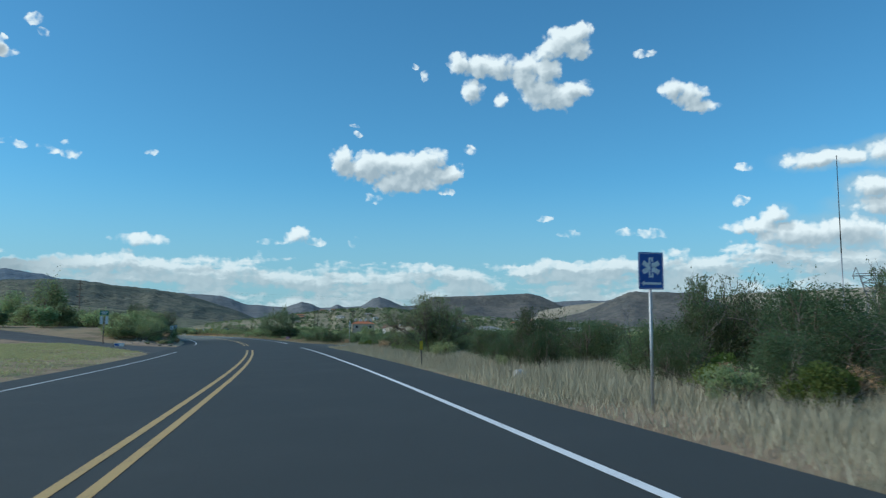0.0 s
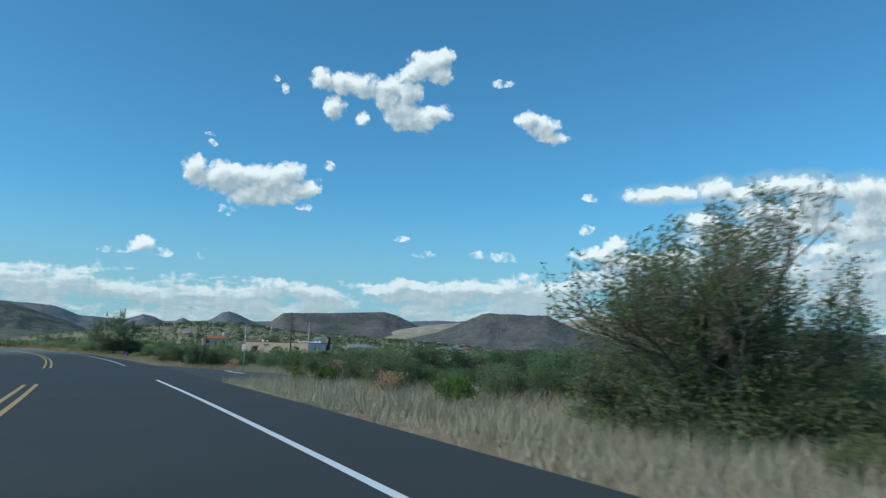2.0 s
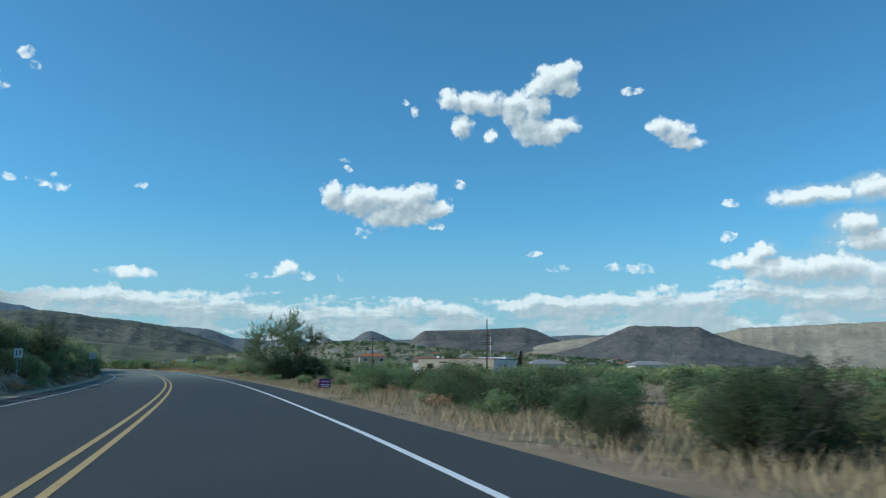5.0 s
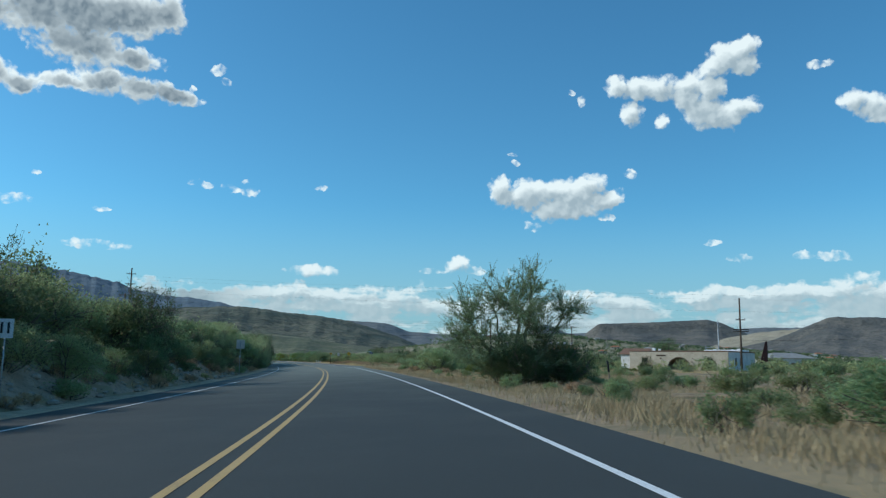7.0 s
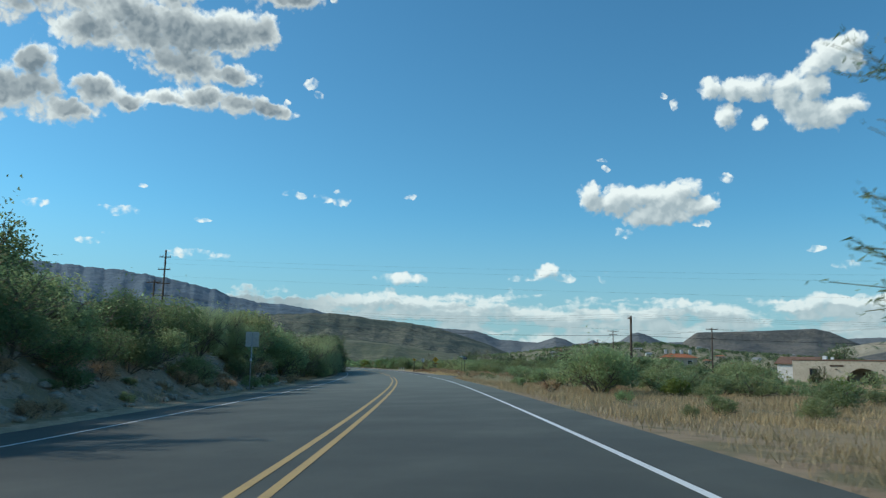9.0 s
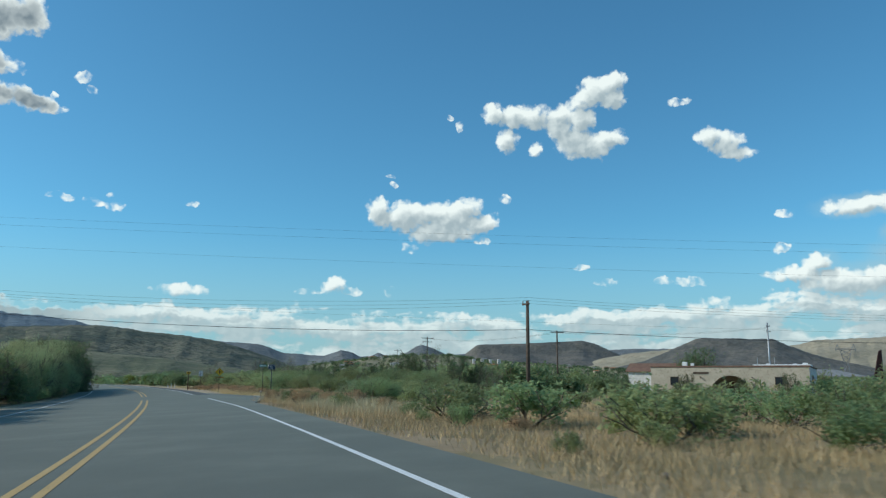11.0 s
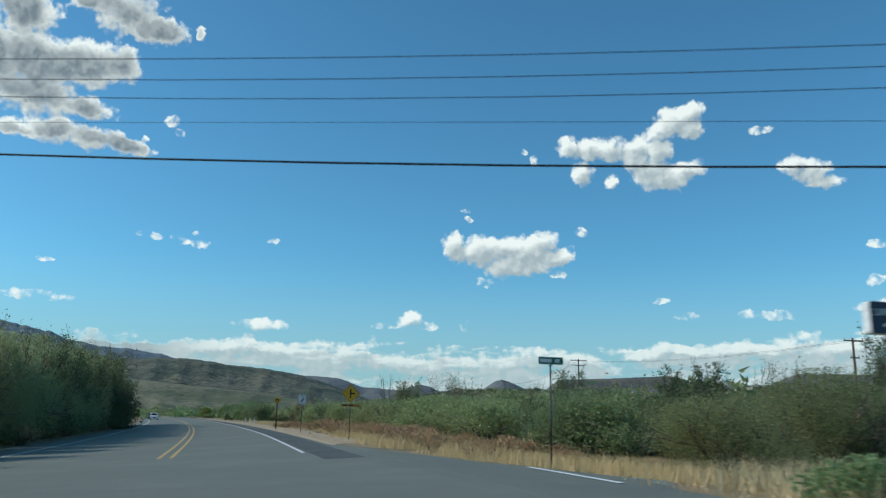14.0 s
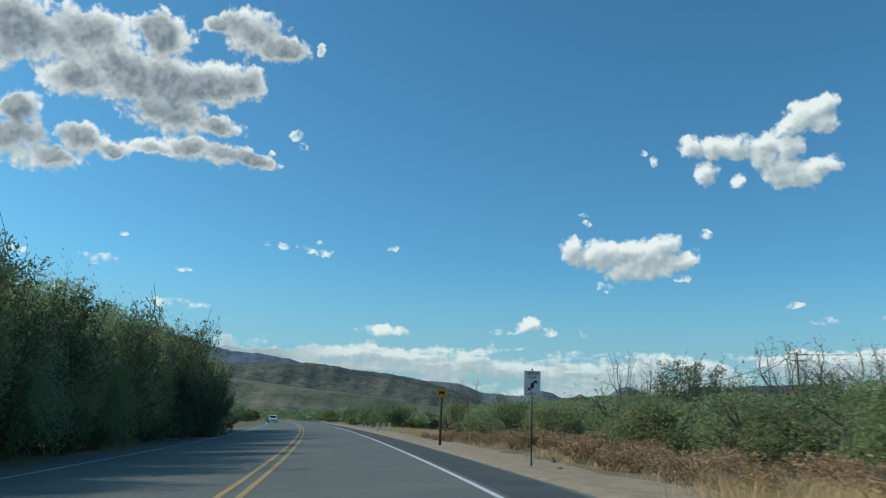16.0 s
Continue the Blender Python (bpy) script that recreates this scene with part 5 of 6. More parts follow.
thicket(14, RUSTY + SCRUB, 84, 206, 5.0, 8.0, 34, 0.35, 0.7, 1.0, 1.5, "verge weeds")
thicket(15, MIXED, 138, 212, -12.6, -11.3, 26, 1.1, 1.9, 1.1, 1.6, "bushes on the bank")
thicket(16, MIXED, 104, 212, -17.5, -13.4, 44, 2.0, 2.9, 1.1, 2.0, "bushes on the bank")
thicket(17, RUSTY + SCRUB + RUSTY, 100, 212, -13.0, -10.2, 75, 0.35, 0.9, 1.1, 1.3, "bushes on the bank")
thicket(18, MIXED, 236, 345, -15.5, -12.5, 30, 3.4, 4.6, 0.9, 2.4, "bushes on the bank")
thicket(19, MIXED + SCRUB, 236, 345, -10.9, -9.9, 40, 0.8, 1.7, 1.1, 1.5, "bushes on the bank")
thicket(23, OLIVE_FAR + MESQUITE_FAR, 345, 520, -30, -12, 40, 2.0, 3.0, 1.1, 3.0, "bushes on the bank")
thicket(24, OLIVE_FAR + MESQUITE_FAR, 312, 520, 8.0, 40, 60, 1.6, 2.6, 1.1, 3.0)


def plant_at(kind, x, y, height, wide, group):
    s, o = road_coords(x, y)
    return set_plant(kind, float(s[0]), float(o[0]), height, wide, group=group)


# round the adobe building
for x, y, h, w in ((-26.5, 276.8, 2.8, 0.9), (-19.5, 274.5, 2.2, 0.9), (-14.0, 272.0, 3.0, 1.0), (-34.0, 281.0, 2.4, 1.1)):
    plant_at(OPEN_BUSH[int(h * 10) % 2], x, y, h, w, "yard bushes")
plant_at(MESQUITE[0], -21.6, 289.2, 7.0, 0.85, "trees")
for x, y, h in ((4.0, 306.0, 3.2), (14.0, 312.0, 3.0), (20.0, 318.0, 3.4), (34.0, 322.0, 3.2), (42.0, 326.0, 3.0), (54.0, 330.0, 3.2), (2.0, 262.0, 2.4), (7.0, 270.0, 2.8), (12.0, 258.0, 2.2), (-1.0, 300.0, 4.2), (18.0, 280.0, 3.2), (26.0, 268.0, 2.6), (-38.0, 300.0, 4.0), (-46.0, 296.0, 3.4)):
    plant_at(OLIVE_MID[int(x) % 3], x, y, h, 1.1, "yard bushes")
# stones in the earth bank
rng = np.random.default_rng(44)
bm = bmesh.new()
for s_, o_, r_ in zip(rng.uniform(100, 210, 640), rng.uniform(-14.5, -10.0, 640), rng.uniform(0.04, 0.2, 640)):
    x, y = (float(v) for v in on_road(s_, o_))
    m = Matrix.Translation((x, y, gz(x, y) + 0.1)) @ Matrix.Rotation(rng.uniform(0, 6), 4, "Z") @ Matrix.Diagonal((r_ * rng.uniform(0.8, 1.6), r_, r_ * rng.uniform(0.5, 0.9), 1))
    bmesh.ops.create_icosphere(bm, subdivisions=1, radius=1.0, matrix=m)
bank_stones = part("bank_stones", bm, BANK_STONE)
tagged(bank_stones, "pale grey stones strewn over the earth bank", "stones", kind="stuff")
PALE_SHRUB = plant("brittlebush", 58, 1.1, 1.4, 9, 2600, 0.08, 0.2, STRAW, "pale yellow flowering brittlebush beside the road", 2, 12)
set_plant(PALE_SHRUB, 264.2, -9.5, 1.1, 1.0, group="bushes on the bank")
for n, (s, o, h) in enumerate(((345.0, 9.0, 3.0), (352.0, 11.0, 3.4), (360.0, 9.5, 3.2), (372.0, 12.0, 3.8), (386.0, 10.0, 3.6), (400.0, 13.0, 4.2), (418.0, 11.0, 4.0), (380.0, -14.0, 3.6), (402.0, -13.0, 3.8), (425.0, -14.0, 4.0))):
    set_plant(MESQUITE_MID[n % 3], s, o, h, 1.0)
thicket(31, GREEN_FAR, 425, 530, 9, 26, 12, 2.8, 4.2, 1.1, 4.0, "trees")
thicket(32, GREEN_FAR, 425, 530, -26, -10, 12, 2.8, 4.2, 1.1, 4.0, "trees")
# bushes at the road edge beyond the junction
for n, (s, o, h, w) in enumerate(((78.2, 6.0, 1.1, 1.0), (78.0, 7.2, 1.15, 1.0), (88.2, 5.5, 0.75, 1.1), (86.0, 6.0, 1.15, 0.95), (86.4, 6.9, 1.1, 0.9), (89.2, 9.8, 1.0, 1.3), (97.9, 7.0, 0.9, 1.3), (99.8, 6.7, 0.9, 1.3))):
    set_plant(FINE_DARK[n % 3], s, o, h, w)
set_plant(OPEN_BUSH[0], 78.0, 6.3, 1.3, 1.2)
set_plant(OPEN_BUSH[1], 86.2, 6.6, 1.3, 1.2)


# ---------------------------------------------------------------- built things
def plain(name, colour, rough=0.6, metal=0.0, wear=0.12, scale=6.0):
    dark = tuple(c * (1 - 3 * wear) for c in colour)
    return material(name, mottled(colour, tuple(c * (1 - wear) for c in colour), scale, dark, scale * 5), rough, None, metal, 0.4)


STEEL = plain("galvanised_steel", (0.42, 0.43, 0.43), 0.5, 0.7)
SIGN_BLUE = plain("blue_sign_sheet", (0.015, 0.09, 0.36), 0.4)
SIGN_NAVY = plain("navy_sign_sheet", (0.015, 0.035, 0.075), 0.45)
SIGN_GREEN = plain("green_sign_sheet", (0.01, 0.17, 0.1), 0.4)
SIGN_WHITE = plain("white_sign_sheet", (0.75, 0.76, 0.75), 0.45)
SIGN_YELLOW = plain("yellow_sign_sheet", (0.72, 0.4, 0.02), 0.45)
SIGN_BLACK = plain("black_sign_film", (0.012, 0.012, 0.012), 0.5)
SIGN_PURPLE = plain("purple_sign_sheet", (0.22, 0.03, 0.2), 0.5)
SIGN_BACK = plain("bare_sign_back", (0.52, 0.49, 0.45), 0.6, 0.0)
REFLECTOR = plain("yellow_reflector", (0.6, 0.42, 0.02), 0.4)
POLE_WOOD = material("weathered_pole_wood", mottled((0.085, 0.06, 0.045), (0.13, 0.095, 0.07), 3.0, (0.05, 0.038, 0.03), 25.0), 0.9, (30.0, 0.6, 0.01))
STAKE_WOOD = material("pale_stake_wood", mottled((0.36, 0.29, 0.2), (0.28, 0.22, 0.15), 5.0, (0.2, 0.16, 0.11), 30.0), 0.9)
TOWER_STEEL = plain("dull_tower_steel", (0.2, 0.21, 0.22), 0.6, 0.2)
DARK_STEEL = plain("dark_steel", (0.06, 0.06, 0.065), 0.5, 0.6)
WIRE = plain("black_cable", (0.02, 0.02, 0.022), 0.6)
PORCELAIN = plain("grey_insulator", (0.3, 0.3, 0.3), 0.3)
STUCCO = material("tan_stucco", mottled((0.5, 0.43, 0.33), (0.43, 0.37, 0.28), 0.7, (0.36, 0.3, 0.23), 3.0), 0.95, (12.0, 0.4, 0.02))
STUCCO_WHITE = material("white_stucco", mottled((0.7, 0.68, 0.64), (0.6, 0.58, 0.54), 0.7, (0.5, 0.48, 0.44), 3.0), 0.95, (12.0, 0.4, 0.02))
RUSTY_PLATE = material("rusty_yellow_plate", mottled((0.42, 0.22, 0.04), (0.3, 0.13, 0.04), 6.0, (0.16, 0.07, 0.03), 30.0), 0.6)
ROOF_BROWN = material("brown_roof_edge", mottled((0.21, 0.125, 0.085), (0.16, 0.09, 0.065), 1.5), 0.85)
ROOF_TILE = material("orange_roof_tile", mottled((0.46, 0.17, 0.075), (0.36, 0.13, 0.06), 1.5, (0.3, 0.12, 0.06), 6.0), 0.85)
ROOF_GREY = material("grey_roof_sheet", mottled((0.33, 0.32, 0.3), (0.26, 0.25, 0.24), 0.8), 0.8)
GLASS_DARK = plain("dark_window_glass", (0.03, 0.035, 0.04), 0.1)
CAR_WHITE = plain("white_car_paint", (0.78, 0.79, 0.8), 0.3, 0.0, 0.03)
CAR_DARK = plain("dark_car_paint", (0.04, 0.045, 0.055), 0.3, 0.0, 0.03)
TYRE = plain("tyre_rubber", (0.02, 0.02, 0.02), 0.8)
LAMP_GLASS = plain("headlamp_lens", (0.6, 0.62, 0.65), 0.15)
DARK_ROCK = material("brown_rock", mottled((0.22, 0.18, 0.14), (0.15, 0.12, 0.1), 8.0), 0.9)
ROCK = material("pale_rock", mottled((0.55, 0.53, 0.5), (0.42, 0.4, 0.37), 8.0), 0.9)


def plate(bm, w, h, z, y=0.0, t=0.003, round_=0.02):
    """A sheet of sign metal in the xz plane, with rounded corners, its face towards -y."""
    pts = []
    for cx, cz, a0 in ((w / 2 - round_, z + h - round_, 0), (-w / 2 + round_, z + h - round_, 90), (-w / 2 + round_, z + round_, 180), (w / 2 - round_, z + round_, 270)):
        for k in range(5):
            a = radians(a0 + k * 22.5)
            pts.append((cx + round_ * math.cos(a), cz + round_ * math.sin(a)))
    return sheet(bm, pts, y, t)


def sheet(bm, pts, y, t=0.003):
    """A flat shape given by its outline in x and z, t thick."""
    front = [bm.verts.new((x, y - t / 2, z)) for x, z in pts]
    back = [bm.verts.new((x, y + t / 2, z)) for x, z in pts]
    bm.faces.new(front)
    bm.faces.new(back[::-1])
    for a, b, c, d in zip(front, front[1:] + front[:1], back[1:] + back[:1], back):
        bm.faces.new((b, a, d, c))
    bmesh.ops.recalc_face_normals(bm, faces=bm.faces[:])
    return bm


def post(parent, height, mat=None, r=0.022, lean=0.0, name="post"):
    bm = bmesh.new()
    tube(bm, (0, 0.015 + r, -0.3), (lean, 0.015 + r, height), r)
    return part(name, bm, mat or STEEL, parent, smooth=True)


def writing(text, size, mat, parent, x, z, y=-0.006):
    """Words on a sign's face."""
    cu = bpy.data.curves.new("lettering", "FONT")
    cu.body, cu.size, cu.align_x, cu.align_y, cu.extrude = text, size, "CENTER", "CENTER", 0.0006
    cu.materials.append(mat)
    ob = new("lettering", cu)
    ob.parent = parent
    ob.matrix_local = pose(x, y, z, 90, 0, 0)
    return ob


def bar(parent, name, w, h, x, z, mat, y=-0.005):
    bm = bmesh.new()
    box(bm, x - w / 2, y - 0.001, z - h / 2, x + w / 2, y + 0.001, z + h / 2)
    return part(name, bm, mat, parent)


def medical_sign():
    ob = thing("medical_sign", 9.7, 4.72, 0, "blue medical sign with a white star and arrow on a post", "road sign")
    post(ob, 2.0)
    board = part("panel", plate(bmesh.new(), 0.36, 0.5, 1.62), SIGN_BLUE, ob)
    rim = bmesh.new()
    for x0, z0, x1, z1 in ((-0.165, 1.632, 0.165, 1.637), (-0.165, 2.103, 0.165, 2.108), (-0.17, 1.64, -0.165, 2.1), (0.165, 1.64, 0.17, 2.1)):
        box(rim, x0, -0.004, z0, x1, -0.0025, z1)
    part("border", rim, SIGN_WHITE, board, "thin white border")
    star = bmesh.new()
    cz, r, w = 1.915, 0.135, 0.032
    pts = []
    for k in range(6):
        a = radians(90 + 60 * k)
        d, n = Vector((math.cos(a), math.sin(a))), Vector((-math.sin(a), math.cos(a)))
        inner = w / math.tan(radians(30))
        for q in (d * inner - n * w, d * r - n * w, d * r + n * w):
            pts.append((q.x, cz + q.y))
    part("star", sheet(star, pts, -0.004, 0.002), SIGN_WHITE, board, "white six-armed star")
    staff = bmesh.new()
    box(staff, -0.006, -0.007, cz - 0.12, 0.006, -0.005, cz + 0.12)
    for k in range(5):
        z = cz - 0.08 + k * 0.035
        box(staff, -0.022 if k % 2 else 0.002, -0.0068, z, -0.002 if k % 2 else 0.022, -0.0052, z + 0.012)
    part("staff", staff, SIGN_BLUE, board)
    arrow = [(-0.14, 1.7), (-0.1, 1.735), (-0.1, 1.715), (0.14, 1.715), (0.14, 1.685), (-0.1, 1.685), (-0.1, 1.665)]
    part("arrow", sheet(bmesh.new(), arrow, -0.004, 0.002), SIGN_WHITE, board)


def turning_sign():
    ob = thing("side_road_sign", 255.7, 5.45, 0, "yellow diamond side road warning sign on a thin post", "road sign")
    post(ob, 2.35, DARK_STEEL, 0.02)
    r, z = 0.42, 2.05
    dia = [(0, z + r), (-r, z), (0, z - r), (r, z)]
    board = part("panel", sheet(bmesh.new(), dia, 0.0), SIGN_YELLOW, ob)
    rim = bmesh.new()
    for k in range(4):
        a, b = Vector(dia[k]), Vector(dia[(k + 1) % 4])
        c = Vector((0, z))
        sheet(rim, [tuple(c + (p - c) * q) for p, q in ((a, 0.93), (b, 0.93), (b, 0.89), (a, 0.89))], -0.004, 0.002)
    part("border", rim, SIGN_BLACK, board, "black border line")
    sym = bmesh.new()
    box(sym, -0.045, -0.005, z - 0.2, 0.025, -0.003, z + 0.2)
    box(sym, 0.024, -0.005, z - 0.03, 0.2, -0.003, z + 0.035)
    part("symbol", sym, SIGN_BLACK, board, "black side road symbol")
    low = bmesh.new()
    sheet(low, [(-0.42, 1.475), (0.42, 1.455), (0.42, 1.565), (-0.42, 1.585)], -0.025)
    plaque = part("plaque", low, RUSTY_PLATE, ob, "faded rusty yellow name plaque")
    for x, w in ((-0.27, 0.22), (0.02, 0.2)):
        bar(plaque, "writing_bar", w, 0.05, x, 1.525, SIGN_BLACK, -0.032)


def lane_sign():
    ob = thing("turn_lane_sign", 268.9, 4.75, 0, "white centre lane sign with black arrows on a post", "road sign")
    post(ob, 2.4, DARK_STEEL, 0.02)
    board = part("panel", plate(bmesh.new(), 0.42, 0.62, 1.72), SIGN_WHITE, ob)
    writing("CENTER", 0.085, SIGN_BLACK, board, 0, 2.27)
    writing("LANE", 0.085, SIGN_BLACK, board, 0, 2.18)
    writing("ONLY", 0.075, SIGN_BLACK, board, 0, 1.78)
    for way in (1, -1):
        pts = [(0.03, 0.13), (0.13, 0.13), (0.13, 0.05), (0.08, 0.09), (0.05, 0.02), (0.05, -0.06), (0.0, -0.06), (0.0, 0.03), (0.05, 0.1)]
        pts = [(way * (x - 0.01) , 1.98 + way * (y - 0.01)) for x, y in pts]
        part("arrow", sheet(bmesh.new(), pts, -0.004, 0.002), SIGN_BLACK, board, "black curved arrow")
    for z in (1.745, 2.315):
        bar(board, "border", 0.38, 0.006, 0, z, SIGN_BLACK)


def street_sign():
    ob = thing("street_name_sign", 236.6, 6.95, 0, "green street name sign on a thin steel post", "road sign")
    post(ob, 2.3, DARK_STEEL, 0.02)
    board = part("panel", plate(bmesh.new(), 0.6, 0.17, 2.3), SIGN_GREEN, ob)
    for x, w in ((-0.12, 0.28), (0.15, 0.12)):
        bar(board, "name_bar", w, 0.08, x, 2.385, SIGN_WHITE)
    bar(board, "border", 0.57, 0.006, 0, 2.312, SIGN_WHITE)
    bar(board, "border", 0.57, 0.006, 0, 2.458, SIGN_WHITE)
    cap = bmesh.new()
    box(cap, -0.03, 0.0, 2.26, 0.03, 0.06, 2.32)
    part("bracket", cap, STEEL, ob)


def blue_info_sign():
    ob = thing("library_sign", 226.2, 6.1, 0, "dark navy library box sign on a steel post", "road sign")
    post(ob, 1.95, DARK_STEEL, 0.028)
    part("case", plate(bmesh.new(), 0.46, 0.32, 1.91, 0.045, 0.09, 0.03), SIGN_WHITE, ob, "pale grey edge case")
    board = part("panel", plate(bmesh.new(), 0.45, 0.31, 1.915, -0.004, 0.006, 0.03), SIGN_NAVY, ob)
    writing("LIBRARY", 0.1, SIGN_WHITE, board, 0, 2.12, -0.009)
    bar(board, "writing_bar", 0.16, 0.035, 0, 2.0, SIGN_WHITE, -0.009)


def delineator(s, off, lean, kind):
    ob = thing("delineator_post", s, off, 0, "thin dark delineator post with a yellow reflector" if kind else "short pale marker post with a white cap", "marker post", "marker posts")
    if kind:
        post(ob, 0.85, DARK_STEEL, 0.018, lean)
        part("reflector", plate(bmesh.new(), 0.1, 0.27, 0.52, 0.0, 0.004, 0.008), REFLECTOR, ob, "yellow reflector plate").location.x = lean * 0.8
    else:
        post(ob, 0.5, STAKE_WOOD, 0.03)
        cap = bmesh.new()
        tube(cap, (0, 0.045, 0.48), (0, 0.045, 0.53), 0.033)
        part("cap", cap, SIGN_WHITE, ob)


def edge_on_sign():
    ob = thing("stop_sign", 70.4, 7.2, 71, "grey-backed octagonal stop sign beside the side road", "road sign")
    post(ob, 2.2, STEEL, 0.022)
    pts = [(0.32 * math.cos(radians(22.5 + 45 * k)), 1.95 + 0.32 * math.sin(radians(22.5 + 45 * k))) for k in range(8)]
    part("panel", sheet(bmesh.new(), pts, 0.0, 0.012), SIGN_BACK, ob)
    band = bmesh.new()
    tube(band, (0, 0.045, 1.28), (0, 0.045, 1.36), 0.034)
    part("sleeve", band, SIGN_WHITE, ob, "white reflective sleeve")


def left_signs():
    ob = thing("guide_sign", 96.0, -17.0, 0, "green guide sign above a small white plate on a post", "road sign")
    post(ob, 3.0, DARK_STEEL, 0.05)
    board = part("panel", plate(bmesh.new(), 0.95, 0.5, 3.3), SIGN_GREEN, ob)
    bar(board, "writing_bar", 0.7, 0.1, 0, 3.65, SIGN_WHITE)
    bar(board, "writing_bar", 0.5, 0.09, 0, 3.45, SIGN_WHITE)
    for x in (-0.28, 0.28):
        part("plate", plate(bmesh.new(), 0.28, 0.9, 2.3), SIGN_WHITE, ob).location.x = x
    ob = thing("speed_sign", 135.5, -11.0, 0, "small white road sign with a dark arrow bar", "road sign")
    post(ob, 2.1, STEEL, 0.025)
    board = part("panel", plate(bmesh.new(), 0.5, 0.6, 1.9), SIGN_WHITE, ob)
    for x in (-0.1, 0.1):
        bar(board, "writing_bar", 0.07, 0.35, x, 2.22, SIGN_BLACK)
    ob = thing("paired_sign", 187.5, -9.8, 180, "bare grey back of a paired road sign", "road sign")
    post(ob, 3.2, STEEL, 0.03)
    for x in (-0.2, 0.2):
        part("panel", plate(bmesh.new(), 0.37, 0.85, 2.55), SIGN_BACK, ob).location.x = x
    mark = bmesh.new()
    box(mark, -0.06, 0.06, 1.75, 0.06, 0.07, 1.88)
    part("reflector", mark, SIGN_WHITE, ob, "white reflector")
    ob = thing("yard_sign", 74.0, -12.6, 8, "low blue and white yard sign on two wire legs", "yard sign")
    for x in (-0.5, 0.5):
        bm = bmesh.new()
        tube(bm, (x, 0, -0.2), (x, 0, 0.75), 0.012, seg=6)
        part("leg", bm, DARK_STEEL, ob)
    board = part("panel", plate(bmesh.new(), 0.8, 0.28, 0.3), SIGN_WHITE, ob)
    bar(board, "logo_bar", 0.34, 0.2, -0.2, 0.44, SIGN_BLUE)
    ob = thing("yard_sign", 113.4, 5.2, 0, "small purple yard sign with white bars on wire legs", "yard sign")
    for x in (-0.2, 0.2):
        bm = bmesh.new()
        tube(bm, (x, 0.004, -0.15), (x, 0.004, 0.5), 0.006, seg=6)
        part("leg", bm, DARK_STEEL, ob)
    board = part("panel", plate(bmesh.new(), 0.52, 0.4, 0.15), SIGN_PURPLE, ob)
    for z, w in ((0.44, 0.38), (0.3, 0.42), (0.22, 0.3)):
        bar(board, "writing_bar", w, 0.035, 0, z, SIGN_WHITE)
    ob = thing("cattle_sign", 283.5, 4.6, 0, "yellow cattle warning sign on a brown wooden post", "road sign")
    post(ob, 2.4, POLE_WOOD, 0.06)
    board = part("panel", plate(bmesh.new(), 0.5, 0.36, 2.05), SIGN_YELLOW, ob)
    bar(board, "symbol", 0.26, 0.12, 0, 2.25, SIGN_BLACK)
    for x in (-0.09, 0.09):
        bar(board, "symbol", 0.035, 0.1, x, 2.15, SIGN_BLACK)


def marker_posts():
    for s, off in ((317.8, 4.7), (318.6, 5.3), (319.4, 5.9)):
        ob = thing("guard_post", s, off, 0, "short white guard post at the road edge", "post", "white guard posts")
        bm = bmesh.new()
        box(bm, -0.07, -0.07, -0.2, 0.07, 0.07, 0.72, 0.012)
        part("shaft", bm, SIGN_WHITE, ob)
        bm = bmesh.new()
        box(bm, -0.05, -0.074, 0.5, 0.05, -0.07, 0.62)
        part("reflector", bm, REFLECTOR, ob)
    ob = thing("hazard_marker", 219.0, 13.3, 0, "yellow and black striped hazard marker", "road sign")
    post(ob, 0.6, STEEL, 0.015)
    board = part("panel", plate(bmesh.new(), 0.14, 0.42, 0.28), SIGN_YELLOW, ob)
    for k in range(4):
        z = 0.33 + 0.1 * k
        part("stripe", sheet(bmesh.new(), [(-0.065, z), (0.065, z - 0.04), (0.065, z), (-0.065, z + 0.04)], -0.004, 0.002), SIGN_BLACK, board)
    for d in (0.0, 0.22):
        ob = thing("pipe_marker", 218.9, 15.0 + d, 0, "thin white pipe marker post in grass", "post", "pipe markers")
        post(ob, 0.65, SIGN_WHITE, 0.03)
        bm = bmesh.new()
        tube(bm, (0, 0.045, 0.5), (0, 0.045, 0.56), 0.032)
        part("band", bm, REFLECTOR, ob)
    ob = thing("survey_stake", 136.8, 8.8, 0, "leaning pale wooden stake in the grass", "stake")
    bm = bmesh.new()
    box(bm, -0.025, -0.02, -0.2, 0.025, 0.02, 0.75, 0.004)
    part("shaft", bm, STAKE_WOOD, ob).rotation_euler = (0.05, -0.12, 0)
    bm = bmesh.new()
    box(bm, -0.03, -0.025, 0.75, 0.03, 0.025, 1.15, 0.004)
    part("tip", bm, DARK_STEEL, ob, "dark upper end").rotation_euler = (0.05, -0.12, 0)


# ---------------------------------------------------------------- poles and wires
def pole_at(name, x, y, top, label, category, group=""):
    ob = new(name)
    ob.empty_display_size = 0.3
    z = gz(x, y)
    ob.matrix_world = pose(x, y, z, 0, 0, 12)
    tagged(ob, label, category, group)
    return ob, top - z


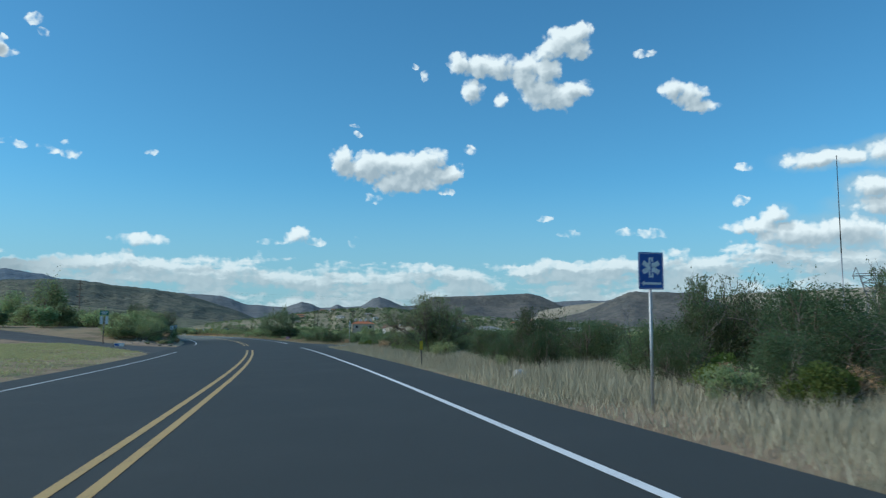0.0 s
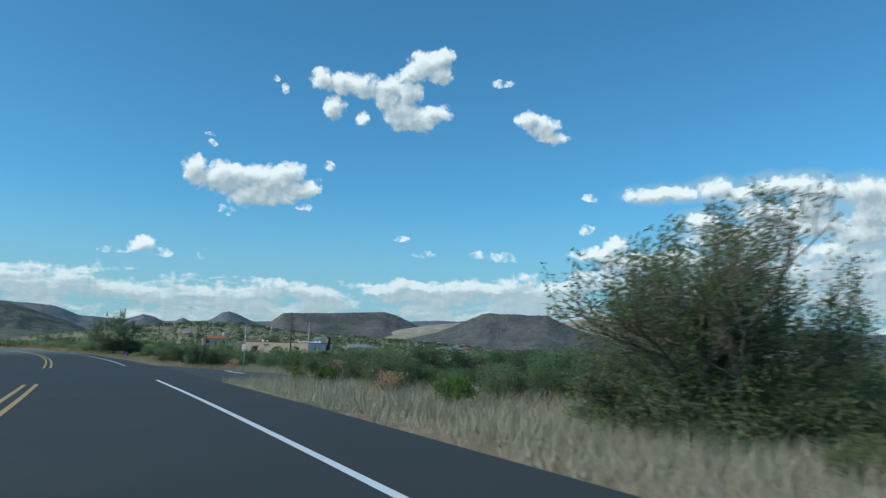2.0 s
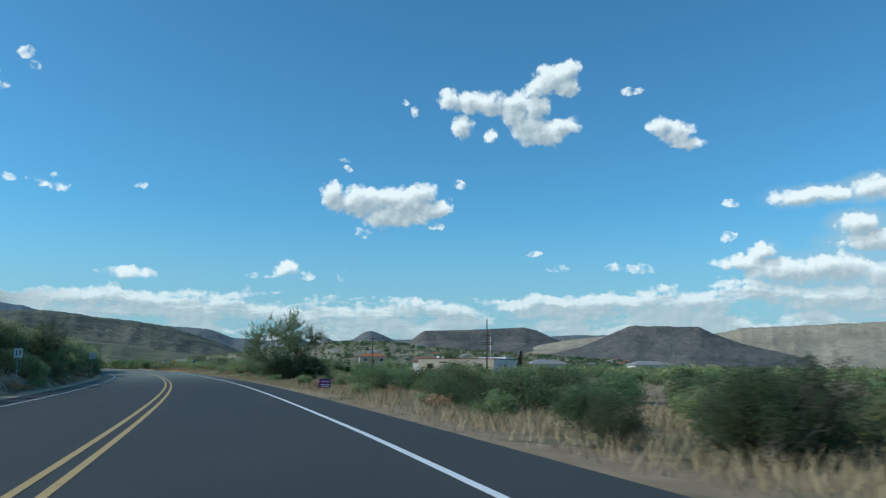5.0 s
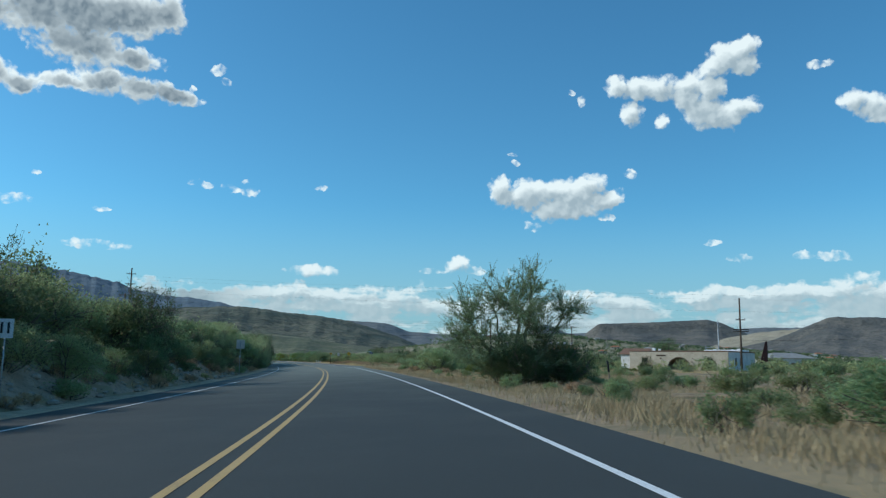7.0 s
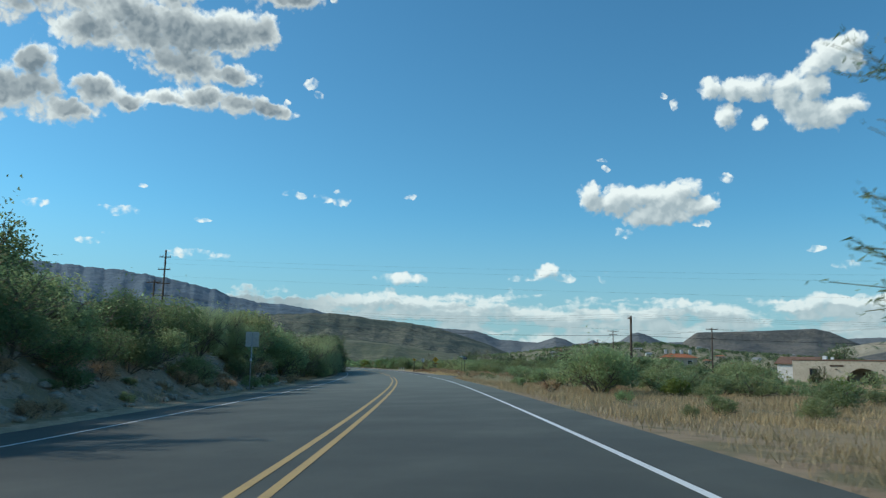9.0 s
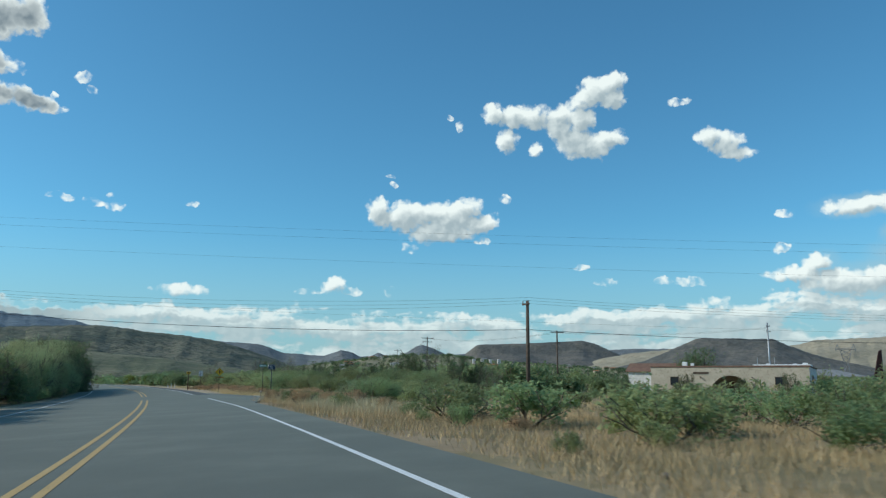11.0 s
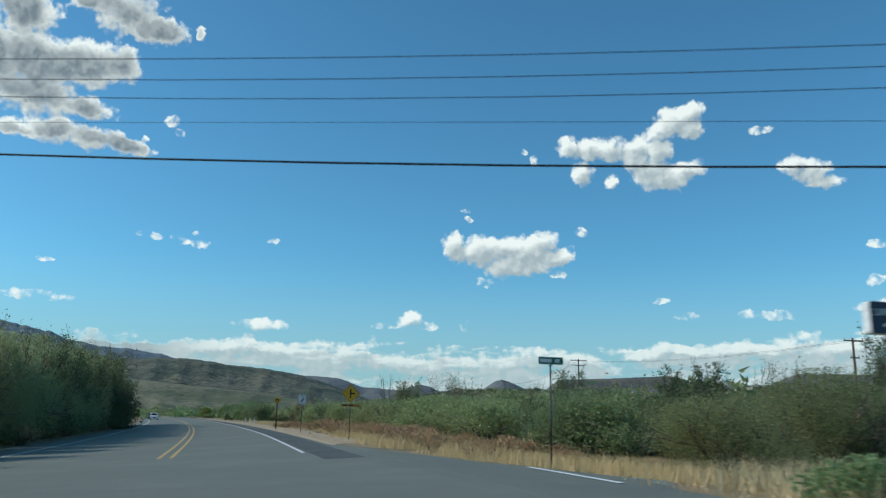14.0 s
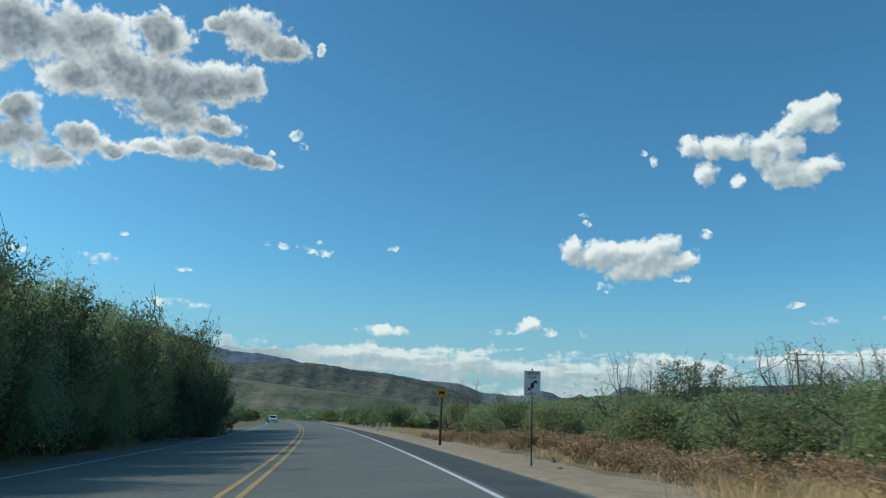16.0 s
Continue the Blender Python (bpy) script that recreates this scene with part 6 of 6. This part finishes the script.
def utility_pole(x, y, top, arms, turn=0.0, steel=False, wide=2.2):
    ob, h = pole_at("utility_pole", x, y, top, "grey steel utility pole with small fittings" if steel else "brown wooden utility pole with crossarms", "utility pole", "utility poles")
    ob.rotation_euler.z = radians(turn)
    bm = bmesh.new()
    tube(bm, (0, 0, -0.5), (0, 0, h), 0.16, 0.11, 12)
    part("shaft", bm, STEEL if steel else POLE_WOOD, ob, smooth=True)
    for z, w in arms:
        bm = bmesh.new()
        box(bm, -w / 2, -0.19, h - z - 0.06, w / 2, -0.1, h - z + 0.06, 0.01)
        arm = part("crossarm", bm, STEEL if steel else POLE_WOOD, ob)
        for k in (-0.46, -0.2, 0.46) if w > 1.2 else (-0.42, 0.42):
            bm = bmesh.new()
            tube(bm, (w * k, -0.145, h - z + 0.06), (w * k, -0.145, h - z + 0.24), 0.03, 0.05, 8)
            part("insulator", bm, PORCELAIN, arm)
    return ob


def wire(points, r=0.012, name="overhead_wire", label="thin black overhead wire between poles"):
    cu = bpy.data.curves.new(name, "CURVE")
    cu.dimensions, cu.bevel_depth, cu.bevel_resolution = "3D", r, 1
    sp = cu.splines.new("POLY")
    sp.points.add(len(points) - 1)
    for p, q in zip(sp.points, points):
        p.co = (*q, 1)
    cu.materials.append(WIRE)
    tagged(new(name, cu), label, "wire", "overhead wires")


def span(a, b, sag, r=0.012, label="thin black overhead wire between poles"):
    a, b = Vector(a), Vector(b)
    wire([a.lerp(b, t) - Vector((0, 0, sag * 4 * t * (1 - t))) for t in (k / 20 for k in range(21))], r, label=label)


def poles():
    px, py, pz = -49.76, 221.37, 7.1
    utility_pole(px, py, pz, [(0.25, 0.9)], -60)
    a = radians(94)
    lx, ly = px - 60 * math.sin(a), py + 60 * math.cos(a)
    for d, za, zb, sag, r in ((0.0, -2.07, 8.15, 1.17, 0.018), (0.15, 0.24, 9.62, 1.26, 0.007), (0.5, 0.05, 9.6, 1.42, 0.007), (0.9, -0.14, 9.77, 1.62, 0.007)):
        span((px, py + d * 0.5, pz + za), (lx, ly + d, zb), sag, r, "thick black cable across the road" if r > 0.015 else "thin black wire across the road")
        span((px, py + d * 0.5, pz + za), (px + 55, py + 22 + d, pz + za + 0.5), 0.5, r, "black wire running from the pole to houses")
    for z in (6.4, 10.4, 12.1, 12.7):
        span((px + 43, py + 1.3, z - 1.9), (lx - 1.6, ly + 3.6, z + 2.0), 0.5, 0.0045, "faint high wire across the road")
    utility_pole(lx, ly, 11.4, [(0.3, 2.2)], 0)
    utility_pole(-13.8, 226.8, 10.9, [(3.2, 1.4), (4.6, 2.3), (4.9, 2.3)], 15)
    utility_pole(71.9, 227.8, 12.4, [(0.5, 0.8)], 15)
    utility_pole(-42.9, 292.4, 9.8, [(0.3, 2.2), (2.0, 1.0)], 20)
    utility_pole(-70.3, 357.8, 12.6, [(0.3, 3.2), (1.2, 2.4)], 20)
    utility_pole(-10.3, 291.0, 11.0, [(0.6, 0.6), (1.4, 0.8)], 20, True)
    utility_pole(-99.3, 516.0, 16.4, [(0.5, 3.0)], 20)
    utility_pole(-112.0, 221.8, 16.1, [(1.0, 1.6), (2.7, 1.7), (4.6, 1.9), (6.3, 2.2)], 14)
    for z in (-0.2, -0.35):
        span((-42.9, 292.4, 9.8 + z), (-10.3, 291.0, 10.5 + z), 0.7, 0.012)
        span((-42.9, 292.4, 9.8 + z), (-70.3, 357.8, 12.5 + z), 0.9, 0.012)
        span((-70.3, 357.8, 12.5 + z), (-99.3, 516, 16.0 + z), 2.0, 0.02)
    ob, h = pole_at("radio_mast", 27.2, 57.2, 14.3, "very tall thin dark radio mast", "mast")
    bm = bmesh.new()
    tube(bm, (0, 0, -0.5), (0, 0, h * 0.5), 0.055, 0.045, 8)
    part("lower_tube", bm, STEEL, ob, smooth=True)
    bm = bmesh.new()
    tube(bm, (0, 0, h * 0.5), (0, 0, h), 0.04, 0.025, 8)
    part("upper_tube", bm, DARK_STEEL, ob, smooth=True)
    bm = bmesh.new()
    tube(bm, (0, 0, h), (0, 0, h + 0.12), 0.05, 0.05, 8)
    part("tip", bm, DARK_STEEL, ob)


def pylon(x, y, top, turn, label):
    ob, h = pole_at("transmission_tower", x, y, top, label, "pylon", "transmission towers")
    ob.rotation_euler.z = radians(turn)
    w, k = h * 0.098, 0.0052 * h

    def beam(name, *pairs):
        bm = bmesh.new()
        for a, b in pairs:
            tube(bm, a, b, k, seg=4)
        return part(name, bm, TOWER_STEEL, ob)

    z1, z2 = h * 0.55, h * 0.88
    for sx in (-1, 1):
        for sy in (-1, 1):
            beam("leg", ((sx * w, sy * w, -0.5), (sx * w * 0.35, sy * w * 0.35, z1)))
            beam("fork_arm", ((sx * w * 0.35, sy * w * 0.35, z1), (sx * w * 1.25, sy * w * 0.3, z2)))
        beam("peak", ((sx * w * 1.25, 0, z2), (sx * w * 1.7, 0, h)), ((sx * w * 2.1, 0, z2), (sx * w * 1.7, 0, h)))
        for f in (0.15, 0.38):
            q, p = 1 - 0.65 * f / 0.55, 1 - 0.65 * (f + 0.2) / 0.55
            beam("brace", ((sx * w * q, -w * q, h * f), (sx * w * p, w * p, h * (f + 0.2))), ((sx * w * q, w * q, h * f), (sx * w * p, -w * p, h * (f + 0.2))),
                 ((-w * q, sx * w * q, h * f), (w * p, sx * w * p, h * (f + 0.2))))
        for f in (0.3, 0.65):
            zz = z1 + (z2 - z1) * f
            o = w * (0.35 + 0.9 * f)
            beam("brace", ((sx * o, -w * 0.33, zz), (sx * o, w * 0.33, zz)), ((sx * o, -w * 0.33, zz), (sx * (o - w * 0.2), w * 0.33, zz - h * 0.1)))
        for f in (0.0, 0.35, 0.7):
            za, zb = z1 + (z2 - z1) * f, z1 + (z2 - z1) * min(1.0, f + 0.32)
            oa, ob_ = w * (0.35 + 0.9 * f), w * (0.35 + 0.9 * min(1.0, f + 0.32))
            beam("brace", ((sx * oa, 0, za), (-sx * ob_, 0, zb)), ((-oa, sx * w * 0.3, za), (oa, sx * w * 0.3, za)))
        for f in (0.9, 2.0):
            beam("insulator", ((sx * w * f, 0, z2), (sx * w * f, 0, z2 - h * 0.05)))
    beam("crossarm", ((-w * 2.2, -w * 0.25, z2), (w * 2.2, -w * 0.25, z2)), ((-w * 2.2, w * 0.25, z2), (w * 2.2, w * 0.25, z2)), ((-w * 1.8, 0, z2 + h * 0.03), (w * 1.8, 0, z2 + h * 0.03)))
    return ob


# ---------------------------------------------------------------- houses
def window_part(parent, x, y, z, w, h, turn=0.0, name="window", frame_coat=None):
    """A framed window whose face is set into the wall; x and z of its middle."""
    bm = bmesh.new()
    for a, b, c, d in ((-w / 2, -h / 2, w / 2, -h / 2 + 0.08), (-w / 2, h / 2 - 0.08, w / 2, h / 2), (-w / 2, -h / 2, -w / 2 + 0.08, h / 2), (w / 2 - 0.08, -h / 2, w / 2, h / 2)):
        box(bm, a, -0.06, b, c, 0.04, d)
    ob = part(name, bm, frame_coat or SIGN_WHITE, parent)
    ob.matrix_local = pose(x, y, z, 0, 0, turn)
    bm = bmesh.new()
    box(bm, -w / 2 + 0.07, -0.02, -h / 2 + 0.07, w / 2 - 0.07, 0.02, h / 2 - 0.07)
    part("pane", bm, GLASS_DARK, ob)
    return ob


def arch_wall(bm, w, h, d, ax, ar, spring):
    """A front wall w long, h high and d thick, with a round-headed opening of radius ar at ax."""
    n = 12
    arc = [(ax + ar * math.cos(math.pi * k / n), spring + ar * math.sin(math.pi * k / n)) for k in range(n + 1)]
    right = [(w / 2, 0), (w / 2, h)] + [(ax, h), (ax, arc[n // 2][1])] + [arc[k] for k in range(n // 2 - 1, -1, -1)] + [(ax + ar, 0)]
    left = [(ax, h), (-w / 2, h), (-w / 2, 0), (ax - ar, 0)] + [arc[k] for k in range(n, n // 2 - 1, -1)]
    for pts in (right, left):
        sheet(bm, pts, d / 2, d)
    return bm


def adobe_house():
    ob = new("adobe_building")
    x, y = -19.9, 280.1
    ob.matrix_world = pose(x, y, gz(x, y) - 0.25, 0, 0, -23.6)
    tagged(ob, "long tan adobe building with a flat roof and arch", "house")
    w, h, d = 21.4, 4.15, 19.0
    part("front_wall", arch_wall(bmesh.new(), w, h, 0.35, 0.4, 2.7, 0.3), STUCCO, ob)
    for name, x0, y0, x1, y1 in (("side_wall", -w / 2, 0.35, -w / 2 + 0.3, 5.0), ("side_wall", w / 2 - 0.3, 0.35, w / 2, d), ("back_wall", -w / 2 + 0.3, 4.7, 2.4, 5.0),
                                ("wing_wall", 2.4, 4.7, 2.7, d), ("back_wall", 2.7, d - 0.3, w / 2 - 0.3, d)):
        bm = bmesh.new()
        box(bm, x0, y0, 0, x1, y1, h)
        part(name, bm, STUCCO_WHITE if x1 == w / 2 else STUCCO, ob)
    bm = bmesh.new()
    box(bm, -w / 2 + 0.3, 3.4, 0, w / 2 - 0.3, 3.6, h)
    part("inner_wall", bm, STUCCO, ob)
    bm = bmesh.new()
    box(bm, -w / 2 - 0.1, -0.1, h, w / 2 + 0.1, 5.1, h + 0.22, 0.03)
    box(bm, 2.3, 5.1, h, w / 2 + 0.1, d + 0.1, h + 0.22, 0.03)
    part("parapet", bm, ROOF_BROWN, ob, "red-brown parapet band")
    bm = bmesh.new()
    box(bm, -w / 2 - 5.2, 7.0, -0.3, -w / 2 - 0.1, 12.0, 3.6)
    part("side_room", bm, STUCCO_WHITE, ob, "white side room")
    roof = bmesh.new()
    for a, b in (((-w / 2 - 5.6, 6.6), (-w / 2 + 3.0, 9.5)), ((-w / 2 - 5.6, 12.4), (-w / 2 + 3.0, 9.5))):
        pts = [(a[0], a[1], 3.6), (b[0], a[1], 3.6), (b[0], b[1], 4.9), (a[0], b[1], 4.9)]
        vs = [roof.verts.new(p) for p in pts] + [roof.verts.new((p[0], p[1], p[2] + 0.12)) for p in pts]
        for f in ((0, 1, 2, 3), (4, 5, 6, 7), (0, 1, 5, 4), (1, 2, 6, 5), (2, 3, 7, 6), (3, 0, 4, 7)):
            roof.faces.new([vs[k] for k in f])
    bmesh.ops.recalc_face_normals(roof, faces=roof.faces[:])
    part("side_roof", roof, ROOF_BROWN, ob, "low red-brown side roof")
    for u, v, s in ((-6.3, 3, 0.35), (-5.4, 4, 0.25), (4.5, 11, 0.3), (8.2, 11, 0.28), (9.6, 11, 0.35)):
        bm = bmesh.new()
        box(bm, u - s, v - s * 0.7, h + 0.2, u + s, v + s * 0.7, h + 0.3 + s * 1.6, 0.03)
        part("roof_unit", bm, SIGN_WHITE, ob, "white rooftop cooler box")
    bm = bmesh.new()
    box(bm, 2.4, 10.0, h + 0.2, 10.4, 16.0, h + 0.62, 0.05)
    part("roof_screen", bm, SIGN_WHITE, ob, "white raised roof section")
    for u in (3.2, 5.6):
        bm = bmesh.new()
        tube(bm, (u, 9.0, h + 0.2), (u, 9.0, h + 1.6), 0.05, seg=8)
        part("vent_pipe", bm, STEEL, ob)
    for u, hh in ((-7.3, 1.25), (6.9, 1.25)):
        window_part(ob, u, -0.01, 2.2, 1.2, hh, frame_coat=POLE_WOOD)
    for v in (5.0, 8.5):
        window_part(ob, w / 2 + 0.01, v, 2.1, 1.0, 1.7, 90, frame_coat=POLE_WOOD)
    bm = bmesh.new()
    box(bm, -4.6, -0.08, 3.2, -2.5, -0.005, 3.5, 0.01)
    part("name_board", bm, POLE_WOOD, ob, "dark wooden board over the arch")
    for u, z in ((-3.6, 2.75), (3.4, 2.7), (3.2, 2.0)):
        bm = bmesh.new()
        tube(bm, (u, -0.45, z), (u, 0.0, z), 0.09, seg=8)
        part("beam_end", bm, POLE_WOOD, ob)
    bm = bmesh.new()
    box(bm, -0.6, 3.34, 0.2, 0.5, 3.4, 2.3)
    part("door", bm, ROOF_BROWN, ob)


def small_house(x, y, z, w, d, h, turn, wall, roof_mat, label, units=0, group="houses on the slope"):
    """A low house with a hipped roof, windows and a door."""
    ob = new("house")
    ob.matrix_world = pose(x, y, z, 0, 0, turn)
    tagged(ob, label, "house", group)
    bm = bmesh.new()
    box(bm, -w / 2, -d / 2, -2.0, w / 2, d / 2, h)
    part("wall", bm, wall, ob)
    bm = bmesh.new()
    e, r = 0.5, h * 0.42
    b = [bm.verts.new(p) for p in ((-w / 2 - e, -d / 2 - e, h), (w / 2 + e, -d / 2 - e, h), (w / 2 + e, d / 2 + e, h), (-w / 2 - e, d / 2 + e, h))]
    t = [bm.verts.new((-w / 2 + d * 0.4, 0, h + r)), bm.verts.new((w / 2 - d * 0.4, 0, h + r))]
    for f in ((b[0], b[1], t[1], t[0]), (b[2], b[3], t[0], t[1]), (b[1], b[2], t[1]), (b[3], b[0], t[0]), (b[3], b[2], b[1], b[0])):
        bm.faces.new(f)
    part("roof", bm, roof_mat, ob)
    for k in (-0.3, 0.3):
        window_part(ob, w * k, -d / 2 - 0.01, h * 0.55, w * 0.14, h * 0.4)
    bm = bmesh.new()
    box(bm, -0.5, -d / 2 - 0.05, 0.0, 0.5, -d / 2 + 0.01, 2.1)
    part("door", bm, ROOF_BROWN, ob)
    for k in range(units):
        bm = bmesh.new()
        u = -w * 0.35 + w * 0.7 * k / max(1, units - 1)
        box(bm, u - 0.5, -0.6, h + r - 0.3, u + 0.5, 0.6, h + r + 1.3, 0.05)
        part("chimney", bm, STUCCO_WHITE, ob, "white roof post")
    return ob


def town():
    small_house(-57.2, 428.0, 3.0, 12, 9, 3.6, 10, STUCCO, ROOF_TILE, "tan house with an orange tile roof and white roof posts", 4)
    small_house(8.0, 318.0, gz(8.0, 318.0), 12, 8, 3.2, 20, STUCCO_WHITE, ROOF_GREY, "low white house with a pale roof")
    small_house(46.0, 345.0, gz(46.0, 345.0), 14, 8, 3.2, 15, STUCCO_WHITE, ROOF_GREY, "low white house with a pale roof")
    rng = random.Random(12)
    looks = [(STUCCO_WHITE, ROOF_GREY, "far white house on the scrub slope"), (STUCCO, ROOF_TILE, "far tan house with a red roof on the slope"), (STUCCO, ROOF_GREY, "far tan house on the scrub slope")]
    for k in range(54):
        az, r = rng.uniform(-13, 13), rng.uniform(560, 1430)
        x, y = -20 - math.sin(radians(az)) * r, 80 + math.cos(radians(az)) * r
        wall, roof_mat, words = looks[k % 3]
        hit, place, *_ = TOWN_SLOPE.ray_cast(Vector((x, y, 300)), Vector((0, 0, -1)))
        z = max(place.z if hit else 0.0, gz(x, y))
        small_house(x, y, z, rng.uniform(7, 13), rng.uniform(6, 8), rng.uniform(2.4, 3.2), rng.uniform(-25, 25), wall, roof_mat, words)


def car(s, off, turn, paint, label, tall=1.0):
    """A far car: a body with a cabin, glass, lamps and wheels."""
    x, y = (float(v) for v in on_road(s, off))
    ob = new("car")
    ob.matrix_world = pose(x, y, BANK * off if EDGE_L < off < EDGE_R else gz(x, y), 0, 0, heading(s) + turn)
    tagged(ob, label, "car", "cars")
    prof = [(-2.2, 0.35), (2.2, 0.35), (2.25, 0.6), (2.1, 0.95), (1.2, 1.02), (0.55, 1.55 * tall), (-1.6, 1.6 * tall), (-2.15, 1.05), (-2.25, 0.6)]
    bm = bmesh.new()
    lo = [bm.verts.new((-0.9 * (0.86 if z > 1.2 else 1), yy, z)) for yy, z in prof]
    hi = [bm.verts.new((0.9 * (0.86 if z > 1.2 else 1), yy, z)) for yy, z in prof]
    bm.faces.new(lo), bm.faces.new(hi[::-1])
    for a, b, c, d in zip(lo, lo[1:] + lo[:1], hi[1:] + hi[:1], hi):
        bm.faces.new((b, a, d, c))
    bmesh.ops.recalc_face_normals(bm, faces=bm.faces[:])
    bmesh.ops.bevel(bm, geom=bm.edges[:], offset=0.06, segments=2, affect="EDGES", profile=0.5)
    body = part("body", bm, paint, ob)
    bm = bmesh.new()
    vs = [bm.verts.new(p) for p in ((-0.72, 1.14, 1.08), (0.72, 1.14, 1.08), (0.64, 0.66, 1.48 * tall), (-0.64, 0.66, 1.48 * tall))]
    bm.faces.new(vs)
    bmesh.ops.solidify(bm, geom=bm.faces[:], thickness=-0.02)
    part("windscreen", bm, GLASS_DARK, body)
    for sx in (-1, 1):
        bm = bmesh.new()
        box(bm, sx * 0.84 - 0.03, -1.5, 1.1, sx * 0.84 + 0.03, 0.45, 1.45 * tall)
        part("side_window", bm, GLASS_DARK, body)
        bm = bmesh.new()
        box(bm, sx * 0.62 - 0.2, 2.16, 0.72, sx * 0.62 + 0.2, 2.24, 0.88, 0.02)
        part("headlight", bm, LAMP_GLASS, body)
        for yy in (-1.35, 1.4):
            bm = bmesh.new()
            tube(bm, (sx * 0.72, yy, 0.34), (sx * 0.92, yy, 0.34), 0.34, seg=18)
            wheel = part("wheel", bm, TYRE, ob)
            bm = bmesh.new()
            tube(bm, (sx * 0.9, yy, 0.34), (sx * 0.935, yy, 0.34), 0.2, seg=14)
            part("rim", bm, STEEL, wheel)
    bm = bmesh.new()
    box(bm, -0.45, 2.2, 0.5, 0.45, 2.26, 0.68, 0.02)
    part("grille", bm, DARK_STEEL, body)


PLANK_A, PLANK_B, PLANK_C, PLANK_D = (131.3, 8.7), (130.3, 10.2), (130.4, 8.3), (129.4, 9.6)
ROOF_DARK = material("dark_red_board", mottled((0.07, 0.03, 0.025), (0.045, 0.022, 0.02), 1.5), 0.85)


def litter():
    rng = random.Random(4)
    for s, off, r in ((17.7, 5.3, 0.16), (11.0, 4.9, 0.06), (75.0, 4.6, 0.08), (176.5, 5.6, 0.09), (181.0, 5.0, 0.06), (88.0, 5.0, 0.07), (86.0, 6.2, 0.12), (86.6, 5.6, 0.08), (268.0, 5.2, 0.07), (272.0, 6.2, 0.08), (273.5, 6.6, 0.09), (265.5, 6.8, 0.1)):
        bm = bmesh.new()
        bmesh.ops.create_icosphere(bm, subdivisions=2, radius=r)
        for v in bm.verts:
            v.co *= rng.uniform(0.8, 1.15)
            v.co.z *= 0.8
        x, y = (float(v) for v in on_road(s, off))
        ob = part("rock", bm, ROCK if r > 0.1 else DARK_ROCK, None)
        ob.matrix_world = pose(x, y, gz(x, y) + r * 0.5, 0, 0, rng.uniform(0, 360))
        tagged(ob, "pale angular rock lying on the verge", "rock", "verge rocks")
    for (s0, o0), (s1, o1) in ((PLANK_A, PLANK_B), (PLANK_C, PLANK_D)):
        (x0, y0), (x1, y1) = on_road(s0, o0), on_road(s1, o1)
        bm = bmesh.new()
        a, b = Vector((float(x0), float(y0), gz(float(x0), float(y0)) + 0.22)), Vector((float(x1), float(y1), gz(float(x1), float(y1)) + 0.24))
        box(bm, -0.09, -(b - a).length / 2, -0.03, 0.09, (b - a).length / 2, 0.03, 0.008)
        ob = part("wooden_plank", bm, STAKE_WOOD)
        ob.matrix_world = Matrix.Translation((a + b) / 2) @ (b - a).to_track_quat("Y", "Z").to_matrix().to_4x4()
        tagged(ob, "pale weathered plank lying in the dry grass", "plank", "fallen planks")
    ob = new("sign_board")
    ob.matrix_world = pose(-4.5, 269.0, gz(-4.5, 269.0), 0, 0, 5)
    tagged(ob, "tall dark red-brown pointed board beside the yard", "board")
    part("panel", sheet(bmesh.new(), [(-0.95, 0.0), (0.85, 0.0), (0.85, 5.9), (0.55, 5.7)], 0.0, 0.16), ROOF_DARK, ob)
    bm = bmesh.new()
    tube(bm, (0.95, 0.1, -0.4), (0.95, 0.1, 5.9), 0.06)
    part("post", bm, DARK_STEEL, ob)


medical_sign(), turning_sign(), lane_sign(), street_sign(), blue_info_sign(), edge_on_sign(), left_signs(), marker_posts()
delineator(24.3, 4.15, -0.06, True)
delineator(225.0, 5.3, 0.0, False)
poles()
pylon(149.6, 293.6, 27.0, -20, "tall grey lattice transmission tower with forked head")
pylon(112.5, 556.3, 21.5, -20, "far grey lattice transmission tower with forked head")
adobe_house()
town()
car(432, -6.0, 180, CAR_WHITE, "white car driving on the road far ahead", 1.05)
car(452, -6.2, 180, CAR_DARK, "dark car on the road far ahead")
litter()
